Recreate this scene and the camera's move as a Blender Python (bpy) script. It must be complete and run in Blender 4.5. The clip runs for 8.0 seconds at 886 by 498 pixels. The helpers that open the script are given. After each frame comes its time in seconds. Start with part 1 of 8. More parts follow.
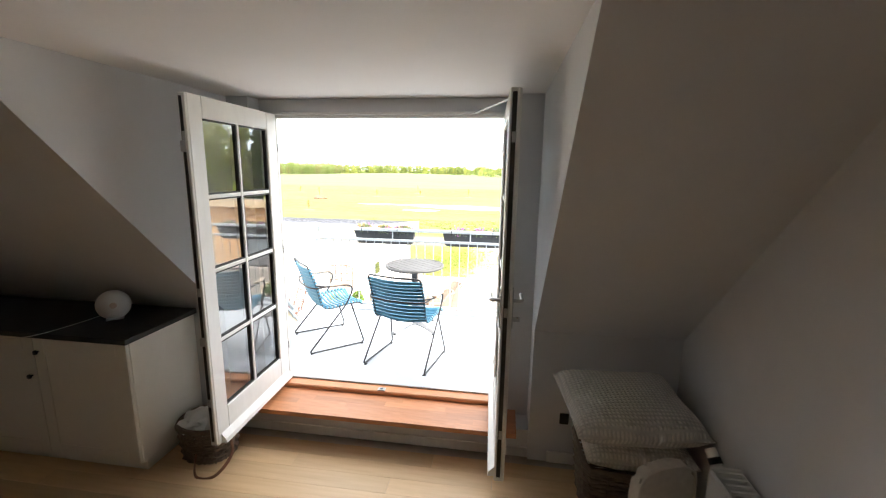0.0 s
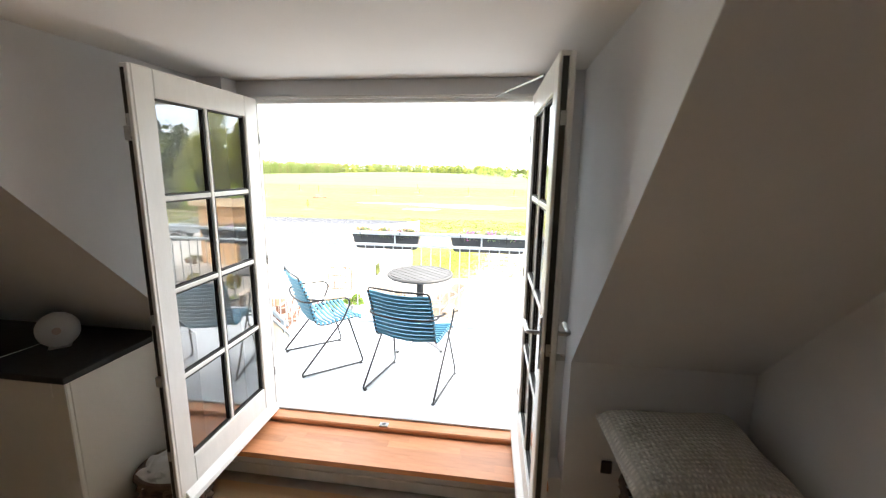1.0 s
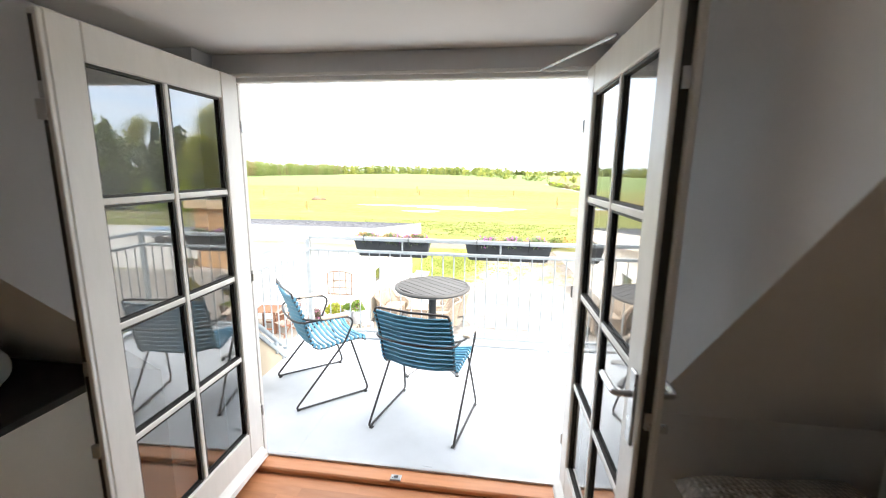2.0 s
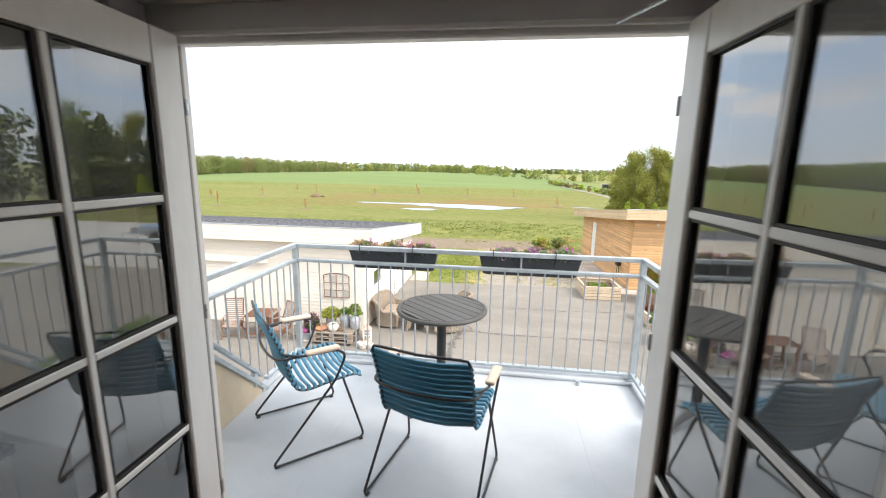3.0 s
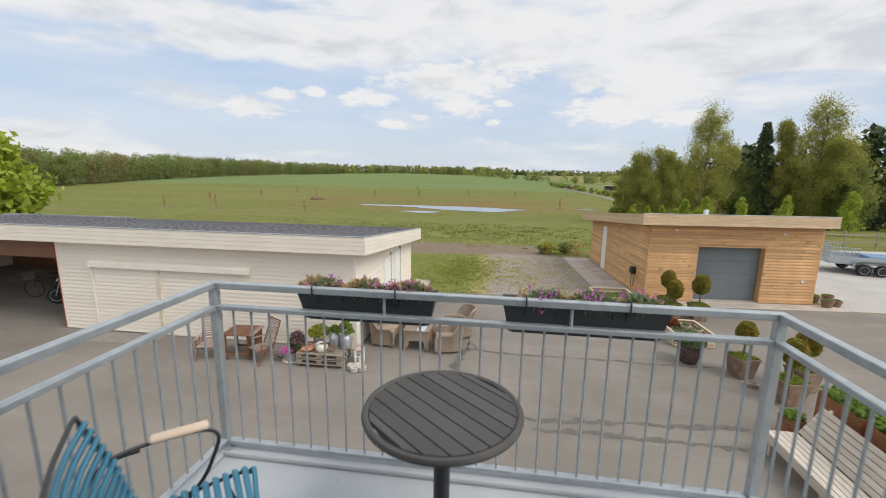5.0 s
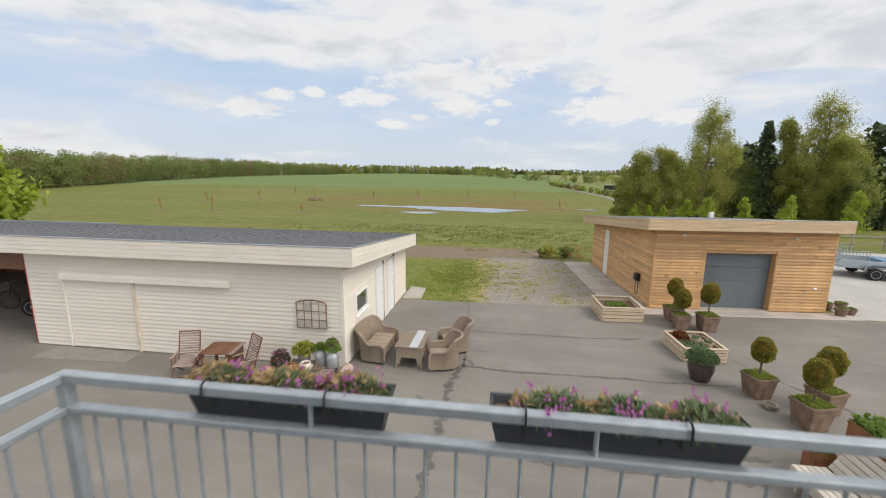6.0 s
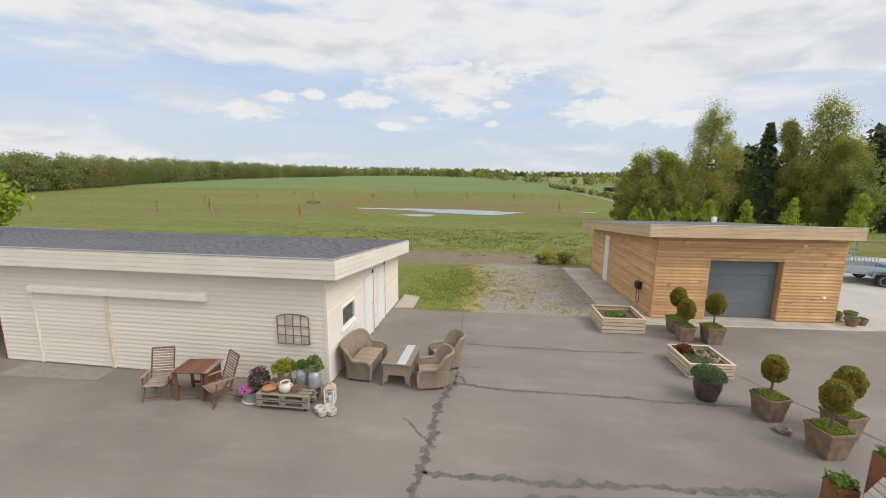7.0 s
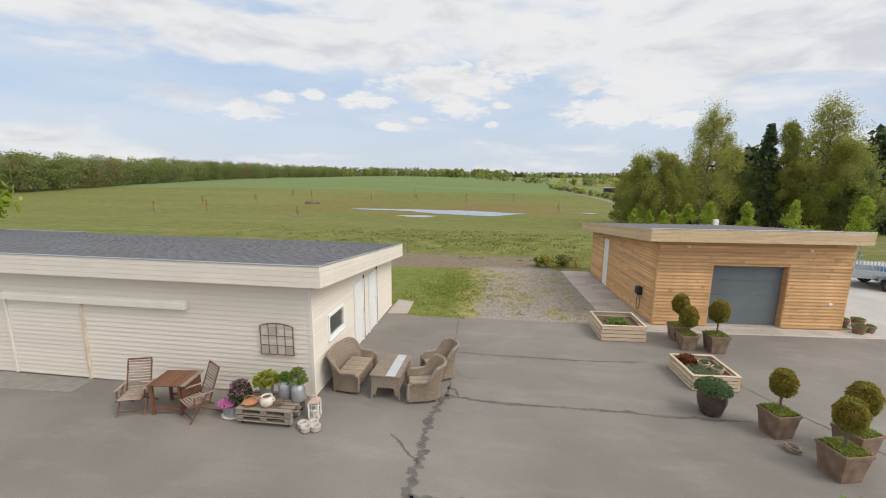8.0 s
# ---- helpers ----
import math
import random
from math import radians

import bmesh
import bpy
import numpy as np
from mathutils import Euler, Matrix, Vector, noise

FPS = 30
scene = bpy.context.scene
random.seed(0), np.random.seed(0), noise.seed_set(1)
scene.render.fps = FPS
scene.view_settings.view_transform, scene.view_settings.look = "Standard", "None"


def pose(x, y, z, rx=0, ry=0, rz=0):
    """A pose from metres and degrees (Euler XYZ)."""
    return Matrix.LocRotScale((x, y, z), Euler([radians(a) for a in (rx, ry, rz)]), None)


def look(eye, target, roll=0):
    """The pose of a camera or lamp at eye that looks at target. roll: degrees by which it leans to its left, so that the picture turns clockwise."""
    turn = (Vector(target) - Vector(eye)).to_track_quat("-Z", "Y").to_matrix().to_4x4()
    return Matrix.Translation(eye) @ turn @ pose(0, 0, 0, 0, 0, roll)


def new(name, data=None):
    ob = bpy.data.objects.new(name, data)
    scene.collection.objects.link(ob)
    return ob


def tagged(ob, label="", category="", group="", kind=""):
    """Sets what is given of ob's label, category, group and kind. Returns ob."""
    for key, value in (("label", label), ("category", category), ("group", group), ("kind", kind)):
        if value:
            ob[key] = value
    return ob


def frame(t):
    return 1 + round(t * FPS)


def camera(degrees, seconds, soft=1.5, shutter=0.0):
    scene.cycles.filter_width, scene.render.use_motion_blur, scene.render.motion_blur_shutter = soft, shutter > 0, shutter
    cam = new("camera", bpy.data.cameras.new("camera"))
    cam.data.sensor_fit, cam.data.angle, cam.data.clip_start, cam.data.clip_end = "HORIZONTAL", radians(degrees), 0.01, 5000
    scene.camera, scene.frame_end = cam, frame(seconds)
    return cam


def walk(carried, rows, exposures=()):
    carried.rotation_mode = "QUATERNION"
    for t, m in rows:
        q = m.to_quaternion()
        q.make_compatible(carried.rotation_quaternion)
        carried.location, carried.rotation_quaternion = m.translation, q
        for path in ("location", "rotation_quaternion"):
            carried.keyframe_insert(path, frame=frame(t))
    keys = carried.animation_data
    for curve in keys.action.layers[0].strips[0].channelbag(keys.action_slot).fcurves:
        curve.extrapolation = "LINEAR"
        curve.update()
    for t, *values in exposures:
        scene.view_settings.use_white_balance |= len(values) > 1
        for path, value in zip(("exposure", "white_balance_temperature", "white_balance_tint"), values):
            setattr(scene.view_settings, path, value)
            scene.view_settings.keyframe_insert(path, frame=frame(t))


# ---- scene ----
cam = camera(93.3, 8.0, soft=1.05, shutter=0.5)
PATH = [
    (0, (0.895, -2.998, 1.768), (0.62, -1.052, 1.394), 0.9),
    (0.5, (0.833, -2.756, 1.754), (0.552, -0.811, 1.382), 0.8),
    (1, (0.732, -2.501, 1.744), (0.459, -0.556, 1.365), 0.8),
    (1.5, (0.611, -2.253, 1.724), (0.343, -0.306, 1.352), 0.6),
    (2.8, (0.386, -1.549, 1.699), (0.115, 0.397, 1.327), 0.9),
    (3, (0.343, -1.415, 1.71), (0.079, 0.531, 1.328), 1.0),
    (3.5, (0.276, -1.102, 1.705), (0.008, 0.842, 1.322), 1.1),
    (4, (0.229, -0.731, 1.672), (-0.042, 1.214, 1.297), 0.9),
    (5.3, (0.144, 0.117, 1.678), (-0.125, 2.063, 1.307), 0.8),
    (5.5, (0.135, 0.29, 1.704), (-0.133, 2.238, 1.335), 0.7),
    (5.7, (0.159, 0.437, 1.729), (-0.109, 2.384, 1.358), 0.8),
    (6, (0.202, 0.683, 1.808), (-0.066, 2.629, 1.434), 0.6),
    (6.2, (0.227, 0.823, 1.829), (-0.042, 2.77, 1.458), 0.7),
    (6.4, (0.257, 0.972, 1.86), (-0.011, 2.919, 1.489), 0.6),
    (6.5, (0.264, 1.021, 1.87), (-0.004, 2.968, 1.499), 0.5),
    (6.7, (0.293, 1.166, 1.87), (0.025, 3.113, 1.503), 0.6),
    (7, (0.362, 1.36, 1.902), (0.093, 3.308, 1.537), 0.5),
    (7.5, (0.455, 1.62, 1.932), (0.187, 3.568, 1.568), 0.5),
    (8, (0.476, 1.878, 1.945), (0.209, 3.827, 1.582), 0.6),
]
EXPOSURE = [(0, 2.66, 6500, 10), (1.0, 2.82, 6500, 10), (1.7, 2.6, 6500, 10), (2.8, 1.40, 6500, 10), (3.5, 0.60, 6500, 10), (4.0, 0.12, 6540, 10), (5.5, 0.06, 6540, 10), (8.0, 0.04, 6540, 10)]
walk(cam, [(t, look(eye, target, roll)) for t, eye, target, roll in PATH], EXPOSURE)

# ---- sky and sun ----
SUN_AZ, SUN_EL = 112.0, 48.0   # azimuth clockwise from +y
world = bpy.data.worlds.new("sky")
scene.world = world
world.use_nodes = True
wt = world.node_tree
wt.nodes.clear()


def wn(kind, **kw):
    n = wt.nodes.new(kind)
    for k, v in kw.items():
        n.inputs[k].default_value = v
    return n


sky = wn("ShaderNodeTexSky")
sky.sky_type = "NISHITA"
sky.sun_disc = False
sky.sun_elevation, sky.sun_rotation = radians(SUN_EL), radians(SUN_AZ)
sky.air_density, sky.dust_density, sky.ozone_density = 1.0, 1.6, 1.0
tc = wn("ShaderNodeTexCoord")
ray_xyz = wn("ShaderNodeSeparateXYZ")
wt.links.new(tc.outputs["Generated"], ray_xyz.inputs[0])


def wm(op, *args):
    n = wn("ShaderNodeMath")
    n.operation = op
    for i, v in enumerate(args):
        if isinstance(v, (int, float)):
            n.inputs[i].default_value = v
        else:
            wt.links.new(v, n.inputs[i])
    return n.outputs[0]


def wr(value, lo, hi, a=0.0, b=1.0):
    n = wn("ShaderNodeMapRange")
    n.interpolation_type = "SMOOTHSTEP"
    for k, v in zip(("From Min", "From Max", "To Min", "To Max"), (lo, hi, a, b)):
        n.inputs[k].default_value = v
    wt.links.new(value, n.inputs["Value"])
    return n.outputs[0]


def wmix(fac, a, b):
    n = wn("ShaderNodeMix")
    n.data_type = "RGBA"
    for k, v in (("Factor", fac), ("A", a), ("B", b)):
        if isinstance(v, tuple):
            n.inputs[k].default_value = (*v, 1)
        elif isinstance(v, (int, float)):
            n.inputs[k].default_value = v
        else:
            wt.links.new(v, n.inputs[k])
    return n.outputs["Result"]


# bearing (clockwise from +y) and height above the horizon, in degrees
AZ = wm("MULTIPLY", wm("ARCTAN2", ray_xyz.outputs[0], ray_xyz.outputs[1]), 57.2958)
EL = wm("MULTIPLY", wm("ARCSINE", ray_xyz.outputs[2]), 57.2958)


def cloud_noise(wide, high, detail, seed, rough=0.55):
    c = wn("ShaderNodeCombineXYZ")
    wt.links.new(wm("DIVIDE", AZ, wide), c.inputs[0])
    wt.links.new(wm("DIVIDE", EL, high), c.inputs[1])
    c.inputs[2].default_value = seed
    n = wn("ShaderNodeTexNoise", Scale=1.0, Detail=detail, Roughness=rough, Distortion=0.3)
    wt.links.new(c.outputs[0], n.inputs["Vector"])
    return n.outputs["Fac"]


# broken veil: closed overhead and to the right, open in a band above the horizon
open_band = wm("MULTIPLY", wr(EL, 2.0, 6.0), wr(EL, 9.0, 14.0, 1.0, 0.0))
bias = wm("SUBTRACT", wr(EL, 9.5, 15.0, 0.0, 0.19), wm("MULTIPLY", open_band, 0.07))
bias = wm("ADD", bias, wm("MULTIPLY", wr(AZ, 8.0, 22.0), wr(EL, 4.5, 9.5, 0.0, 0.24)))
veil = wr(wm("ADD", cloud_noise(17.0, 5.0, 7, 3.7), bias), 0.47, 0.68)
# small fair-weather clouds standing in the open band: bearing, height, half width, half height
warp_a = wm("MULTIPLY", wm("SUBTRACT", cloud_noise(2.4, 1.0, 8, 8.1, 0.7), 0.5), 2.6)
PUFFS = ((-32.3, 7.0, 5.0, 1.2), (-28.7, 8.8, 2.4, 0.9), (-24.6, 9.2, 1.8, 0.8), (-18.2, 8.8, 4.2, 1.2), (-14.7, 5.7, 2.7, 0.7), (-5.7, 8.0, 4.0, 1.3), (-1.6, 6.1, 1.1, 0.5), (-7.0, 11.4, 10.0, 2.7), (13.2, 7.3, 6.8, 1.9), (16.0, 10.2, 6.0, 2.4), (10.1, 10.6, 2.4, 1.1), (20.5, 6.4, 4.4, 1.2), (-25.0, 15.0, 9.0, 2.4), (1.5, 13.8, 7.0, 2.4), (-11.0, 6.7, 1.3, 0.5), (-0.5, 8.5, 1.6, 0.5))
puffs = 0.0
for az, el, rw, rh in PUFFS:
    du, dv = wm("DIVIDE", wm("SUBTRACT", AZ, az), rw), wm("DIVIDE", wm("SUBTRACT", EL, el), rh)
    far_out = wm("ADD", wm("SQRT", wm("ADD", wm("MULTIPLY", du, du), wm("MULTIPLY", dv, dv))), warp_a)
    puffs = wm("MAXIMUM", puffs, wr(far_out, 0.5, 1.1, 1.0, 0.0))
cover = wm("MAXIMUM", wm("MULTIPLY", veil, 0.86), wm("MULTIPLY", puffs, 0.88))
clear = wmix(0.7, sky.outputs[0], wmix(wr(EL, 0.0, 9.0), (5.0, 5.6, 6.3), (2.75, 4.15, 6.3)))
clear = wmix(wr(cloud_noise(26.0, 6.0, 4, 1.3), 0.32, 0.68, 0.4, 0.85), clear, (4.9, 5.45, 6.2))
grey = wmix(wr(wm("ADD", cloud_noise(9.0, 3.2, 6, 5.2), wr(AZ, 16.0, 34.0, 0.0, 0.08)), 0.48, 0.74), (6.45, 6.4, 6.35), (4.9, 5.0, 5.2))
# thin cloud glows round the veiled sun, well outside the open side
SUN_DIR = (math.sin(radians(SUN_AZ)) * math.cos(radians(SUN_EL)), math.cos(radians(SUN_AZ)) * math.cos(radians(SUN_EL)), math.sin(radians(SUN_EL)))
toward = wn("ShaderNodeVectorMath")
toward.operation = "DOT_PRODUCT"
toward.inputs[1].default_value = SUN_DIR
wt.links.new(tc.outputs["Generated"], toward.inputs[0])
glow = wn("ShaderNodeVectorMath")
glow.operation = "SCALE"
wt.links.new(wmix(cover, clear, grey), glow.inputs[0])
wt.links.new(wr(toward.outputs["Value"], 0.5, 1.0, 1.0, 2.2), glow.inputs["Scale"])
bg = wn("ShaderNodeBackground", Strength=0.13)
wt.links.new(glow.outputs[0], bg.inputs["Color"])
out = wn("ShaderNodeOutputWorld")
wt.links.new(bg.outputs[0], out.inputs[0])

sun_data = bpy.data.lights.new("sun", "SUN")
sun_data.energy, sun_data.angle, sun_data.color = 1.55, radians(24), (1.0, 0.93, 0.82)
sun = new("sun", sun_data)
sun.matrix_world = look((math.sin(radians(SUN_AZ)) * 60, math.cos(radians(SUN_AZ)) * 60, math.tan(radians(SUN_EL)) * 60), (0, 0, 0))


# ---- materials ----
def node(nt, kind, **kw):
    n = nt.nodes.new(kind)
    for k, v in kw.items():
        n.inputs[k].default_value = v
    return n


def mat(name, a, b=None, scale=4.0, rough=0.6, bump=0.15, fine=40.0, metal=0.0, stretch=(1, 1, 1), rand=0.0, blotch=0.12, big=0.6, coat=0.0, island=False, height=0.004):
    """A surface of two tones by noise, with larger blotches, fine relief and some change from piece to piece."""
    b = b or tuple(c * 0.8 for c in a)
    m = bpy.data.materials.new(name)
    m.use_nodes = True
    nt = m.node_tree
    bs = nt.nodes["Principled BSDF"]
    co = node(nt, "ShaderNodeTexCoord")
    mp = node(nt, "ShaderNodeMapping", Scale=stretch)
    nt.links.new(co.outputs["Object"], mp.inputs[0])
    n1 = node(nt, "ShaderNodeTexNoise", Scale=scale, Detail=6.0, Roughness=0.6)
    nt.links.new(mp.outputs[0], n1.inputs["Vector"])
    ramp = node(nt, "ShaderNodeMapRange")
    ramp.inputs["From Min"].default_value, ramp.inputs["From Max"].default_value = 0.3, 0.7
    nt.links.new(n1.outputs["Fac"], ramp.inputs["Value"])
    mix = node(nt, "ShaderNodeMix"); mix.data_type = "RGBA"
    mix.inputs["A"].default_value, mix.inputs["B"].default_value = (*a, 1), (*b, 1)
    nt.links.new(ramp.outputs[0], mix.inputs["Factor"])
    n2 = node(nt, "ShaderNodeTexNoise", Scale=big, Detail=3.0)
    nt.links.new(co.outputs["Object"], n2.inputs["Vector"])
    val = node(nt, "ShaderNodeMapRange")
    val.inputs["To Min"].default_value, val.inputs["To Max"].default_value = 1 - 2 * blotch, 1 + 2 * blotch
    nt.links.new(n2.outputs["Fac"], val.inputs["Value"])
    last = val.outputs[0]
    if rand:
        if island:
            oi = node(nt, "ShaderNodeNewGeometry").outputs["Random Per Island"]
        else:
            oi = node(nt, "ShaderNodeObjectInfo").outputs["Random"]
        rr = node(nt, "ShaderNodeMapRange")
        rr.inputs["To Min"].default_value, rr.inputs["To Max"].default_value = 1 - rand, 1 + rand
        nt.links.new(oi, rr.inputs["Value"])
        mul = node(nt, "ShaderNodeMath"); mul.operation = "MULTIPLY"
        nt.links.new(last, mul.inputs[0]); nt.links.new(rr.outputs[0], mul.inputs[1])
        last = mul.outputs[0]
    hsv = node(nt, "ShaderNodeHueSaturation")
    nt.links.new(mix.outputs["Result"], hsv.inputs["Color"]); nt.links.new(last, hsv.inputs["Value"])
    nt.links.new(hsv.outputs[0], bs.inputs["Base Color"])
    bs.inputs["Metallic"].default_value = metal
    bs.inputs["Coat Weight"].default_value = coat
    rg = node(nt, "ShaderNodeMapRange")
    rg.inputs["To Min"].default_value, rg.inputs["To Max"].default_value = max(0.03, rough - 0.12), min(1, rough + 0.12)
    nt.links.new(n1.outputs["Fac"], rg.inputs["Value"]); nt.links.new(rg.outputs[0], bs.inputs["Roughness"])
    if bump:
        n3 = node(nt, "ShaderNodeTexNoise", Scale=fine, Detail=4.0)
        nt.links.new(mp.outputs[0], n3.inputs["Vector"])
        bp = node(nt, "ShaderNodeBump", Strength=bump, Distance=height)
        nt.links.new(n3.outputs["Fac"], bp.inputs["Height"]); nt.links.new(bp.outputs[0], bs.inputs["Normal"])
    return m


def leafy(name, a, b, rand=0.3, through_light=0.5):
    """Leaves: two greens by leaf, with some light passing through."""
    m = bpy.data.materials.new(name)
    m.use_nodes = True
    nt = m.node_tree
    bs = nt.nodes["Principled BSDF"]
    geo = node(nt, "ShaderNodeNewGeometry")
    mix = node(nt, "ShaderNodeMix"); mix.data_type = "RGBA"
    mix.inputs["A"].default_value, mix.inputs["B"].default_value = (*a, 1), (*b, 1)
    nt.links.new(geo.outputs["Random Per Island"], mix.inputs["Factor"])
    co = node(nt, "ShaderNodeTexCoord")
    n2 = node(nt, "ShaderNodeTexNoise", Scale=0.5, Detail=2.0)
    nt.links.new(co.outputs["Object"], n2.inputs["Vector"])
    val = node(nt, "ShaderNodeMapRange")
    val.inputs["To Min"].default_value, val.inputs["To Max"].default_value = 1 - rand, 1 + rand
    nt.links.new(n2.outputs["Fac"], val.inputs["Value"])
    hsv = node(nt, "ShaderNodeHueSaturation")
    nt.links.new(mix.outputs["Result"], hsv.inputs["Color"]); nt.links.new(val.outputs[0], hsv.inputs["Value"])
    nt.links.new(hsv.outputs[0], bs.inputs["Base Color"])
    bs.inputs["Roughness"].default_value = 0.6
    tr = node(nt, "ShaderNodeBsdfTranslucent")
    nt.links.new(hsv.outputs[0], tr.inputs["Color"])
    ms = node(nt, "ShaderNodeMixShader", Fac=through_light)
    nt.links.new(bs.outputs[0], ms.inputs[1]); nt.links.new(tr.outputs[0], ms.inputs[2])
    nt.links.new(ms.outputs[0], nt.nodes["Material Output"].inputs["Surface"])
    return m


def weave(name, a, b, pitch, bump=0.6, rough=0.6, dark=0.0, ways=("DIAGONAL", "Z")):
    """Crossing bands: woven cane or waffle cloth."""
    m = mat(name, a, b, scale=14, rough=rough, bump=0)
    nt = m.node_tree
    co = node(nt, "ShaderNodeTexCoord")
    outs = []
    for d in ways:
        w = node(nt, "ShaderNodeTexWave", Scale=pitch, Distortion=0.6)
        w.bands_direction = d
        nt.links.new(co.outputs["Object"], w.inputs["Vector"])
        outs.append(w.outputs["Fac"])
    mu = node(nt, "ShaderNodeMath"); mu.operation = "MULTIPLY"
    nt.links.new(outs[0], mu.inputs[0]); nt.links.new(outs[1], mu.inputs[1])
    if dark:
        # shade between the strands, multiplied into the base colour of the gaps
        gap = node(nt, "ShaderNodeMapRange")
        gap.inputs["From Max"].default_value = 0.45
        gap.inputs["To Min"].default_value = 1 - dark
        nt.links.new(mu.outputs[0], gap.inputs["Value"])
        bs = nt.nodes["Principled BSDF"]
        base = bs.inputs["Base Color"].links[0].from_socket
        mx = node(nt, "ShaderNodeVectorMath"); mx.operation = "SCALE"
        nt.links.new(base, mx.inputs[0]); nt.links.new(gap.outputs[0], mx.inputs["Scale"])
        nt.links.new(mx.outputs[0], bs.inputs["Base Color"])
    bp = node(nt, "ShaderNodeBump", Strength=bump, Distance=0.008)
    nt.links.new(mu.outputs[0], bp.inputs["Height"])
    nt.links.new(bp.outputs[0], nt.nodes["Principled BSDF"].inputs["Normal"])
    return m


def glass(name):
    m = bpy.data.materials.new(name)
    m.use_nodes = True
    bs = m.node_tree.nodes["Principled BSDF"]
    bs.inputs["Base Color"].default_value = (0.96, 0.98, 0.97, 1)
    bs.inputs["Roughness"].default_value = 0.01
    bs.inputs["Transmission Weight"].default_value = 1
    bs.inputs["IOR"].default_value = 1.95
    return m


M_PLASTER = mat("white_plaster", (0.72, 0.72, 0.725), (0.68, 0.68, 0.685), scale=2.5, rough=0.85, bump=0.12, fine=60, blotch=0.03)
M_CEIL = mat("ceiling_paint", (0.87, 0.85, 0.82), (0.84, 0.82, 0.79), scale=2, rough=0.85, bump=0.1, fine=50, blotch=0.03)
M_OAKFLOOR = mat("oak_floor", (0.70, 0.49, 0.285), (0.60, 0.40, 0.215), scale=3, rough=0.38, bump=0.08, stretch=(1, 9, 9), rand=0.14)
M_SILLWOOD = mat("red_brown_wood", (0.56, 0.25, 0.115), (0.45, 0.185, 0.08), scale=3, rough=0.4, bump=0.12, stretch=(1, 12, 12), rand=0.16)
M_DOORPAINT = mat("door_paint", (0.82, 0.81, 0.78), (0.76, 0.75, 0.72), scale=5, rough=0.42, bump=0.08, stretch=(4, 4, 1), blotch=0.03)
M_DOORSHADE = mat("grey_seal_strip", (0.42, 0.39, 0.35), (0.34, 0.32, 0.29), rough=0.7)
M_SEAL = mat("black_gasket", (0.03, 0.028, 0.026), rough=0.6)
M_STEEL = mat("brushed_steel", (0.55, 0.55, 0.55), (0.42, 0.42, 0.42), scale=20, rough=0.3, metal=1)
M_GALV = mat("galvanised_steel", (0.46, 0.50, 0.53), (0.36, 0.40, 0.43), scale=18, rough=0.46, metal=0.55, bump=0.15, blotch=0.1, big=6)
M_GLASS = glass("pane_glass")
M_MEMBRANE = mat("grey_roof_membrane", (0.49, 0.52, 0.555), (0.42, 0.45, 0.485), scale=2.2, rough=0.5, bump=0.12, fine=25, blotch=0.12, big=1.6)
M_BEIGE = mat("beige_render", (0.60, 0.50, 0.36), (0.52, 0.43, 0.31), scale=5, rough=0.85, bump=0.35, fine=90)
M_BLACKSTEEL = mat("black_powder_coat", (0.025, 0.025, 0.027), (0.04, 0.04, 0.042), rough=0.42, bump=0.1, fine=200)
M_BLUE = mat("petrol_blue_plastic", (0.055, 0.228, 0.345), (0.044, 0.19, 0.295), scale=6, rough=0.42, bump=0.05, fine=150, rand=0.10)
M_BAMBOO = mat("bamboo", (0.72, 0.58, 0.46), (0.62, 0.48, 0.37), scale=6, rough=0.5, stretch=(10, 1, 10))
M_TABLE = mat("anthracite_table_slat", (0.062, 0.060, 0.058), (0.082, 0.079, 0.076), scale=9, rough=0.55, bump=0.15, rand=0.12)
M_ALU = mat("cast_aluminium", (0.5, 0.5, 0.5), (0.4, 0.4, 0.4), rough=0.4, metal=0.9)
M_FOOT = mat("grey_cast_foot", (0.30, 0.30, 0.305), (0.22, 0.22, 0.225), scale=20, rough=0.45, metal=0.5)
M_PLANTER = mat("anthracite_planter", (0.042, 0.046, 0.052), (0.058, 0.062, 0.068), rough=0.6, bump=0.2, fine=80)
M_SOIL = mat("dry_soil", (0.20, 0.13, 0.08), (0.11, 0.07, 0.045), scale=18, rough=0.95, bump=1.0, fine=60, height=0.02)
M_WHITEBOARD = mat("cream_painted_board", (0.83, 0.765, 0.675), (0.76, 0.69, 0.60), scale=2.2, rough=0.6, bump=0.12, stretch=(0.5, 6, 6), rand=0.035, blotch=0.05)
M_WHITETRIM = mat("white_trim", (0.84, 0.79, 0.71), (0.78, 0.73, 0.65), scale=3, rough=0.55, blotch=0.04)
M_STAINED = mat("rust_stained_trim", (0.78, 0.74, 0.66), (0.60, 0.46, 0.30), scale=5, rough=0.6, stretch=(6, 6, 0.6), blotch=0.1, big=2)
M_PVC = mat("white_frame_paint", (0.85, 0.85, 0.84), (0.8, 0.8, 0.79), scale=3, rough=0.4, blotch=0.03)
M_SHINGLE = mat("grey_felt_shingle", (0.105, 0.105, 0.115), (0.15, 0.15, 0.162), scale=9, rough=0.85, bump=0.5, fine=70, rand=0.22, blotch=0.1)
M_LARCH = mat("larch_board", (0.70, 0.435, 0.21), (0.50, 0.28, 0.118), scale=2.4, rough=0.62, bump=0.3, fine=22, stretch=(0.7, 9, 9), rand=0.18, blotch=0.12, big=2.0)
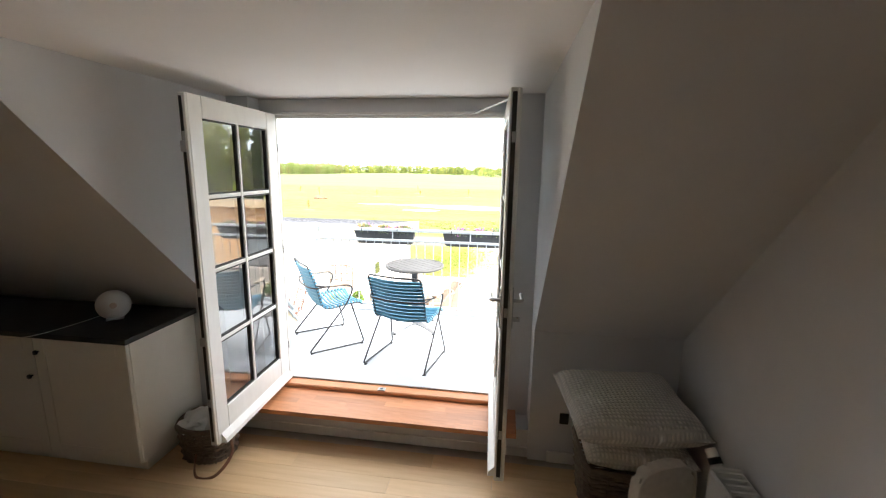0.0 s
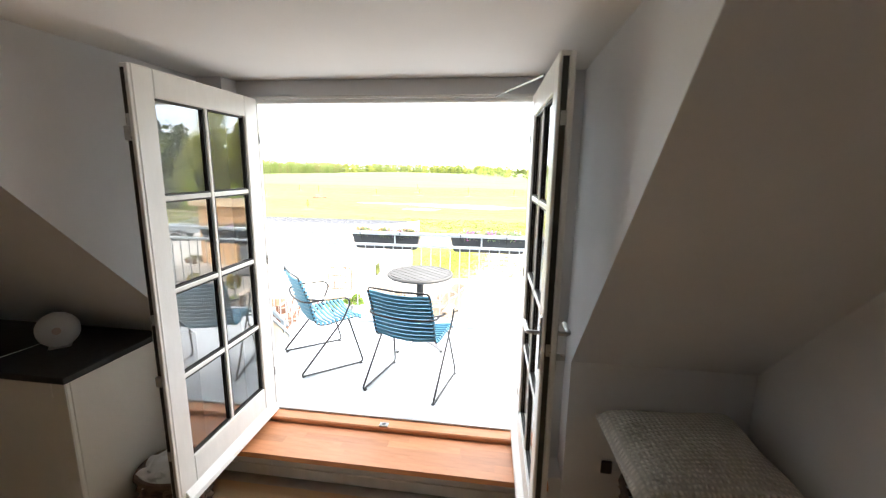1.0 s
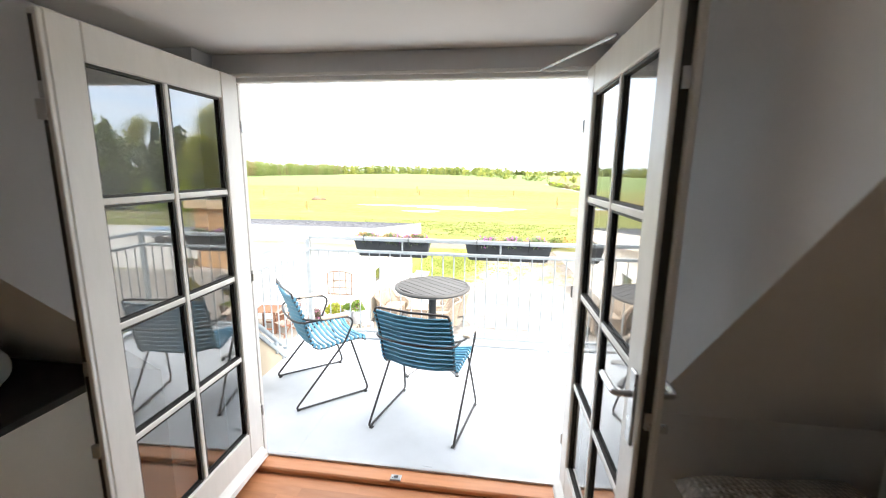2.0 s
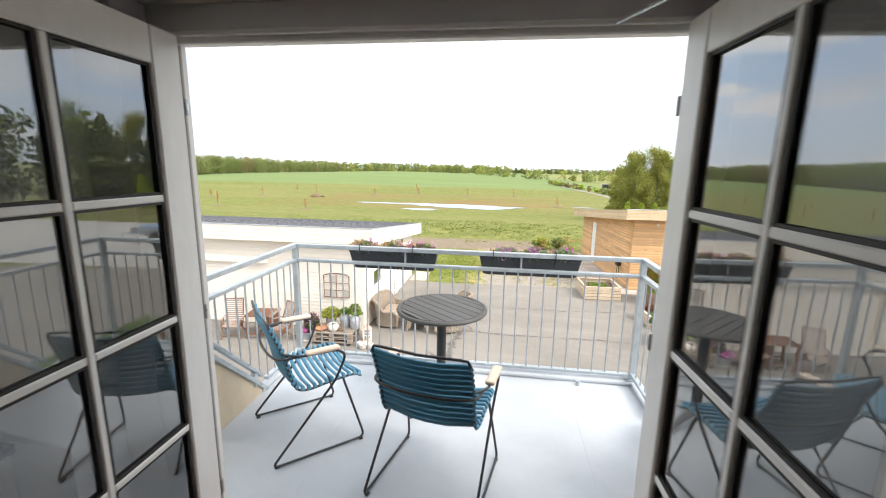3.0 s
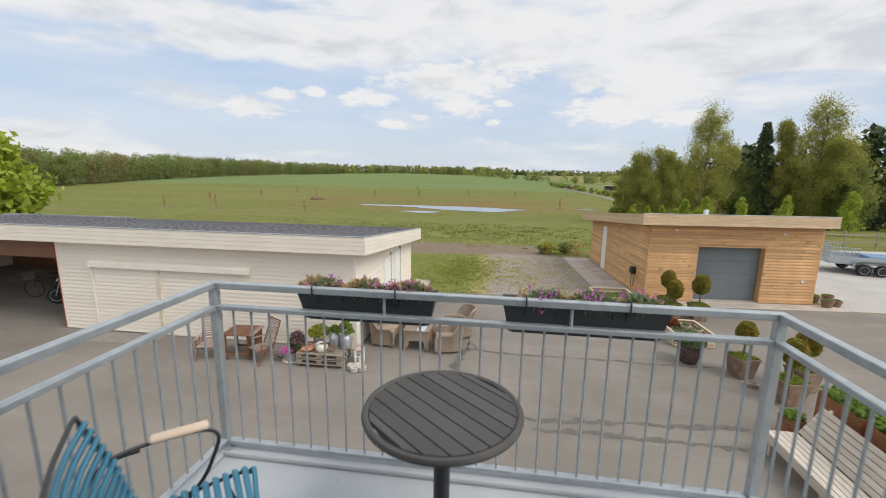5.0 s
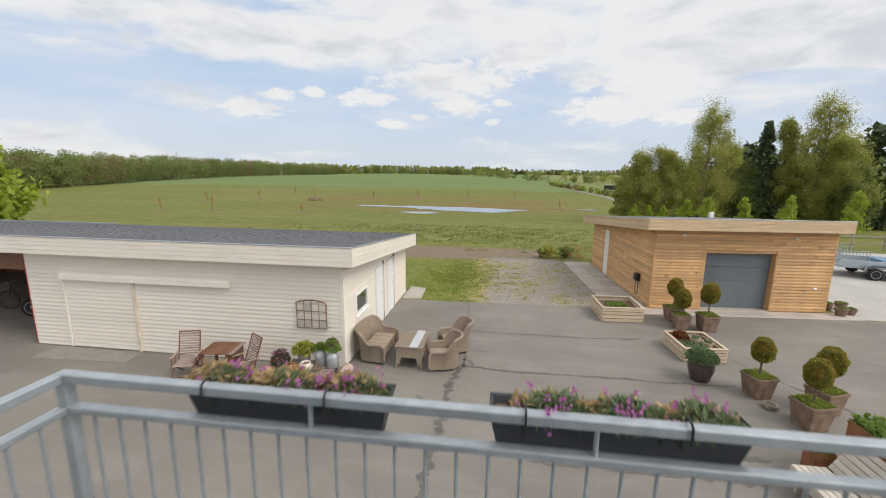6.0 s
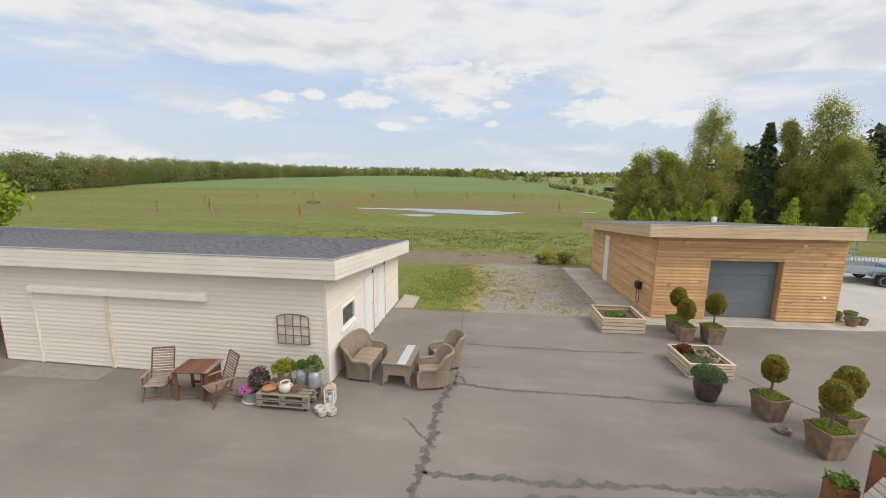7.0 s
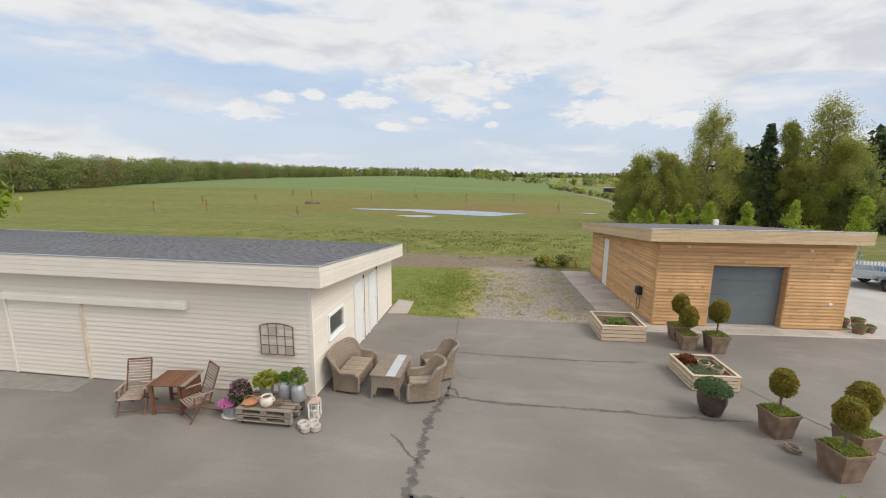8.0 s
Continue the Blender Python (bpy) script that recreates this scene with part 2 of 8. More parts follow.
M_FASCIAWOOD = mat("weathered_fascia", (0.64, 0.49, 0.315), (0.52, 0.375, 0.225), scale=2.5, rough=0.65, bump=0.2, stretch=(0.7, 8, 8), rand=0.10)
M_GREYDOOR = mat("grey_garage_door", (0.15, 0.172, 0.185), (0.13, 0.152, 0.165), scale=2, rough=0.5, bump=0.12, fine=90, rand=0.04)
M_CONCRETE = mat("concrete_flag", (0.50, 0.445, 0.39), (0.39, 0.345, 0.30), scale=8, rough=0.9, bump=0.3, fine=70, rand=0.12)
M_PALEGRAVEL = mat("pale_paving", (0.44, 0.425, 0.40), (0.36, 0.345, 0.32), scale=14, rough=0.95, bump=0.4, fine=60)
M_TRACK = mat("gravel_track", (0.27, 0.235, 0.20), (0.20, 0.175, 0.15), scale=3, rough=0.95, bump=0.3)
M_APRON = mat("stained_concrete", (0.27, 0.25, 0.225), (0.215, 0.195, 0.175), scale=6, rough=0.9, bump=0.3)
M_TAR = mat("tar_seam", (0.075, 0.068, 0.062), (0.15, 0.135, 0.12), scale=9, rough=0.7, bump=0.3)
M_DAMP = mat("damp_asphalt", (0.185, 0.166, 0.146), (0.205, 0.184, 0.160), scale=6, rough=0.7, bump=0.2)
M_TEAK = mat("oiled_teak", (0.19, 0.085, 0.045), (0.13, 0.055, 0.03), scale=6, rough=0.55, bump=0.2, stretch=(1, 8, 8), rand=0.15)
M_GREYTEAK = mat("silvered_teak", (0.38, 0.31, 0.265), (0.22, 0.145, 0.115), scale=6, rough=0.75, bump=0.3, stretch=(1, 6, 6), rand=0.2)
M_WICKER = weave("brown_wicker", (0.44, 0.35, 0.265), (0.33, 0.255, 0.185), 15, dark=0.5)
M_DARKWICKER = mat("dark_cane", (0.105, 0.072, 0.048), (0.19, 0.135, 0.09), scale=20, rough=0.6, bump=0.3, rand=0.25, island=True)
M_STONEGREY = mat("pale_table_runner", (0.50, 0.52, 0.53), (0.42, 0.44, 0.46), scale=5, rough=0.5)
M_PALLET = mat("raw_pallet_wood", (0.34, 0.285, 0.225), (0.23, 0.185, 0.145), scale=5, rough=0.8, bump=0.3, stretch=(1, 7, 7), rand=0.15)
M_ZINC = mat("zinc_sheet", (0.5, 0.53, 0.56), (0.38, 0.41, 0.44), scale=10, rough=0.42, metal=0.7)
M_CANMETAL = mat("milk_can_metal", (0.55, 0.57, 0.6), (0.42, 0.44, 0.47), scale=9, rough=0.4, metal=0.6)
M_WHITECLAY = mat("white_glazed_clay", (0.74, 0.69, 0.62), (0.6, 0.52, 0.43), scale=8, rough=0.45)
M_TERRA = mat("terracotta", (0.50, 0.23, 0.11), (0.40, 0.18, 0.085), scale=10, rough=0.8, bump=0.3)
M_RUSTCLAY = mat("weathered_brown_pot", (0.165, 0.10, 0.062), (0.27, 0.195, 0.14), scale=5, rough=0.8, bump=0.4, blotch=0.25, big=4)
M_CLAYPOT = mat("weathered_clay", (0.27, 0.185, 0.13), (0.20, 0.13, 0.09), scale=6, rough=0.85, bump=0.35, blotch=0.2, big=4)
M_DARKVASE = mat("dark_glazed_vase", (0.055, 0.036, 0.034), (0.08, 0.055, 0.05), scale=6, rough=0.28, bump=0.1)
M_CORTEN = mat("rusted_steel", (0.30, 0.125, 0.055), (0.20, 0.082, 0.037), scale=9, rough=0.85, bump=0.3, blotch=0.2)
M_PALEWOOD = mat("pale_slat", (0.60, 0.49, 0.36), (0.50, 0.39, 0.27), scale=4, rough=0.7, bump=0.25, stretch=(0.8, 8, 8), rand=0.10)
M_BENCHWOOD = mat("white_washed_slat", (0.56, 0.51, 0.44), (0.43, 0.385, 0.33), scale=4, rough=0.75, bump=0.3, stretch=(8, 0.8, 8), rand=0.10)
M_STONE = mat("cut_stone", (0.52, 0.48, 0.43), (0.42, 0.38, 0.34), scale=12, rough=0.9, bump=0.4)
M_RUST = mat("rusty_iron", (0.16, 0.09, 0.055), (0.24, 0.15, 0.10), scale=18, rough=0.85, bump=0.4)
M_BARK = mat("grey_bark", (0.20, 0.165, 0.125), (0.12, 0.095, 0.07), scale=5, rough=0.9, bump=0.6, stretch=(3, 3, 0.7))
M_BIRCHBARK = mat("birch_bark", (0.42, 0.40, 0.36), (0.2, 0.18, 0.15), scale=3, rough=0.85, bump=0.4)
M_CABINET = mat("cabinet_white", (0.85, 0.82, 0.74), (0.81, 0.78, 0.70), scale=3, rough=0.45, blotch=0.03)
M_BLACKTOP = mat("black_worktop", (0.018, 0.017, 0.018), (0.03, 0.028, 0.03), scale=30, rough=0.55)
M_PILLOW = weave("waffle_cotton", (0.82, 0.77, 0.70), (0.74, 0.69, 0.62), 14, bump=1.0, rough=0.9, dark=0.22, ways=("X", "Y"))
M_LINEN = mat("beige_linen", (0.55, 0.50, 0.43), (0.48, 0.43, 0.37), scale=30, rough=0.9, bump=0.3, fine=200)
M_CLOTH = mat("white_cloth", (0.8, 0.79, 0.77), (0.7, 0.69, 0.67), scale=10, rough=0.9, bump=0.3)
M_RADIATOR = mat("white_enamel", (0.80, 0.79, 0.76), (0.76, 0.75, 0.72), rough=0.35, blotch=0.02)
M_DISC = mat("frosted_white_plastic", (0.8, 0.79, 0.78), (0.76, 0.75, 0.74), rough=0.35, blotch=0.02)
M_BLACKPLASTIC = mat("black_plastic", (0.02, 0.02, 0.02), rough=0.45)
M_REDTRIM = mat("red_edge", (0.4, 0.06, 0.04), rough=0.5)
M_TYRE = mat("tyre_rubber", (0.02, 0.02, 0.02), rough=0.8, bump=0.4)
M_REDPAINT = mat("red_paint", (0.35, 0.03, 0.025), rough=0.3, coat=0.4)
M_ASPHALT = mat("worn_asphalt", (0.226, 0.204, 0.178), (0.168, 0.151, 0.131), scale=38, rough=0.9, bump=0.35, fine=110, blotch=0.2, big=0.4)


def worn_streaks(m, scale, stretch, amount, lo=0.5, hi=0.75, tone=(0.40, 0.365, 0.33)):
    """Pale dusty streaks and a fine speckle worn into a surface."""
    nt = m.node_tree
    bs = nt.nodes["Principled BSDF"]
    base = bs.inputs["Base Color"].links[0].from_socket
    co = node(nt, "ShaderNodeTexCoord")
    mp = node(nt, "ShaderNodeMapping", Scale=stretch, Rotation=(0, 0, 0.12))
    nt.links.new(co.outputs["Object"], mp.inputs[0])
    for sc, l0, h0, amt, col in ((scale, lo, hi, amount, tone), (scale * 0.35, 0.48, 0.7, amount * 0.8, tuple(c * 0.33 for c in tone)), (38.0, 0.56, 0.70, 0.36, tone), (24.0, 0.56, 0.72, 0.38, tuple(c * 0.25 for c in tone))):
        n = node(nt, "ShaderNodeTexNoise", Scale=sc, Detail=6.0, Roughness=0.65)
        nt.links.new((mp if sc < 20 else co).outputs[0 if sc < 20 else "Object"], n.inputs["Vector"])
        r = node(nt, "ShaderNodeMapRange")
        r.inputs["From Min"].default_value, r.inputs["From Max"].default_value = l0, h0
        r.inputs["To Max"].default_value = amt
        nt.links.new(n.outputs["Fac"], r.inputs["Value"])
        x = node(nt, "ShaderNodeMix"); x.data_type = "RGBA"
        x.inputs["B"].default_value = (*col, 1)
        nt.links.new(base, x.inputs["A"]); nt.links.new(r.outputs[0], x.inputs["Factor"])
        base = x.outputs["Result"]
    nt.links.new(base, bs.inputs["Base Color"])


def knots(m, tone, amount):
    """Dark knots and short resin streaks, different on every board."""
    nt = m.node_tree
    bs = nt.nodes["Principled BSDF"]
    base = bs.inputs["Base Color"].links[0].from_socket
    co = node(nt, "ShaderNodeTexCoord")
    oi = node(nt, "ShaderNodeObjectInfo")
    sc = node(nt, "ShaderNodeMath"); sc.operation = "MULTIPLY"; sc.inputs[1].default_value = 60.0
    nt.links.new(oi.outputs["Random"], sc.inputs[0])
    ad = node(nt, "ShaderNodeVectorMath"); ad.operation = "ADD"
    nt.links.new(co.outputs["Object"], ad.inputs[0]); nt.links.new(sc.outputs[0], ad.inputs[1])
    for stretch, scale, lo, hi, amt in (((1, 1, 1), 7.0, 0.63, 0.72, amount), ((0.6, 5, 5), 2.2, 0.52, 0.72, amount * 0.7)):
        mp = node(nt, "ShaderNodeMapping", Scale=stretch)
        nt.links.new(ad.outputs[0], mp.inputs[0])
        n = node(nt, "ShaderNodeTexNoise", Scale=scale, Detail=3.0)
        nt.links.new(mp.outputs[0], n.inputs["Vector"])
        g = node(nt, "ShaderNodeMapRange")
        g.inputs["From Min"].default_value, g.inputs["From Max"].default_value, g.inputs["To Max"].default_value = lo, hi, amt
        nt.links.new(n.outputs["Fac"], g.inputs["Value"])
        x = node(nt, "ShaderNodeMix"); x.data_type = "RGBA"
        x.inputs["B"].default_value = (*tone, 1)
        nt.links.new(base, x.inputs["A"]); nt.links.new(g.outputs[0], x.inputs["Factor"])
        base = x.outputs["Result"]
    nt.links.new(base, bs.inputs["Base Color"])


knots(M_LARCH, (0.30, 0.13, 0.05), 0.6)
knots(M_FASCIAWOOD, (0.36, 0.22, 0.12), 0.45)
worn_streaks(M_ASPHALT, 0.9, (0.6, 1.6, 1), 0.24)
L_BIRCH = leafy("birch_leaves", (0.40, 0.40, 0.095), (0.29, 0.315, 0.075))
L_BRIGHT = leafy("young_leaves", (0.42, 0.48, 0.06), (0.30, 0.40, 0.05))
L_CONIFER = leafy("spruce_needles", (0.048, 0.074, 0.030), (0.080, 0.108, 0.044), through_light=0.08)
L_OAK = leafy("wood_leaves", (0.25, 0.30, 0.085), (0.17, 0.215, 0.062))
L_WOODLIGHT = leafy("pale_wood_leaves", (0.31, 0.35, 0.12), (0.22, 0.27, 0.09))
L_WOODB = leafy("brown_buds", (0.31, 0.25, 0.11), (0.23, 0.20, 0.085))
L_BALL = leafy("clipped_thuja", (0.36, 0.31, 0.05), (0.22, 0.22, 0.04))
L_GREEN = leafy("pot_greens", (0.24, 0.34, 0.06), (0.14, 0.23, 0.045))
L_LAV = leafy("lavender_leaves", (0.24, 0.30, 0.17), (0.16, 0.22, 0.11))
L_YELLOW = leafy("yellow_green_leaves", (0.42, 0.42, 0.06), (0.26, 0.32, 0.05))
L_PURPLE = leafy("purple_petals", (0.58, 0.20, 0.50), (0.42, 0.14, 0.36))
L_PINK = leafy("pink_petals", (0.68, 0.22, 0.46), (0.52, 0.14, 0.34))
L_STRAW = leafy("dry_straw", (0.58, 0.43, 0.24), (0.42, 0.30, 0.16))
L_RED = leafy("red_leaves", (0.20, 0.05, 0.035), (0.28, 0.13, 0.04))
L_TWIG = leafy("sapling_twigs", (0.55, 0.36, 0.13), (0.42, 0.28, 0.10))


# ---- mesh tools ----
def box(bm, x0, x1, y0, y1, z0, z1, bev=0.0, seg=1, m=None):
    r = bmesh.ops.create_cube(bm, size=1)
    vs = r["verts"]
    t = Matrix.Translation(((x0 + x1) / 2, (y0 + y1) / 2, (z0 + z1) / 2)) @ Matrix.Diagonal((x1 - x0, y1 - y0, z1 - z0, 1))
    bmesh.ops.transform(bm, matrix=t, verts=vs)
    if bev:
        es = list({e for v in vs for e in v.link_edges})
        r = bmesh.ops.bevel(bm, geom=es, offset=bev, segments=seg, affect="EDGES", profile=0.5)
        vs = list({v for f in r["faces"] for v in f.verts} | {v for v in vs if v.is_valid})
    if m is not None:
        bmesh.ops.transform(bm, matrix=m, verts=vs)
    return bm


def tube(bm, pts, r, seg=8, closed=False, flat=1.0):
    """A round rod along points; r may be a list."""
    pts = [Vector(p) for p in pts]
    n = len(pts)
    rings = []
    side = None
    for i, p in enumerate(pts):
        a = pts[i - 1] if (i or closed) else p
        b = pts[(i + 1) % n] if (i < n - 1 or closed) else p
        d = (b - a).normalized()
        if side is None:
            side = d.orthogonal().normalized()
        side = (side - d * side.dot(d)).normalized()
        up = d.cross(side)
        rr = r[i] if isinstance(r, (list, tuple)) else r
        rings.append([bm.verts.new(p + (side * math.cos(2 * math.pi * k / seg) + up * math.sin(2 * math.pi * k / seg) * flat) * rr) for k in range(seg)])
    for i in range(n if closed else n - 1):
        a, b = rings[i], rings[(i + 1) % n]
        for k in range(seg):
            bm.faces.new((a[k], a[(k + 1) % seg], b[(k + 1) % seg], b[k]))
    if not closed:
        bm.faces.new(rings[0][::-1]); bm.faces.new(rings[-1])
    return bm


def smooth_path(pts, steps=6):
    """A rounded line through points."""
    pts = [Vector(p) for p in pts]
    res = []
    for i in range(len(pts) - 1):
        p0, p1, p2, p3 = pts[max(0, i - 1)], pts[i], pts[i + 1], pts[min(len(pts) - 1, i + 2)]
        for k in range(steps):
            t = k / steps
            res.append(0.5 * ((2 * p1) + (p2 - p0) * t + (2 * p0 - 5 * p1 + 4 * p2 - p3) * t * t + (3 * p1 - p0 - 3 * p2 + p3) * t ** 3))
    return res + [pts[-1]]


def corner_path(pts, r=0.04, steps=4):
    """Straight runs with rounded corners."""
    pts = [Vector(p) for p in pts]
    res = [pts[0]]
    for a, p, b in zip(pts, pts[1:], pts[2:]):
        u, w = (a - p), (b - p)
        ru = min(r, u.length / 2.2); rw = min(r, w.length / 2.2)
        s, e = p + u.normalized() * ru, p + w.normalized() * rw
        for k in range(steps + 1):
            t = k / steps
            res.append(s * (1 - t) ** 2 + p * 2 * t * (1 - t) + e * t * t)
    return res + [pts[-1]]


def lathe(bm, profile, seg=24, square=0.0, m=None):
    """Turns (radius, z) pairs round the z axis; square > 0 pulls the ring towards a square."""
    rings = []
    for r, z in profile:
        ring = []
        for k in range(seg):
            a = 2 * math.pi * k / seg
            c, s = math.cos(a), math.sin(a)
            q = 1 / max(abs(c), abs(s)) if square else 1
            q = 1 + (q - 1) * square
            v = Vector((r * c * q, r * s * q, z))
            ring.append(bm.verts.new(m @ v if m is not None else v))
        rings.append(ring)
    for a, b in zip(rings, rings[1:]):
        for k in range(seg):
            bm.faces.new((a[k], a[(k + 1) % seg], b[(k + 1) % seg], b[k]))
    if profile[0][0] > 1e-4:
        bm.faces.new(rings[0][::-1])
    if profile[-1][0] > 1e-4:
        bm.faces.new(rings[-1])
    return bm


def prism(bm, outline, a, b, axis="x"):
    """A flat outline drawn out from a to b along an axis."""
    def at(p, q):
        return {"x": (q, p[0], p[1]), "y": (p[0], q, p[1]), "z": (p[0], p[1], q)}[axis]
    va = [bm.verts.new(at(p, a)) for p in outline]
    vb = [bm.verts.new(at(p, b)) for p in outline]
    bm.faces.new(va); bm.faces.new(vb[::-1])
    n = len(outline)
    for k in range(n):
        bm.faces.new((va[k], vb[k], vb[(k + 1) % n], va[(k + 1) % n]))
    return bm


def to_mesh(name, bm, material, smooth=False):
    bmesh.ops.recalc_face_normals(bm, faces=bm.faces)
    me = bpy.data.meshes.new(name)
    bm.to_mesh(me)
    bm.free()
    me.materials.append(material)
    if smooth:
        me.polygons.foreach_set("use_smooth", [True] * len(me.polygons))
        me.set_sharp_from_angle(angle=radians(40))
    return me


def part(name, bm, material, parent=None, label="", smooth=False):
    ob = new(name, to_mesh(name, bm, material, smooth))
    ob.parent = parent
    if label:
        tagged(ob, label)
    return ob


def thing(name, m, label, category, group=""):
    ob = new(name)
    ob.empty_display_size = 0.1
    ob.matrix_world = m
    return tagged(ob, label, category, group)


def structure(name, bm, material, label, category):
    ob = part(name, bm, material)
    return tagged(ob, label, category, kind="structure")


def piece(name, mesh, parent, loc, scale=(1, 1, 1), rot=(0, 0, 0)):
    ob = new(name, mesh)
    ob.parent = parent
    ob.location, ob.scale, ob.rotation_euler = loc, scale, rot
    return ob


def B(*a, **k):
    return box(bmesh.new(), *a, **k)


def leaf_mesh(name, points, size, material, rng, long=1.0, upright=0.0):
    """One small folded leaf at every point."""
    p = np.asarray(points, float)
    n = len(p)
    d = rng.normal(size=(n, 3))
    d[:, 2] = d[:, 2] * (1 - upright) + upright * 2
    d /= np.linalg.norm(d, axis=1)[:, None]
    e = np.cross(d, rng.normal(size=(n, 3)))
    e /= np.linalg.norm(e, axis=1)[:, None] + 1e-9
    s = size * rng.uniform(0.6, 1.35, (n, 1))
    v = np.stack([p - d * s * long * 0.5, p + e * s * 0.45, p + d * s * long * 0.5, p - e * s * 0.45], 1).reshape(-1, 3)
    f = np.arange(4 * n).reshape(-1, 4)
    me = bpy.data.meshes.new(name)
    me.from_pydata(v.tolist(), [], f.tolist())
    me.materials.append(material)
    return me


def blob_points(rng, centres, radii, counts, shell=0.5):
    res = []
    for c, r, k in zip(centres, radii, counts):
        d = rng.normal(size=(k, 3))
        d /= np.linalg.norm(d, axis=1)[:, None]
        q = rng.uniform(0, 1, (k, 1)) ** shell
        res.append(np.asarray(c) + d * q * np.asarray(r))
    return np.concatenate(res)


def foliage(name, points, size, material, parent, seed=0, label="", long=1.4, upright=0.0):
    ob = new(name, leaf_mesh(name, points, size, material, np.random.default_rng(seed), long, upright))
    ob.parent = parent
    if label:
        tagged(ob, label)
    return ob


# ---- ground ----
G = -3.3


def step01(a, b, x):
    t = np.clip((np.asarray(x, float) - a) / (b - a), 0, 1)
    return t * t * (3 - 2 * t)


def hgt(x, y):
    x, y = np.asarray(x, float), np.asarray(y, float)
    z = G - 3.8 * step01(28, 88, y) + 0.0 * x
    z = z + 4.5 * np.exp(-((x + 95) / 105) ** 2) * step01(130, 330, y) * (1 - step01(390, 620, y))
    return z - 0.06 * step01(15, 30, np.abs(x)) * (y < 20) - 3.0 * step01(600, 1500, y)


def ground_material():
    m = bpy.data.materials.new("meadow_ground")
    m.use_nodes = True
    nt = m.node_tree
    bs = nt.nodes["Principled BSDF"]
    bs.inputs["Roughness"].default_value = 0.95
    bs.inputs["Specular IOR Level"].default_value = 0.15
    co = node(nt, "ShaderNodeTexCoord")
    sp = node(nt, "ShaderNodeSeparateXYZ")
    nt.links.new(co.outputs["Object"], sp.inputs[0])

    def noise_fac(scale, detail=5, lo=0.35, hi=0.65, stretch=(1, 1, 1)):
        mp = node(nt, "ShaderNodeMapping", Scale=stretch)
        nt.links.new(co.outputs["Object"], mp.inputs[0])
        n = node(nt, "ShaderNodeTexNoise", Scale=scale, Detail=detail, Roughness=0.62)
        nt.links.new(mp.outputs[0], n.inputs["Vector"])
        r = node(nt, "ShaderNodeMapRange")
        r.inputs["From Min"].default_value, r.inputs["From Max"].default_value = lo, hi
        nt.links.new(n.outputs["Fac"], r.inputs["Value"])
        return r.outputs[0]

    def mixc(a, b, f):
        x = node(nt, "ShaderNodeMix"); x.data_type = "RGBA"
        for k, s in (("A", a), ("B", b)):
            if isinstance(s, tuple):
                x.inputs[k].default_value = (*s, 1)
            else:
                nt.links.new(s, x.inputs[k])
        nt.links.new(f, x.inputs["Factor"])
        return x.outputs["Result"]

    def mth(op, a, b=None):
        x = node(nt, "ShaderNodeMath"); x.operation = op
        for i, s in enumerate((a, b)):
            if s is None:
                continue
            if isinstance(s, (int, float)):
                x.inputs[i].default_value = s
            else:
                nt.links.new(s, x.inputs[i])
        return x.outputs[0]

    def region(x0, x1, y0, y1, soft, wob=1.5, wscale=0.5):
        """1 inside a rectangle with ragged edges."""
        w = mth("MULTIPLY", mth("SUBTRACT", noise_fac(wscale, 6, 0, 1), 0.5), wob * 2)
        def ramp(v, lo, hi):
            r = node(nt, "ShaderNodeMapRange"); r.interpolation_type = "SMOOTHSTEP"
            r.inputs["From Min"].default_value, r.inputs["From Max"].default_value = lo, hi
            nt.links.new(mth("ADD", v, w), r.inputs["Value"])
            return r.outputs[0]
        X, Y = sp.outputs[0], sp.outputs[1]
        a = mth("MULTIPLY", ramp(X, x0 - soft, x0 + soft), mth("SUBTRACT", 1.0, ramp(X, x1 - soft, x1 + soft)))
        b = mth("MULTIPLY", ramp(Y, y0 - soft, y0 + soft), mth("SUBTRACT", 1.0, ramp(Y, y1 - soft, y1 + soft)))
        return mth("MULTIPLY", a, b)

    grass = mixc((0.135, 0.155, 0.034), (0.225, 0.222, 0.066), noise_fac(0.55, 9, 0.4, 0.6))
    grass = mixc(grass, (0.100, 0.118, 0.030), mth("MULTIPLY", noise_fac(1.4, 9, 0.47, 0.60), 0.6))
    grass = mixc(grass, (0.245, 0.215, 0.085), mth("MULTIPLY", noise_fac(0.045, 6, 0.45, 0.75, (0.5, 1.6, 1)), 0.75))
    tuft = noise_fac(3.2, 8, 0.42, 0.6)
    grass = mixc(grass, (0.092, 0.112, 0.028), mth("MULTIPLY", tuft, 0.55))
    flowers = mth("MULTIPLY", noise_fac(3.4, 3, 0.68, 0.73), noise_fac(0.12, 4, 0.35, 0.6))
    grass = mixc(grass, (0.62, 0.50, 0.10), flowers)
    crop = mixc((0.130, 0.180, 0.062), (0.160, 0.205, 0.075), noise_fac(0.05, 5, 0.35, 0.65, (0.4, 2, 1)))
    col = mixc(grass, crop, region(-260, 55, 182, 2600, 6, 8, 0.03))
    col = mixc(col, mixc((0.13, 0.17, 0.05), (0.24, 0.22, 0.09), noise_fac(0.02, 4, 0.4, 0.6, (0.3, 2, 1))), region(55, 2600, 150, 2600, 12, 10, 0.02))
    wet = mth("MULTIPLY", region(-52, 16, 90, 134, 9, 16, 0.06), noise_fac(0.10, 5, 0.38, 0.62, (0.5, 2, 1)))
    col = mixc(col, (0.205, 0.120, 0.055), mth("MULTIPLY", wet, 0.75))
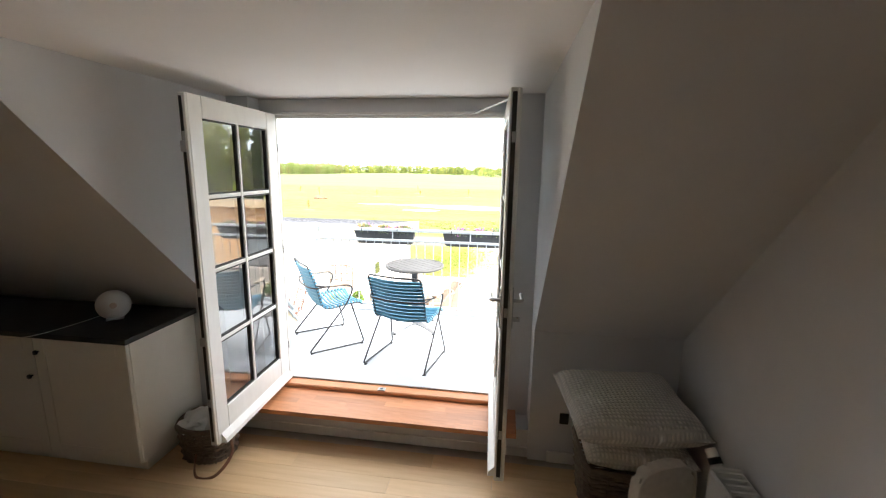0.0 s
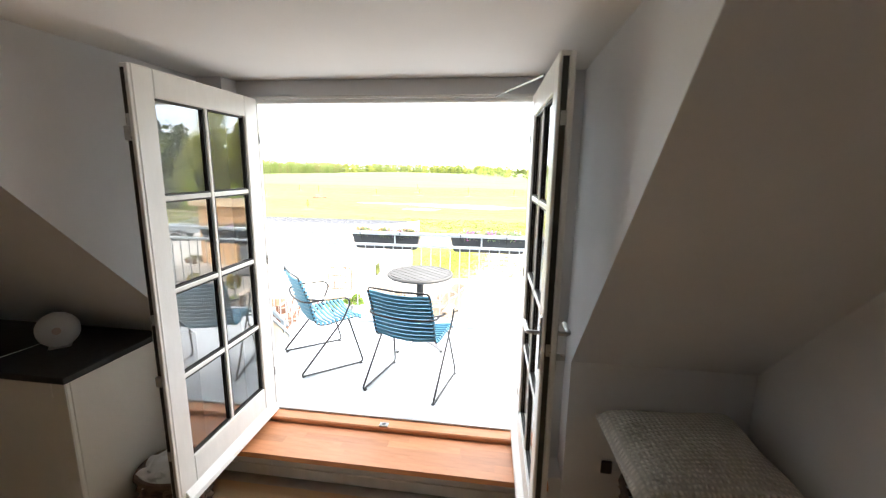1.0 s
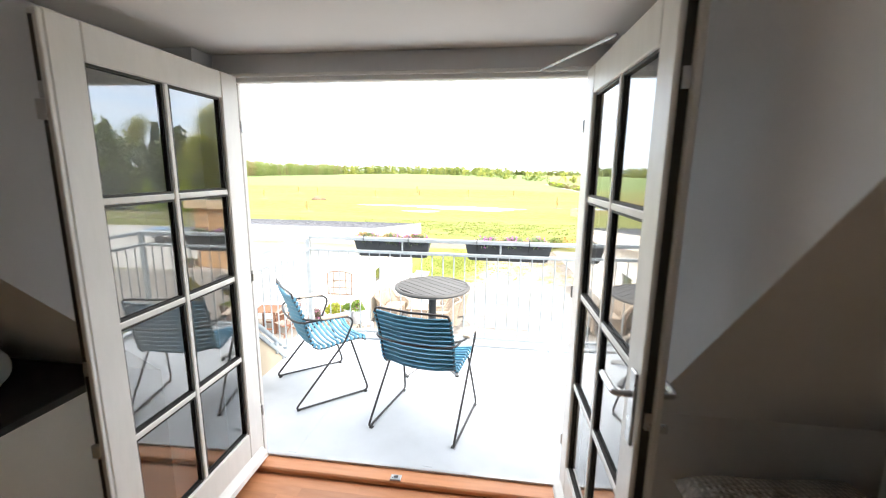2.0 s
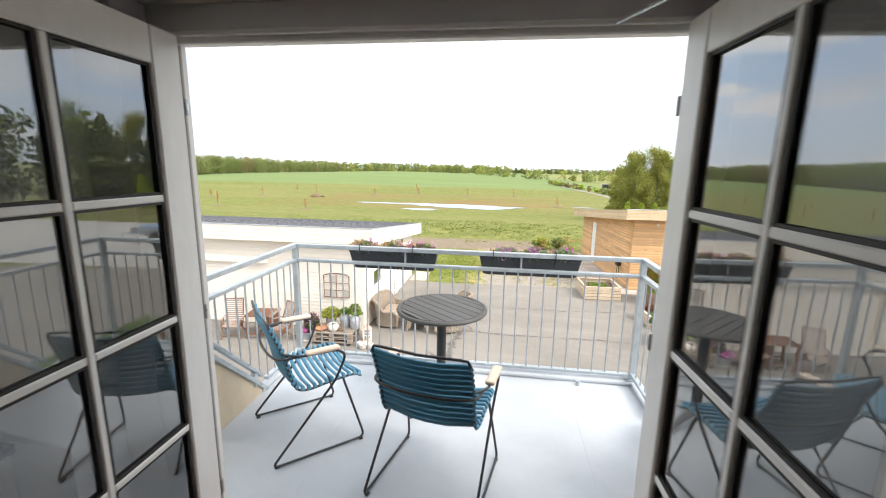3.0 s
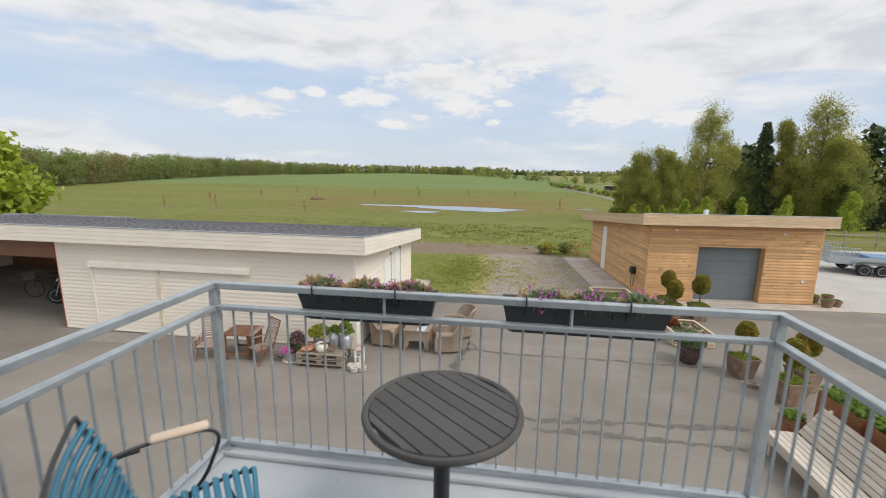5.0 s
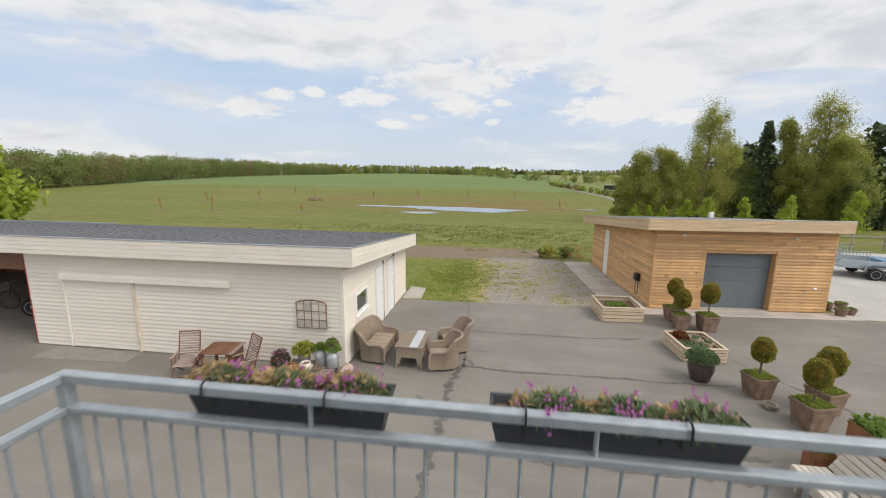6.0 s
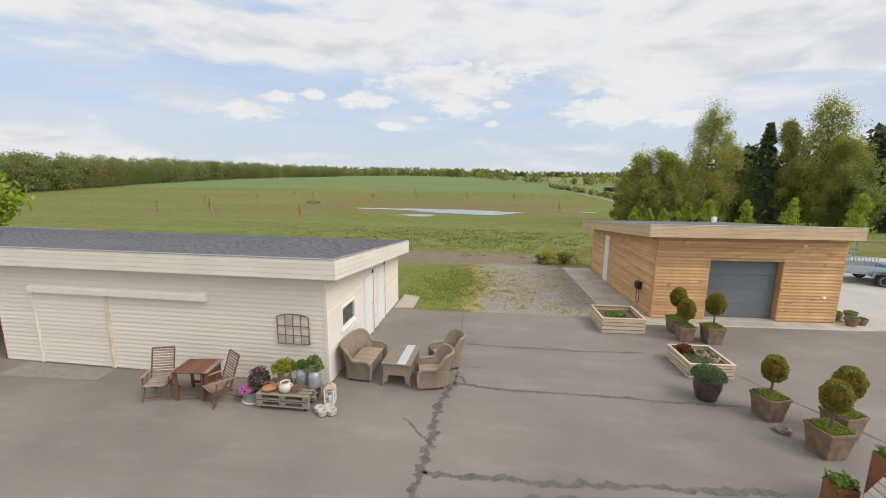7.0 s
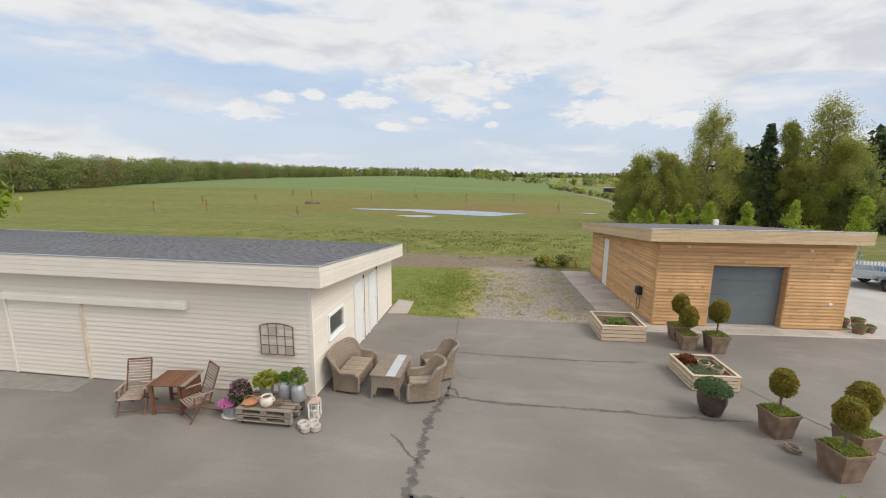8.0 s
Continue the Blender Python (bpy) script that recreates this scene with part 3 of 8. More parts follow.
    strip = region(-9, 3.2, 24.2, 28.2, 0.35, 0.5, 0.8)
    dirt = mixc((0.235, 0.185, 0.14), (0.17, 0.13, 0.095), noise_fac(3, 7))
    col = mixc(col, dirt, mth("MULTIPLY", strip, 0.92))
    gravel = mixc((0.36, 0.325, 0.285), (0.185, 0.16, 0.135), noise_fac(9, 8, 0.3, 0.7))
    gm = region(-0.2, 4.7, 15.0, 25.2, 0.4, 1.0, 1.3)
    lawn = mixc((0.118, 0.150, 0.030), (0.190, 0.198, 0.052), noise_fac(2.6, 8, 0.4, 0.6))
    col = mixc(col, lawn, mth("MULTIPLY", region(-5, 0.2, 15.5, 24.4, 0.3, 0.4, 1.5), 0.8))
    straw = region(-1.1, 5.2, 15.0, 24.6, 0.4, 1.0, 1.6)
    col = mixc(col, (0.36, 0.28, 0.14), mth("MULTIPLY", mth("MULTIPLY", straw, noise_fac(3.0, 8, 0.42, 0.56)), 0.8))
    col = mixc(col, gravel, mth("MULTIPLY", gm, noise_fac(1.3, 9, 0.40, 0.50)))
    nt.links.new(col, bs.inputs["Base Color"])
    n3 = node(nt, "ShaderNodeTexNoise", Scale=9.0, Detail=6.0)
    nt.links.new(co.outputs["Object"], n3.inputs["Vector"])
    bp = node(nt, "ShaderNodeBump", Strength=0.7, Distance=0.06)
    nt.links.new(n3.outputs["Fac"], bp.inputs["Height"]); nt.links.new(bp.outputs[0], bs.inputs["Normal"])
    return m


def grid_axis(near, far, step, grow):
    a = [0.0]
    s = step
    while a[-1] < far:
        if a[-1] > near:
            s *= grow
        a.append(a[-1] + s)
    return a


def build_ground():
    xs = grid_axis(60, 2600, 4, 1.10)
    xs = sorted({-v for v in xs} | set(xs))
    ys = [-v for v in grid_axis(20, 800, 8, 1.3)][::-1] + grid_axis(330, 3000, 5, 1.10)[1:]
    X, Y = np.meshgrid(xs, ys)
    Z = hgt(X, Y)
    nx, ny = len(xs), len(ys)
    v = np.stack([X, Y, Z], -1).reshape(-1, 3)
    f = [(j * nx + i, j * nx + i + 1, (j + 1) * nx + i + 1, (j + 1) * nx + i) for j in range(ny - 1) for i in range(nx - 1)]
    me = bpy.data.meshes.new("ground")
    me.from_pydata(v.tolist(), [], f)
    me.materials.append(ground_material())
    me.polygons.foreach_set("use_smooth", [True] * len(me.polygons))
    tagged(new("ground", me), "green meadow with worn gravel and a wet hollow", "ground", kind="structure")


build_ground()


def gravel_stones():
    """Loose stones over the worn gravel beside the timber garage, thinning towards its edges."""
    rg = np.random.default_rng(91)
    V, F = [], []
    for _ in range(4200):
        x, y = float(np.clip(rg.normal(2.4, 1.25), -0.6, 4.6)), float(rg.uniform(16.7, 24.8))
        r = float(rg.uniform(0.014, 0.045))
        b = len(V)
        tw = rg.uniform(0, 6.28)
        for k in range(4):
            a = tw + k * 1.571
            V.append((x + math.cos(a) * r * rg.uniform(0.7, 1.3), y + math.sin(a) * r * rg.uniform(0.7, 1.3), G - 0.005))
        V.append((x + r * 0.2, y, G + r * rg.uniform(0.5, 0.9)))
        F += [(b, b + 1, b + 4), (b + 1, b + 2, b + 4), (b + 2, b + 3, b + 4), (b + 3, b, b + 4)]
    me = bpy.data.meshes.new("gravel")
    me.from_pydata(V, [], F)
    me.materials.append(mat("loose_stone", (0.37, 0.325, 0.275), (0.23, 0.20, 0.165), scale=10, rough=0.95, rand=0.35, island=True))
    tagged(new("gravel", me), "loose grey stones on the worn ground", "gravel", kind="stuff")


def grass_stuff(name, label, middle, reach, count, size, tones, seed, rise=0.5):
    """Blades and weeds standing in the ground round a middle, in loose clumps that thin out towards the edges."""
    rg = np.random.default_rng(seed)
    hubs = np.asarray(middle) + np.clip(rg.normal(size=(max(40, count // 9), 2)) * 0.5, -1.1, 1.1) * np.asarray(reach)
    pick = hubs[rg.integers(0, len(hubs), count)] + rg.normal(size=(count, 2)) * size * 2.2
    pts = np.stack([pick[:, 0], pick[:, 1], hgt(pick[:, 0], pick[:, 1]) + size * 0.15], 1)
    tagged(new(name, leaf_mesh(name, pts, size, leafy(name + "_leaves", *tones, through_light=0.5), rg, 1.3, rise)), label, "grass", kind="stuff")


gravel_stones()
grass_stuff("lawn_grass", "short mottled lawn grass behind the garage", (-1.7, 20.3), (1.7, 3.6), 5200, 0.06, ((0.34, 0.37, 0.08), (0.22, 0.27, 0.055)), 92)
grass_stuff("gravel_weeds", "dry grass and weeds in the gravel", (0.6, 20.4), (2.2, 3.8), 1100, 0.06, ((0.52, 0.42, 0.18), (0.34, 0.35, 0.09)), 93)
grass_stuff("meadow_weeds", "dark weeds scattered in the near meadow", (-2.0, 36.0), (18.0, 8.0), 3600, 0.13, ((0.30, 0.32, 0.085), (0.17, 0.21, 0.055)), 94)


def sheet(name, outline, z, material, label, category, thick=0.02):
    bm = bmesh.new()
    prism(bm, outline, z - thick, z, "z")
    return structure(name, bm, material, label, category)


sheet("yard", [(-45, -14), (60, -14), (60, 13.0), (13.0, 16.62), (5.6, 16.08), (4.4, 16.55), (-3.62, 16.35), (-3.62, 17.6), (-30, 17.6), (-45, 17.6)], G + 0.012, M_ASPHALT, "worn grey asphalt yard with dark seams", "yard", 0.08)
sheet("pavement", [(12.75, 16.70), (60, 16.2), (60, 31), (22, 31), (12.2, 29)], G + 0.016, M_PALEGRAVEL, "pale paved drive beside the timber garage", "pavement", 0.08)


# ---- house shell ----
FL = -0.24      # room floor
CEIL = 2.262
KY, KZ = -0.30, 0.72
TAN = math.tan(radians(46.9))
SY = KY - (CEIL - KZ) / TAN
XL, XR, DL, DR, YB = -3.3, 2.07, -1.12, 1.138, -8.5

structure("wall_right", prism(bmesh.new(), [(YB, FL), (0.3, FL), (0.3, KZ + 0.1), (KY, KZ + 0.15), (SY - 0.1, CEIL + 0.1), (YB, CEIL + 0.1)], XR, XR + 0.2), M_PLASTER, "plain white plastered gable wall", "wall")
structure("wall_left", prism(bmesh.new(), [(YB, FL), (0.3, FL), (0.3, KZ + 0.1), (KY, KZ + 0.15), (SY - 0.1, CEIL + 0.1), (YB, CEIL + 0.1)], XL - 0.2, XL), M_PLASTER, "plain white plastered gable wall", "wall")
structure("wall_back", B(XL, XR, YB - 0.2, YB, FL, CEIL + 0.1), M_PLASTER, "plain white wall closing the attic room", "wall")
structure("knee_wall_right", B(DR + 0.13, XR, KY, KY + 0.2, FL, KZ + 0.15), M_PLASTER, "low white knee wall under the roof slope", "wall")
structure("knee_wall_left", B(XL, DL - 0.13, KY, KY + 0.2, FL, KZ + 0.15), M_PLASTER, "low white knee wall under the roof slope", "wall")
t2 = 0.22
for side, a, b in (("left", XL, DL - 0.13), ("right", DR + 0.13, XR)):
    structure("roof_slope_" + side, prism(bmesh.new(), [(KY, KZ), (SY, CEIL), (SY, CEIL + t2 * 1.45), (KY, KZ + t2 * 1.45)], a, b), M_PLASTER, "white painted sloping attic ceiling", "wall")
cheek = [(KY, FL), (KY, KZ), (SY, CEIL), (0.148, CEIL), (0.148, FL)]
structure("dormer_cheek_left", prism(bmesh.new(), cheek, DL - 0.13, DL + 0.0), M_PLASTER, "white dormer side wall beside the balcony door", "wall")
structure("dormer_cheek_right", prism(bmesh.new(), cheek, DR - 0.0, DR + 0.13), M_PLASTER, "white dormer side wall beside the balcony door", "wall")
structure("ceiling", B(XL - 0.2, XR + 0.2, YB - 0.2, SY, CEIL + 0.002, CEIL + 0.2), M_CEIL, "smooth off-white ceiling", "ceiling")
structure("dormer_ceiling", B(DL - 0.13, DR + 0.13, SY, 0.148, CEIL + 0.002, CEIL + 0.2), M_CEIL, "smooth off-white dormer ceiling", "ceiling")
# door wall: piers, header, riser
structure("door_wall_left", B(DL, -0.955, -0.085, 0.15, FL, CEIL), M_PLASTER, "white plastered pier beside the balcony door", "wall")
structure("door_wall_right", B(0.985, DR, -0.085, 0.15, FL, CEIL), M_PLASTER, "white plastered pier beside the balcony door", "wall")
structure("door_header", B(-0.955, 0.985, 0.06, 0.15, 2.167, CEIL), M_PLASTER, "white plastered header above the balcony door", "wall")
structure("riser", B(DL, DR, -0.27, 0.12, FL, -0.035), M_PLASTER, "white riser below the wooden door step", "wall")
structure("riser_skirting", B(DL, DR, -0.284, -0.271, FL, FL + 0.075, bev=0.004), M_DOORPAINT, "white painted skirting board", "baseboard")
structure("knee_skirting", B(DR + 0.13, XR, KY - 0.014, KY - 0.001, FL, FL + 0.085, bev=0.004), M_DOORPAINT, "white painted skirting board", "baseboard")
structure("outer_wall", B(-1.62, 1.62, -0.1, 0.15, CEIL + 0.2, CEIL + 0.6), M_BEIGE, "beige rendered dormer front above the door", "wall")
for nm, a, b in (("outer_wall_left", -1.62, DL - 0.13), ("outer_wall_right", DR + 0.13, 1.62)):
    structure(nm, B(a, b, -0.1, 0.15, -0.2, CEIL + 0.2), M_BEIGE, "beige rendered dormer front beside the door", "wall")
for nm, a_, b_, c_, d_ in (("house_wall_left", XL - 0.2, XL, YB - 0.2, 0.0), ("house_wall_right", XR, XR + 0.2, YB - 0.2, 0.0), ("house_wall_back", XL, XR, YB - 0.2, YB), ("house_wall_front", XL - 0.2, XR + 0.2, 0.0, 0.25)):
    structure(nm, B(a_, b_, c_, d_, G, FL - 0.26), M_BEIGE, "beige rendered ground floor wall of the house", "wall")
for nm, a_, b_ in (("porch_wall_left", -1.50, -1.30), ("porch_wall_right", 1.36, 1.56)):
    structure(nm, B(a_, b_, 0.25, 1.70, G, -0.22), M_BEIGE, "beige rendered wall under the balcony", "wall")
structure("facade", B(-1.50, 1.56, 1.70, 1.95, G, -0.22), M_BEIGE, "beige rendered house front under the balcony", "wall")
structure("subfloor", B(XL - 0.2, XR + 0.2, YB - 0.2, 0.0, FL - 0.25, FL - 0.022), M_CONCRETE, "floor slab under the oak boards", "floor")

# balcony
structure("balcony_floor", B(-1.50, 1.56, 0.0, 1.98, -0.2, 0.0, bev=0.01), M_MEMBRANE, "grey membrane balcony floor with faint seams", "balcony floor")
for k, sx in enumerate((-0.72, 0.12, 0.93)):
    structure("membrane_seam" if not k else "membrane_seam.%03d" % k, B(sx, sx + 0.055, 0.13, 1.90, 0.0004, 0.0018), M_MEMBRANE, "lapped seam in the grey balcony membrane", "seam")
structure("balcony_upstand", B(-1.44, 1.50, 1.87, 1.975, 0.0, 0.035, bev=0.012, seg=2), M_MEMBRANE, "low raised edge along the balcony front", "kerb")
for nm, a, b in (("balcony_upstand_left", -1.46, -1.385), ("balcony_upstand_right", 1.44, 1.52)):
    structure(nm, B(a, b, 1.3, 1.87, 0.0, 0.035, bev=0.012, seg=2), M_MEMBRANE, "low raised edge along the balcony side", "kerb")
for nm, a, b in (("parapet_left", -1.52, -1.40), ("parapet_right", 1.46, 1.58)):
    structure(nm, prism(bmesh.new(), [(0.15, -0.2), (1.36, -0.2), (1.36, -0.02), (0.15, 1.114)], a, b), M_BEIGE, "beige sloping parapet wall of the balcony", "parapet")
    L = math.hypot(1.21, 1.134)
    bm = B(a - 0.02, b + 0.02, -L / 2, L / 2, -0.012, 0.02, bev=0.004)
    ob = structure(nm.replace("parapet", "parapet_cap"), bm, M_GALV, "grey metal capping on the sloping parapet", "capping")
    ob.matrix_world = Matrix.Translation((0, 0.755, 0.562)) @ Matrix.Rotation(-math.atan2(1.134, 1.21), 4, "X")

# interior floor boards and step boards
board = to_mesh("floor_board", B(0, 1, 0, 0.136, -0.02, 0, bev=0.0), M_OAKFLOOR)
floor = tagged(new("floor"), "pale oak board floor of the attic room", "floor", kind="structure")
rng = np.random.default_rng(5)
y = YB
while y < KY - 0.13:
    x = XL
    while x < XR - 0.05:
        L = min(float(rng.uniform(0.9, 2.2)), XR - x)
        piece("floor_board", board, floor, (x, y, FL), (L - 0.0015, 1, 1))
        x += L
    y += 0.138
board = to_mesh("step_board", B(0, 1, 0, 0.062, -0.034, 0, bev=0.0), M_SILLWOOD)
step = tagged(new("door_step"), "oiled red-brown wooden step board below the door", "step", kind="structure")
for j in range(6):
    x = -0.965
    while x < 1.05:
        L = min(float(rng.uniform(0.35, 0.8)), 1.05 - x)
        piece("step_board", board, step, (x, -0.385 + 0.0622 * j, 0.0), (L, 1, 1))
        x += L


# ---- balcony door ----
def door_frame():
    d = tagged(new("door_1"), "white painted double balcony door standing open inwards", "door", kind="structure")
    part("jamb", B(-0.955, -0.823, 0.036, 0.085, 0.0, 2.166, bev=0.005), M_DOORPAINT, d)
    part("jamb", B(0.92, 0.985, 0.036, 0.085, 0.0, 2.166, bev=0.005), M_DOORPAINT, d)
    for x0_, x1_ in ((-0.8225, -0.819), (0.916, 0.9195)):
        part("jamb_seal", B(x0_, x1_, 0.042, 0.052, 0.04, 2.122), M_DOORSHADE, d, "grey weather seal")
    part("head", B(-0.823, 0.92, 0.036, 0.085, 2.124, 2.166, bev=0.005), M_DOORPAINT, d)
    part("threshold", B(-0.823, 0.92, -0.060, 0.075, 0.001, 0.036, bev=0.008), M_SILLWOOD, d, "worn wooden threshold")
    part("threshold_rail", B(-0.82, 0.917, 0.035, 0.055, 0.036, 0.05, bev=0.003), M_ALU, d, "aluminium weather bar")
    k = part("strike_plate", B(-0.03, 0.03, -0.055, -0.012, 0.036, 0.046, bev=0.003), M_STEEL, d, "steel strike plate")
    part("bolt_slot", B(-0.012, 0.012, -0.042, -0.026, 0.0465, 0.048), M_BLACKPLASTIC, k)
    part("stop_strip", B(-0.823, 0.92, 0.02, 0.035, 2.146, 2.164, bev=0.003), M_DOORPAINT, d)
    tube_bm = tube(bmesh.new(), [(0.66, 0.04, 2.15), (0.905, -0.33, 2.19)], 0.006)
    part("door_stay", tube_bm, M_STEEL, d, "thin steel door stay")
    return d


def leaf(m, sign, label, handle, W):
    """A glazed leaf: local x runs from the hinge to the free edge, y is its thickness."""
    H, T, Z0 = 2.10, 0.056, 0.052
    d = thing("door_leaf", m, label, "door", "balcony door leaves")
    gx0, gx1, gz0, gz1 = 0.135, W - 0.115, 0.265, 2.03
    h = T / 2
    hs = 0.006
    part("hinge_stile", B(hs, gx0, -h, h, Z0, Z0 + H, bev=0.006), M_DOORPAINT, d)
    part("lock_stile", B(gx1, W, -h, h, Z0, Z0 + H, bev=0.006), M_DOORPAINT, d)
    part("top_rail", B(gx0, gx1, -h + 0.001, h - 0.001, gz1, Z0 + H - 0.001, bev=0.004), M_DOORPAINT, d)
    part("bottom_rail", B(gx0, gx1, -h + 0.001, h - 0.001, Z0 + 0.001, gz0, bev=0.004), M_DOORPAINT, d)
    part("weather_drip", prism(bmesh.new(), [(-h, 0.06), (-h - 0.035, 0.06), (-h - 0.03, 0.085), (-h, 0.12)], hs + 0.03, W - 0.03) if sign < 0 else prism(bmesh.new(), [(h, 0.06), (h + 0.035, 0.06), (h + 0.03, 0.085), (h, 0.12)], 0.03, W - 0.03), M_DOORPAINT, d)
    part("edge_gasket", B(W + 0.001, W + 0.004, -h + 0.012, h - 0.022, Z0 + 0.03, Z0 + H - 0.02), M_SEAL, d, "dark rebated edge")
    part("rebate", B(W, W + 0.016, h - 0.018, h, Z0 + 0.02, Z0 + H - 0.006, bev=0.003), M_DOORPAINT, d)
    for z in (0.32, 1.02, 1.9):
        part("lock_keeper", B(W + 0.004, W + 0.007, -0.012, 0.008, z, z + 0.05), M_STEEL, d)
    pw = (gx1 - gx0) / 2
    ph = (gz1 - gz0) / 4
    part("mullion", B(gx0 + pw - 0.012, gx0 + pw + 0.012, -h + 0.008, h - 0.008, gz0, gz1, bev=0.004), M_DOORPAINT, d)
    for j in (1, 2, 3):
        for i in (0, 1):
            part("glazing_bar", B(gx0 + i * (pw + 0.012), gx0 + (i + 1) * pw - (0.012 if i == 0 else 0), -h + 0.009, h - 0.009, gz0 + j * ph - 0.012, gz0 + j * ph + 0.012, bev=0.004), M_DOORPAINT, d)
    for i in (0, 1):
        for j in range(4):
            a, b = gx0 + i * pw + (0.012 if i else 0), gx0 + (i + 1) * pw - (0 if i else 0.012)
            c, e = gz0 + j * ph + (0.012 if j else 0), gz0 + (j + 1) * ph - (0.012 if j < 3 else 0)
            g = part("pane", B(a + 0.001, b - 0.001, -0.004, 0.004, c + 0.001, e - 0.001), M_GLASS, d)
            g.visible_shadow = False
            bm = bmesh.new()
            for y0, y1 in ((-0.014, -0.005), (0.005, 0.014)):
                box(bm, a, a + 0.011, y0, y1, c, e); box(bm, b - 0.011, b, y0, y1, c, e)
                box(bm, a + 0.011, b - 0.011, y0, y1, c, c + 0.009); box(bm, a + 0.011, b - 0.011, y0, y1, e - 0.009, e)
            part("glazing_seal", bm, M_SEAL, g, "black glazing gasket")
    for z in (0.3, 1.1, 1.88):
        bm = tube(bmesh.new(), [(hs - 0.008, sign * h, z), (hs - 0.008, sign * h, z + 0.06)], 0.006)
        part("hinge", bm, M_STEEL, d, smooth=True)
    if handle:
        for s in (-1, 1):
            hd = part("escutcheon", B(W - 0.06, W - 0.02, s * h if s > 0 else -h - 0.008, h + 0.008 if s > 0 else -h, 0.95, 1.17, bev=0.003), M_STEEL, d, "steel lock plate")
            part("lever", tube(bmesh.new(), corner_path([(W - 0.04, s * (h + 0.008), 1.1), (W - 0.04, s * (h + 0.055), 1.1), (W - 0.16, s * (h + 0.055), 1.1)], 0.02), 0.010), M_STEEL, hd, "brushed steel lever", smooth=True)
        part("key", B(W - 0.046, W - 0.034, h + 0.008, h + 0.045, 0.985, 1.012, bev=0.003), M_STEEL, d)
    else:
        k = part("espagnolette_catch", B(W + 0.004, W + 0.02, -0.02, 0.012, 1.84, 1.90, bev=0.003), M_STEEL, d, "steel edge bolt")
        part("espagnolette_catch", B(W + 0.004, W + 0.02, -0.02, 0.012, 0.72, 0.77, bev=0.003), M_STEEL, d, "steel edge bolt")
    return d


door_frame()


def place_leaf(hinge, free):
    a = math.atan2(free[1] - hinge[1], free[0] - hinge[0])
    return Matrix.Translation((*hinge, 0)) @ Matrix.Rotation(a, 4, "Z")


leaf(place_leaf((-0.836, 0.034), (-0.818, -0.885)), 1, "white painted glazed door leaf with eight panes, open", False, 0.925)
leaf(place_leaf((0.905, 0.034), (0.935, -0.90)), -1, "white painted glazed door leaf with steel handle, open", True, 0.945)


# ---- balcony railing ----
def railing():
    RX0, RX1, RY, Y0 = -1.40, 1.46, 1.925, 0.155
    top = 1.05
    r = thing("balcony_railing", Matrix.Identity(4), "galvanised steel balcony railing with thin round bars", "railing")
    for x in (RX0, RX1):
        part("corner_post", B(x - 0.022, x + 0.022, RY - 0.022, RY + 0.022, 0.0, top - 0.03, bev=0.003), M_GALV, r)
        part("base_plate", B(x - 0.045, x + 0.045, RY - 0.04, RY + 0.04, 0.035, 0.045, bev=0.002), M_GALV, r)
    for nm, z, hh in (("top_rail", top - 0.018, 0.018), ("middle_rail", 0.905, 0.014), ("bottom_rail", 0.075, 0.012)):
        a, b = (RX0 - 0.022, RX1 + 0.022) if nm == "top_rail" else (RX0 + 0.022, RX1 - 0.022)
        part(nm, B(a, b, RY - 0.022, RY + 0.022, z - hh, z + hh, bev=0.005, seg=2), M_GALV, r)
        for x in (RX0, RX1):
            if nm == "bottom_rail":
                continue
            part(nm, B(x - 0.022, x + 0.022, Y0, RY - 0.022, z - hh, z + hh, bev=0.005, seg=2), M_GALV, r)
    # sloped side rails above the parapets
    for x in (RX0, RX1):
        pts = [(0.28, 1.10), (1.30, 0.145), (1.36, 0.088), (RY - 0.022, 0.088)]
        for (ya, za), (yb, zb) in ((pts[0], pts[1]), (pts[2], pts[3])):
            L = math.hypot(yb - ya, zb - za)
            ob = part("bottom_rail", B(x - 0.02, x + 0.02, -L / 2, L / 2, -0.014, 0.014, bev=0.004), M_GALV, r)
            ob.matrix_local = Matrix.Translation((0, (ya + yb) / 2, (za + zb) / 2)) @ Matrix.Rotation(math.atan2(zb - za, yb - ya), 4, Vector((1, 0, 0)))
        part("rail_foot", B(x - 0.015, x + 0.015, 1.20, 1.235, 0.10, 0.21), M_GALV, r)
    # bars
    def bar_mesh(z0, z1):
        return to_mesh("bar", tube(bmesh.new(), [(0, 0, z0), (0, 0, z1)], 0.0065, 8), M_GALV, True)
    full = bar_mesh(0.085, 0.893)
    n = 27
    for k in range(1, n):
        piece("bar", full, r, (RX0 + (RX1 - RX0) * k / n, RY, 0))
    unit = bar_mesh(0, 1)
    for x in (RX0, RX1):
        for k in range(1, 17):
            yy = RY - k * 0.106
            low = 0.10 if yy > 1.33 else 0.145 + (1.30 - yy) * (0.955 / 1.02)
            if low < 0.87:
                piece("bar", unit, r, (x, yy, low), (1, 1, 0.893 - low))
    short = bar_mesh(0.919, 1.016)
    for k in (9, 18):
        piece("spacer", short, r, (RX0 + (RX1 - RX0) * k / 27 + 0.02, RY, 0), (1.4, 1.4, 1))
    part("drain_spout", tube(bmesh.new(), [(1.02, 1.82, 0.0), (1.02, 1.82, 0.04)], 0.016), M_GALV, r)
    return r


railing()


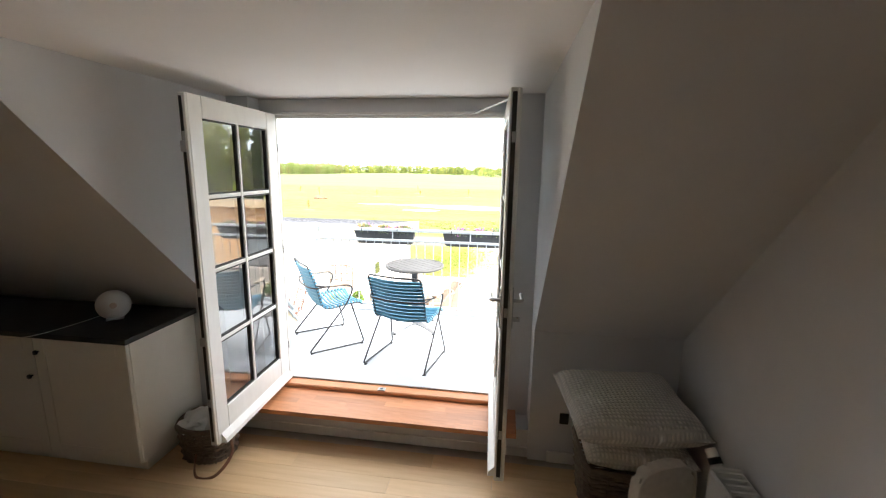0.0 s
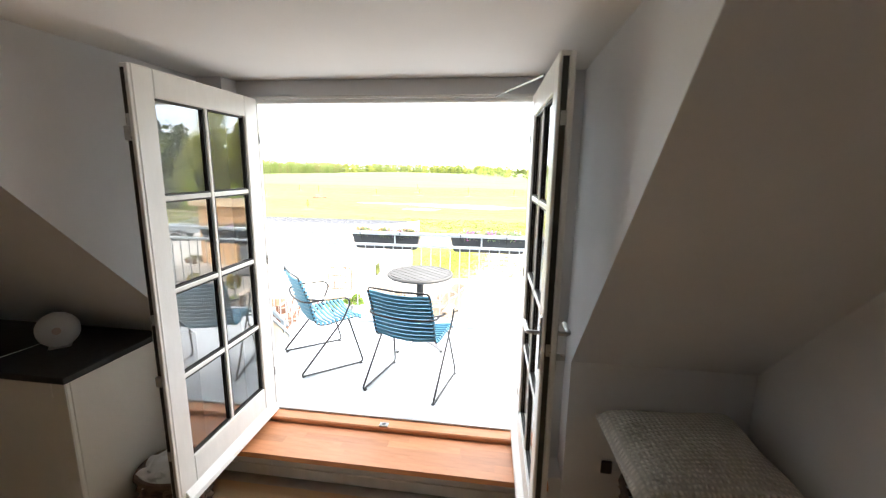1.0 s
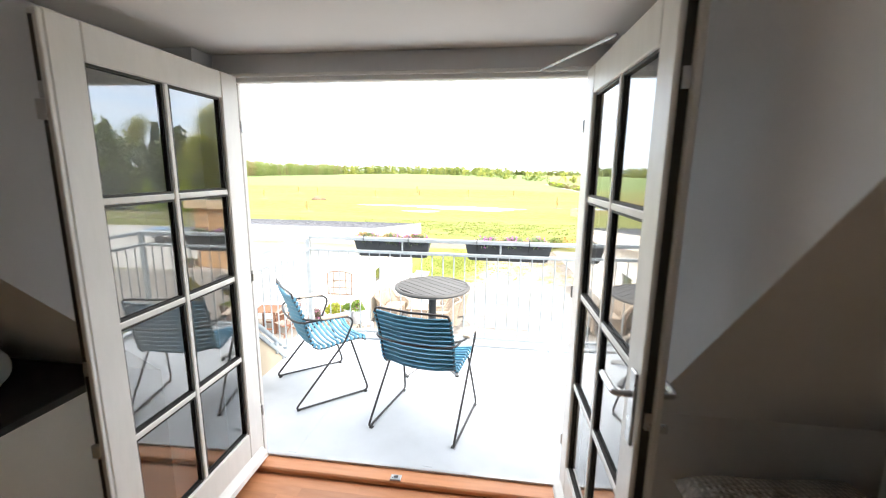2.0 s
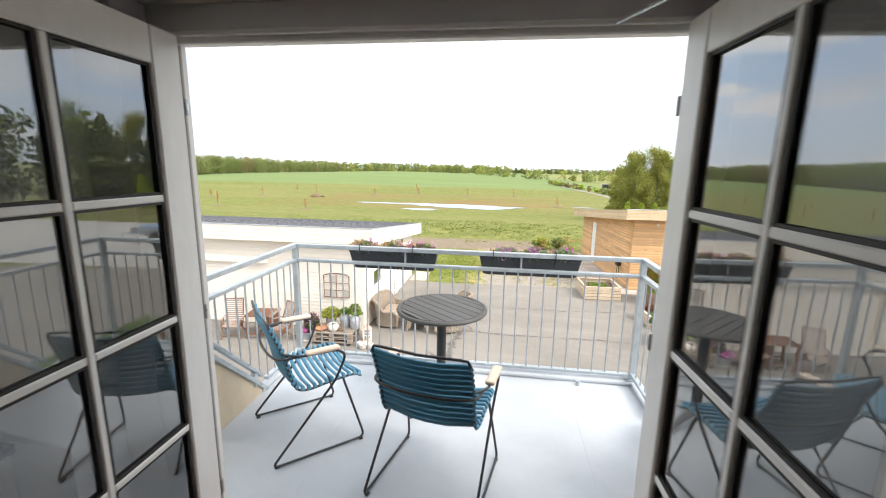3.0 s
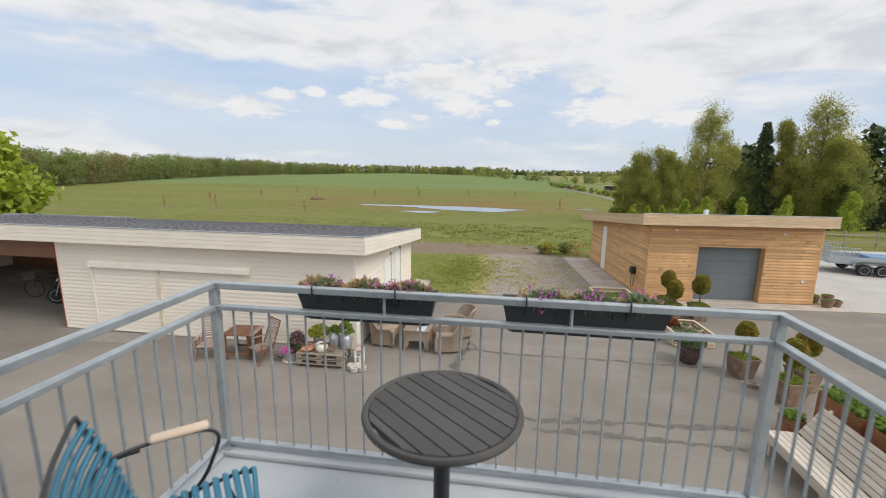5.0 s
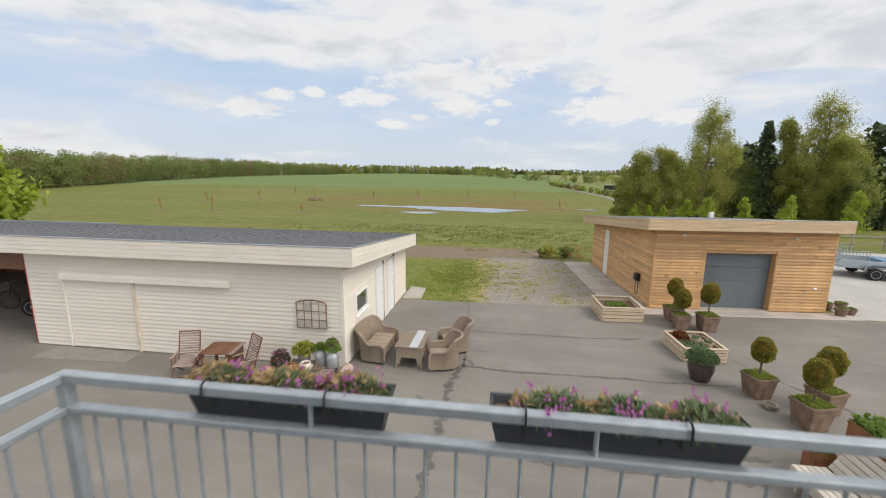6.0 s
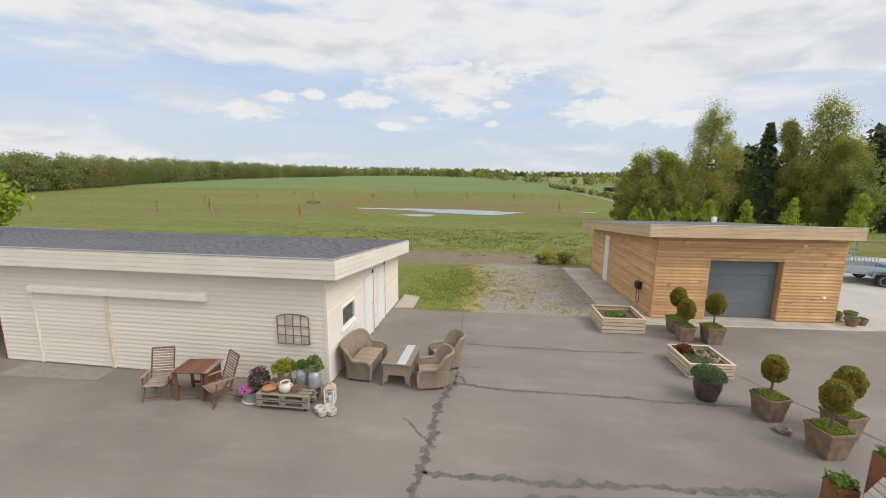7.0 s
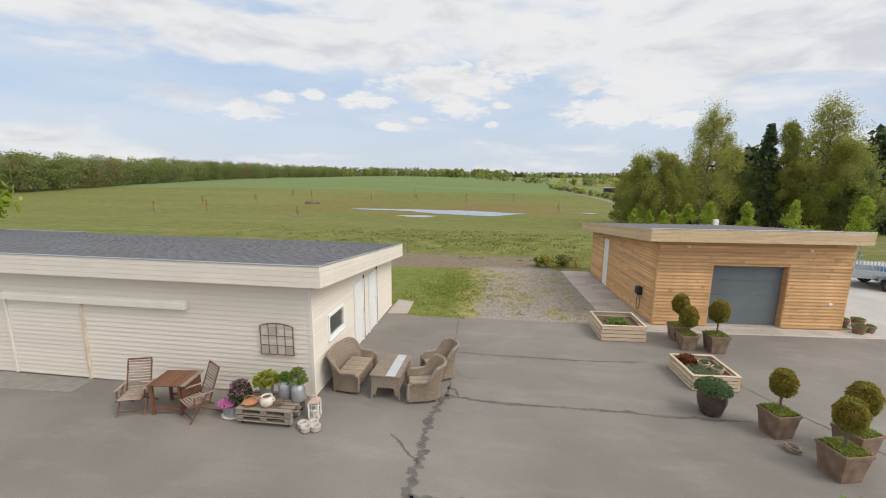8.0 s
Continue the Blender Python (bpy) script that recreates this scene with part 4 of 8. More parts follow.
def lavender_box(x0, x1, seed, label, spots, dry):
    """A hanging box outside the rail, with tufts of lavender."""
    rng = np.random.default_rng(seed)
    Y0, Y1, Z0, Z1 = 1.952, 2.078, 0.852, 1.015
    d = thing("window_box", Matrix.Translation((0, 0, 0)), label, "planter box", "railing planters")
    w = 0.010
    sl = 0.034
    bm = bmesh.new()
    va = [bm.verts.new(p) for p in ((x0 + sl, Y0 + sl, Z0), (x1 - sl, Y0 + sl, Z0), (x1 - sl, Y1 - sl, Z0), (x0 + sl, Y1 - sl, Z0))]
    vb = [bm.verts.new(p) for p in ((x0, Y0, Z1), (x1, Y0, Z1), (x1, Y1, Z1), (x0, Y1, Z1))]
    vc = [bm.verts.new(p) for p in ((x0 + w, Y0 + w, Z1), (x1 - w, Y0 + w, Z1), (x1 - w, Y1 - w, Z1), (x0 + w, Y1 - w, Z1))]
    vd = [bm.verts.new(p) for p in ((x0 + sl + w, Y0 + sl + w, Z0 + 0.05), (x1 - sl - w, Y0 + sl + w, Z0 + 0.05), (x1 - sl - w, Y1 - sl - w, Z0 + 0.05), (x0 + sl + w, Y1 - sl - w, Z0 + 0.05))]
    bm.faces.new(va[::-1]); bm.faces.new(vd)
    for a, b in ((va, vb), (vb, vc), (vc, vd)):
        for k in range(4):
            bm.faces.new((a[k], a[(k + 1) % 4], b[(k + 1) % 4], b[k]))
    part("box_shell", bm, M_PLANTER, d)
    part("rim", tube(bmesh.new(), [(x0, Y0, Z1), (x1, Y0, Z1), (x1, Y1, Z1), (x0, Y1, Z1)], 0.008, 6, closed=True), M_PLANTER, d)
    for k in (1, 2):
        x = x0 + (x1 - x0) * k / 3
        part("rib", B(x - 0.004, x + 0.004, Y0 - 0.002, Y0 + 0.014, Z1 - 0.06, Z1 - 0.01), M_PLANTER, d)
    part("soil", B(x0 + 0.012, x1 - 0.012, Y0 + 0.012, Y1 - 0.012, Z1 - 0.05, Z1 - 0.022, bev=0.01), M_SOIL, d, "dry brown soil")
    for x in (x0 + 0.115, x0 + (x1 - x0) * 0.74):
        part("strap", tube(bmesh.new(), smooth_path([(x, Y0 + 0.008, Z1 - 0.07), (x, Y0 - 0.006, Z1 - 0.02), (x, 1.945, 1.062), (x, 1.90, 1.058), (x, 1.897, 1.0)], 4), 0.004, 6), M_BLACKPLASTIC, d)
    for yb in (1.992, 2.036):
        part("bracket", tube(bmesh.new(), [(x0 + 0.05, yb, Z0 - 0.004), (x1 - 0.05, yb, Z0 - 0.004)], 0.004, 6), M_BLACKSTEEL, d)
    for j, c in enumerate(spots):
        px = x0 + (x1 - x0) * c
        py = (Y0 + Y1) / 2
        def spikes(n, rx, ry, hmin, hmax):
            a = rng.uniform(0, 2 * math.pi, n); q = rng.uniform(0, 1, n) ** 0.6
            return np.stack([px + np.cos(a) * q * rx, py + np.sin(a) * q * ry, Z1 - 0.03 + (hmin + (hmax - hmin) * rng.uniform(0, 1, n) ** 0.6) * (1.15 - 0.95 * q * q)], 1)
        tuft_a = foliage("lavender_tuft", spikes(640, 0.135, 0.062, 0.0, 0.075), 0.017, L_LAV, d, seed + j, "grey-green lavender leaves", 3.4, 0.55)
        tuft_b = foliage("dry_tuft", spikes(int(560 * dry), 0.13, 0.05, -0.005, 0.03 + 0.03 * dry) + np.array([-0.02, 0.012, 0.022]), 0.03, L_STRAW, d, seed + 7 + j, "straw-coloured dry stems", 2.4, 0.4)
        heads = []
        for _ in range(15):
            a, q = rng.uniform(0, 6.28), rng.uniform(0.3, 1.15)
            c0 = np.array([px + math.cos(a) * 0.12 * q, py + math.sin(a) * 0.09 * q, Z1 + rng.uniform(0.02, 0.085) - 0.03 * q])
            heads.append(c0 + rng.normal(size=(7, 3)) * np.array([0.006, 0.006, 0.012]))
        tuft_c = foliage("flower_tuft", np.concatenate(heads), 0.013, L_PURPLE, d, seed + 3 + j, "magenta-purple flower heads", 1.3, 0.4)
        for tuft in (tuft_a, tuft_b, tuft_c):
            tagged(tuft, kind="stuff")
    return d


lavender_box(-0.928, -0.163, 11, "dark plastic railing planter with purple lavender tufts", (0.17, 0.5, 0.82), 0.75)
lavender_box(0.188, 1.005, 23, "dark plastic railing planter with purple lavender and dry soil", (0.27, 0.55, 0.83), 0.3)


# ---- balcony furniture ----
def lamella(w, depth=0.028):
    """A rounded plastic slat across the chair, drooping at its ends round the tube."""
    bm = bmesh.new()
    pts = [(-w / 2, 0, -0.012), (-w / 2 + 0.012, 0, 0.006), (-w * 0.36, 0, -0.004), (-w / 5, 0, -0.019), (0, 0, -0.024), (w / 5, 0, -0.019), (w * 0.36, 0, -0.004), (w / 2 - 0.012, 0, 0.006), (w / 2, 0, -0.012)]
    return tube(bm, pts, depth / 2, 8, flat=0.72)


def lounge_chair(m, label):
    """Tubular chair, forward is +y, origin on the floor under the seat."""
    c = thing("balcony_chair", m, label, "chair", "chairs at the balcony table")
    hw = 0.252
    seat_w = 0.515
    # side line of the seat and back, in (y, z)
    prof = smooth_path([(0, 0.275, 0.425), (0, 0.225, 0.448), (0, 0.08, 0.44), (0, -0.04, 0.425), (0, -0.115, 0.445), (0, -0.15, 0.53), (0, -0.185, 0.67), (0, -0.25, 0.84)], 10)
    part("frame", tube(bmesh.new(), [(-hw, p.y, p.z - 0.012) for p in prof] + [(-hw + 0.012, -0.254, 0.850), (-hw + 0.05, -0.258, 0.853), (0, -0.268, 0.848), (hw - 0.05, -0.258, 0.853), (hw - 0.012, -0.254, 0.850)] + [(hw, p.y, p.z - 0.012) for p in prof[::-1]], 0.0075, 8), M_BLACKSTEEL, c, "thin black steel tube frame", smooth=True)
    me = to_mesh("slat", lamella(seat_w), M_BLUE, True)
    # slats at even steps along the line
    run, at = 0.0, 0.012
    for p, q in zip(prof, prof[1:]):
        d = q - p
        while at <= run + d.length:
            w = p + d * ((at - run) / d.length)
            piece("slat", me, c, (0, w.y, w.z), (1, 1, 1), (math.atan2(d.z, d.y) + math.pi, 0, 0))
            at += 0.0355
        run += d.length
    for s in (-1, 1):
        x = s * (hw + 0.038)
        xf = s * (hw + 0.037)
        # rear leg rises forward to the arm, runner on the floor, front leg to the seat
        leg = corner_path([(s * hw, 0.16, 0.425), (xf, 0.275, 0.012), (xf + s * 0.01, -0.29, 0.012), (x, 0.10, 0.45), (x + s * 0.012, 0.165, 0.60), (x + s * 0.012, 0.12, 0.645), (x + s * 0.012, -0.10, 0.65), (s * hw, -0.185, 0.66)], 0.045, 5)
        part("side_frame", tube(bmesh.new(), leg, 0.0075, 8), M_BLACKSTEEL, c, "black sled leg and arm tube", smooth=True)
        bm = B(x + s * 0.012 - 0.026, x + s * 0.012 + 0.026, -0.072, 0.125, 0.650, 0.674, bev=0.0115, seg=3)
        part("armrest", bm, M_BAMBOO, c, "pale bamboo armrest", smooth=True)
        for yy in (-0.26, 0.25):
            part("floor_glide", B(xf - 0.01, xf + 0.01, yy - 0.012, yy + 0.012, 0.0, 0.008), M_BLACKPLASTIC, c)
    bar = smooth_path([(-hw - 0.03, -0.10, 0.645), (-hw - 0.016, -0.195, 0.64), (-hw * 0.7, -0.236, 0.635), (0, -0.250, 0.632), (hw * 0.7, -0.236, 0.635), (hw + 0.016, -0.195, 0.64), (hw + 0.03, -0.10, 0.645)], 6)
    part("back_bar", tube(bmesh.new(), bar, 0.0075, 8), M_BLACKSTEEL, c, "black tube bowed behind the backrest", smooth=True)
    return c


lounge_chair(pose(0.046, 0.64, 0, 0, 0, -12), "blue slatted outdoor chair with its back to the door")
lounge_chair(pose(-0.858, 0.945, 0, 0, 0, -49), "blue slatted outdoor chair turned towards the bistro table")


def bistro_table(m):
    t = thing("bistro_table", m, "round anthracite slatted bistro table on a pedestal", "table")
    R = 0.308
    n = 9
    w = 2 * R / n
    for k in range(n):
        a, b = -R + k * w + 0.003, -R + (k + 1) * w - 0.003
        ca = lambda v: math.sqrt(max(0.0, (R - 0.014) ** 2 - v * v))
        bm = bmesh.new()
        top = [(a, -ca(a)), ((a + b) / 2, -ca((a + b) / 2)), (b, -ca(b)), (b, ca(b)), ((a + b) / 2, ca((a + b) / 2)), (a, ca(a))]
        if abs(a) > R - 0.02:
            top = top[1:5] + []
        if abs(b) > R - 0.02:
            top = [top[0], top[1], top[4], top[5]]
        prism(bm, top, 0.715, 0.735, "z")
        part("slat", bm, M_TABLE, t)
    ring = [(R * math.cos(2 * math.pi * k / 48), R * math.sin(2 * math.pi * k / 48), 0.722) for k in range(48)]
    part("rim", tube(bmesh.new(), ring, 0.016, 8, closed=True), M_TABLE, t, smooth=True)
    part("under_plate", lathe(bmesh.new(), [(0.275, 0.70), (0.275, 0.712)], 40), M_TABLE, t)
    part("column", lathe(bmesh.new(), [(0.034, 0.06), (0.034, 0.70)], 20), M_BLACKSTEEL, t, "black steel column", smooth=True)
    part("hub", lathe(bmesh.new(), [(0.05, 0.05), (0.05, 0.085), (0.036, 0.11)], 20), M_ALU, t, smooth=True)
    for k in range(4):
        a = math.radians(6 + 90 * k)
        pts = [(0.03 * math.cos(a), 0.03 * math.sin(a), 0.075), (0.17 * math.cos(a), 0.17 * math.sin(a), 0.062), (0.305 * math.cos(a), 0.305 * math.sin(a), 0.024)]
        part("foot", tube(bmesh.new(), pts, [0.030, 0.026, 0.018], 8, flat=0.6), M_FOOT, t, "grey cast aluminium foot", smooth=True)
        part("glide", lathe(bmesh.new(), [(0.016, 0.0), (0.016, 0.012)], 10, m=Matrix.Translation((0.296 * math.cos(a), 0.296 * math.sin(a), 0))), M_BLACKPLASTIC, t)
    return t


bistro_table(pose(-0.04, 1.41, 0, 0, 0, 49))


# ---- cream garage ----
def board_unit(name, pitch, thick, material, lip=0.0125):
    """A weatherboard one metre long along x, its face towards -y, its top tucked in."""
    bm = bmesh.new()
    prism(bm, [(0, 0), (-thick - lip, 0), (-thick - lip, 0.02), (-thick, pitch - 0.004), (0, pitch - 0.004)], 0, 1, "x")
    return to_mesh(name, bm, material)


def clad(parent, mesh, pitch, x0, x1, z0, z1, holes=(), rng=None, cut=None, place=lambda x, z, L: ((x, 0, z), (0, 0, 0))):
    """Courses of boards over a wall, leaving the openings free. holes: (x0, x1, z0, z1)."""
    z = z0
    while z < z1 - 0.02:
        hgt_ = min(pitch, z1 - z)
        spans = [(x0, x1)]
        for a, b, c, d in holes:
            if c < z + pitch * 0.6 and d > z + pitch * 0.4:
                spans = [s for p, q in spans for s in ((p, min(q, a)), (max(p, b), q)) if s[1] - s[0] > 0.02]
        for p, q in spans:
            x = p
            while x < q - 0.01:
                L = q - x
                if cut is not None:
                    L = min(L, float(rng.uniform(*cut)))
                    if q - (x + L) < 0.4:
                        L = q - x
                loc, rot = place(x, z, L)
                piece("board", mesh, parent, loc, (L - 0.003, 1, hgt_ / pitch), rot)
                x += L
        z += pitch


def cream_garage():
    FX, FY, X0, D = -3.66, 10.38, -12.95, 6.9
    g = thing("cream_garage", Matrix.Translation((0, 0, G)), "cream-painted weatherboard garage with a grey felt roof", "garage")
    hz = lambda y: 2.80 - (y - FY) * 0.1
    wall = part("wall", B(X0, FX - 0.05, FY + 0.03, FY + 0.15, 0, hz(FY) - 0.06), M_WHITEBOARD, g)
    m = board_unit("board", 0.1165, 0.02, M_WHITEBOARD)
    rng = np.random.default_rng(8)
    clad(wall, m, 0.1165, X0, FX - 0.055, 0.04, 2.74, [(-11.79, -9.61, 0, 2.12)], rng, None, lambda x, z, L: ((x, FY + 0.03, z), (0, 0, 0)))
    # end wall with window and two doors; local run along +y
    end = part("wall", prism(bmesh.new(), [(FY, 0), (FY + D, 0), (FY + D, hz(FY + D) - 0.06), (FY, hz(FY) - 0.06)], FX - 0.15, FX - 0.03), M_WHITEBOARD, g)
    holes = [(11.27 - FY, 12.27 - FY, 1.10, 1.70), (13.08 - FY, 13.95 - FY, 0, 2.02), (14.42 - FY, 15.30 - FY, 0, 2.0)]
    z = 0.04
    while z < 2.6:
        far = min(D, (2.74 - z) / 0.1)
        clad(end, m, 0.1165, 0.06, far, z, z + 0.1165, holes, rng, None, lambda x, zz, L: ((FX - 0.03, FY + x, zz), (0, 0, math.pi / 2)))
        z += 0.1165
    part("corner_trim", B(FX - 0.06, FX + 0.012, FY - 0.006, FY + 0.065, 0.02, 2.72, bev=0.004), M_WHITETRIM, g)
    part("corner_trim", B(FX - 0.06, FX + 0.012, FY + D - 0.05, FY + D + 0.01, 0.02, 2.05, bev=0.004), M_WHITETRIM, g)
    part("plinth", B(X0, FX - 0.02, FY + 0.02, FY + D - 0.02, -0.05, 0.035), M_CONCRETE, g)
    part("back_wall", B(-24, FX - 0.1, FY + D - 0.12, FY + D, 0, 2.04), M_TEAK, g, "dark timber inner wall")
    part("partition", B(X0, X0 + 0.12, FY + 0.15, FY + D - 0.12, 0, 2.0), M_WHITEBOARD, g)
    part("carport_edge", B(X0 - 0.018, X0, FY - 0.01, FY + 0.12, 0.02, 2.72), M_REDTRIM, g, "thin red edge trim")
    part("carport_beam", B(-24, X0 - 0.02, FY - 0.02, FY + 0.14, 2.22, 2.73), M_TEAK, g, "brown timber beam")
    part("carport_end", B(-24.15, -24, FY, FY + D, 0, 2.1), M_WHITEBOARD, g)
    # sliding door and its rail cover
    sd = part("sliding_door", B(-11.75, -9.63, FY - 0.004, FY + 0.028, 0.05, 2.10), M_WHITEBOARD, g, "boarded sliding door")
    mb = board_unit("board", 0.1165, 0.012, M_WHITEBOARD, 0.010)
    clad(sd, mb, 0.1165, -11.71, -9.67, 0.06, 2.08, (), rng, None, lambda x, zz, L: ((x, FY - 0.004, zz), (0, 0, 0)))
    part("door_post", B(-9.64, -9.56, FY - 0.055, FY + 0.02, 0.03, 2.10, bev=0.004), M_STAINED, g)
    part("door_post", B(-11.81, -11.75, FY - 0.04, FY + 0.02, 0.03, 2.10, bev=0.004), M_WHITETRIM, g)
    part("rail_cover", prism(bmesh.new(), [(FY, 2.03), (FY - 0.13, 2.03), (FY - 0.13, 2.17), (FY, 2.22)], -11.78, -6.72), M_WHITETRIM, g, "painted sliding rail cover")
    # fascia and roof
    ov = 0.32
    x1 = FX + 0.36
    zf = lambda y: 3.26 - (y - (FY - ov)) * 0.103
    for k in range(4):
        z0 = 2.77 + k * 0.118
        part("fascia_board", B(-24.5, x1, FY - ov - 0.02, FY - ov + 0.01, z0, z0 + 0.113, bev=0.003), M_WHITEBOARD, g)
        bm = prism(bmesh.new(), [(FY - ov - 0.02, z0), (FY + D + 0.3, z0 - 0.103 * (D + ov + 0.3)), (FY + D + 0.3, z0 - 0.103 * (D + ov + 0.3) + 0.113), (FY - ov - 0.02, z0 + 0.113)], x1 + 0.002, x1 + 0.028)
        part("fascia_board", bm, M_WHITEBOARD, g)
    part("soffit", prism(bmesh.new(), [(FY - ov, 2.775), (FY + D + 0.25, 2.775 - 0.103 * (D + ov + 0.25)), (FY + D + 0.25, 2.80 - 0.103 * (D + ov + 0.25)), (FY - ov, 2.80)], -24.4, x1), M_WHITETRIM, g)
    roof = part("roof", prism(bmesh.new(), [(FY - ov, 3.20), (FY + D + 0.3, 3.20 - 0.103 * (D + ov + 0.3)), (FY + D + 0.3, 3.23 - 0.103 * (D + ov + 0.3)), (FY - ov, 3.235)], -24.4, x1), M_SHINGLE, g, "grey felt shingle roof")
    part("drip_edge", B(-24.5, x1 + 0.03, FY - ov - 0.035, FY - ov + 0.03, 3.236, 3.256, bev=0.003), M_ZINC, g, "thin pale metal drip edge")
    bm = prism(bmesh.new(), [(FY - ov + 0.03, 3.232), (FY + D + 0.3, 3.237 - 0.103 * (D + ov + 0.3)), (FY + D + 0.3, 3.257 - 0.103 * (D + ov + 0.3)), (FY - ov + 0.03, 3.254)], x1 - 0.03, x1 + 0.035)
    part("drip_edge", bm, M_ZINC, g, "thin pale metal drip edge")
    part("back_flashing", B(-24.5, -17.2, FY + D + 0.2, FY + D + 0.26, 2.42, 2.53), M_ZINC, g, "raised pale roof flashing")
    # shingles: rows of tabs up the slope
    V, F = [], []
    ang = math.atan(0.103)
    rows = 46
    run = (D + ov + 0.28) / rows
    cols = 58
    wdt = 0.333
    shift = np.random.default_rng(21).uniform(0, 1, rows)
    for j in range(rows):
        y0 = FY - ov + 0.03 + j * run
        for i in range(cols):
            xa = x1 - 0.04 - (i + shift[j]) * wdt
            xb = xa - wdt + 0.008
            za = 3.236 - 0.103 * (y0 - (FY - ov)) + 0.009
            zb = 3.236 - 0.103 * (y0 + run - (FY - ov)) + 0.004
            b = len(V)
            mid = (xa + xb) / 2
            V += [(xa, y0 + 0.035, za), (mid, y0 - 0.03, za + 0.003), (xb, y0 + 0.035, za), (xb, y0 + run + 0.02, zb), (xa, y0 + run + 0.02, zb), (xa, y0 + 0.035, za - 0.013), (mid, y0 - 0.03, za - 0.013), (xb, y0 + 0.035, za - 0.013)]
            F += [(b, b + 1, b + 2, b + 3, b + 4), (b + 5, b + 6, b + 1, b), (b + 6, b + 7, b + 2, b + 1)]
    me = bpy.data.meshes.new("shingles")
    me.from_pydata(V, [], F)
    me.materials.append(mat("felt_tabs", (0.112, 0.114, 0.124), (0.150, 0.152, 0.163), scale=9, rough=0.85, bump=0.25, fine=70, rand=0.06, island=True))
    sh = new("shingles", me)
    sh.parent = roof
    tagged(sh, kind="stuff")
    # window and doors in the end wall
    w = part("window", B(FX - 0.06, FX - 0.03, 11.30, 12.24, 1.13, 1.67), M_BLACKPLASTIC, g, "small white-framed window")
    bm = bmesh.new()
    for a in ((11.25, 12.29, 1.08, 1.15), (11.25, 12.29, 1.65, 1.72)):
        box(bm, FX - 0.05, FX + 0.025, a[0], a[1], a[2], a[3], bev=0.004)
    for a in ((11.25, 11.32), (12.22, 12.29)):
        box(bm, FX - 0.05, FX + 0.025, a[0], a[1], 1.152, 1.648, bev=0.004)
    part("window_frame", bm, M_PVC, w)
    p = part("pane", B(FX - 0.028, FX - 0.02, 11.32, 12.22, 1.15, 1.65), M_GLASS, w)
    part("window_sill", B(FX, FX + 0.06, 11.22, 12.32, 1.05, 1.078, bev=0.003), M_PVC, w)
    for a, b, hgt_d in ((13.10, 13.93, 2.0), (14.44, 15.28, 1.98)):
        d = part("door", B(FX - 0.03, FX - 0.005, a + 0.05, b - 0.05, 0.03, hgt_d - 0.05, bev=0.004), M_PVC, g, "white painted door")
        part("door_panel", B(FX - 0.006, FX + 0.004, a + 0.17, b - 0.17, 1.1, hgt_d - 0.2, bev=0.004), M_PVC, d)
        part("door_panel", B(FX - 0.006, FX + 0.004, a + 0.17, b - 0.17, 0.2, 0.95, bev=0.004), M_PVC, d)
        bm = bmesh.new()
        box(bm, FX - 0.05, FX + 0.03, a, a + 0.05, 0.02, hgt_d, bev=0.003); box(bm, FX - 0.05, FX + 0.03, b - 0.05, b, 0.02, hgt_d, bev=0.003)
        box(bm, FX - 0.05, FX + 0.03, a + 0.05, b - 0.05, hgt_d - 0.05, hgt_d, bev=0.003)
        part("door_frame", bm, M_PVC, d)
        # shadow along the frame's far side, built as a thin black strip
        part("frame_shadow", B(FX - 0.02, FX + 0.034, b + 0.001, b + 0.035, 0.02, hgt_d + 0.1), M_BLACKPLASTIC, d, "black strip standing in for the shadow beside the frame")
        part("handle", tube(bmesh.new(), [(FX + 0.0, b - 0.12, 1.02), (FX + 0.05, b - 0.12, 1.02), (FX + 0.05, b - 0.22, 1.02)], 0.01), M_STEEL, d)
    return g


cream_garage()
sheet("concrete_apron", [(-12.2, 9.55), (-9.5, 9.72), (-9.5, 10.36), (-12.2, 10.36)], G + 0.018, M_APRON, "grey concrete apron before the sliding door", "apron")
sheet("grey_step", [(-3.6, 16.4), (-3.6, 18.2), (-2.9, 18.0), (-2.85, 16.5)], G + 0.02, M_CONCRETE, "worn concrete strip behind the garage", "pavement")


# ---- timber garage ----
WG = Matrix.Translation((5.87, 16.8, G)) @ Matrix.Rotation(radians(4.3), 4, "Z")


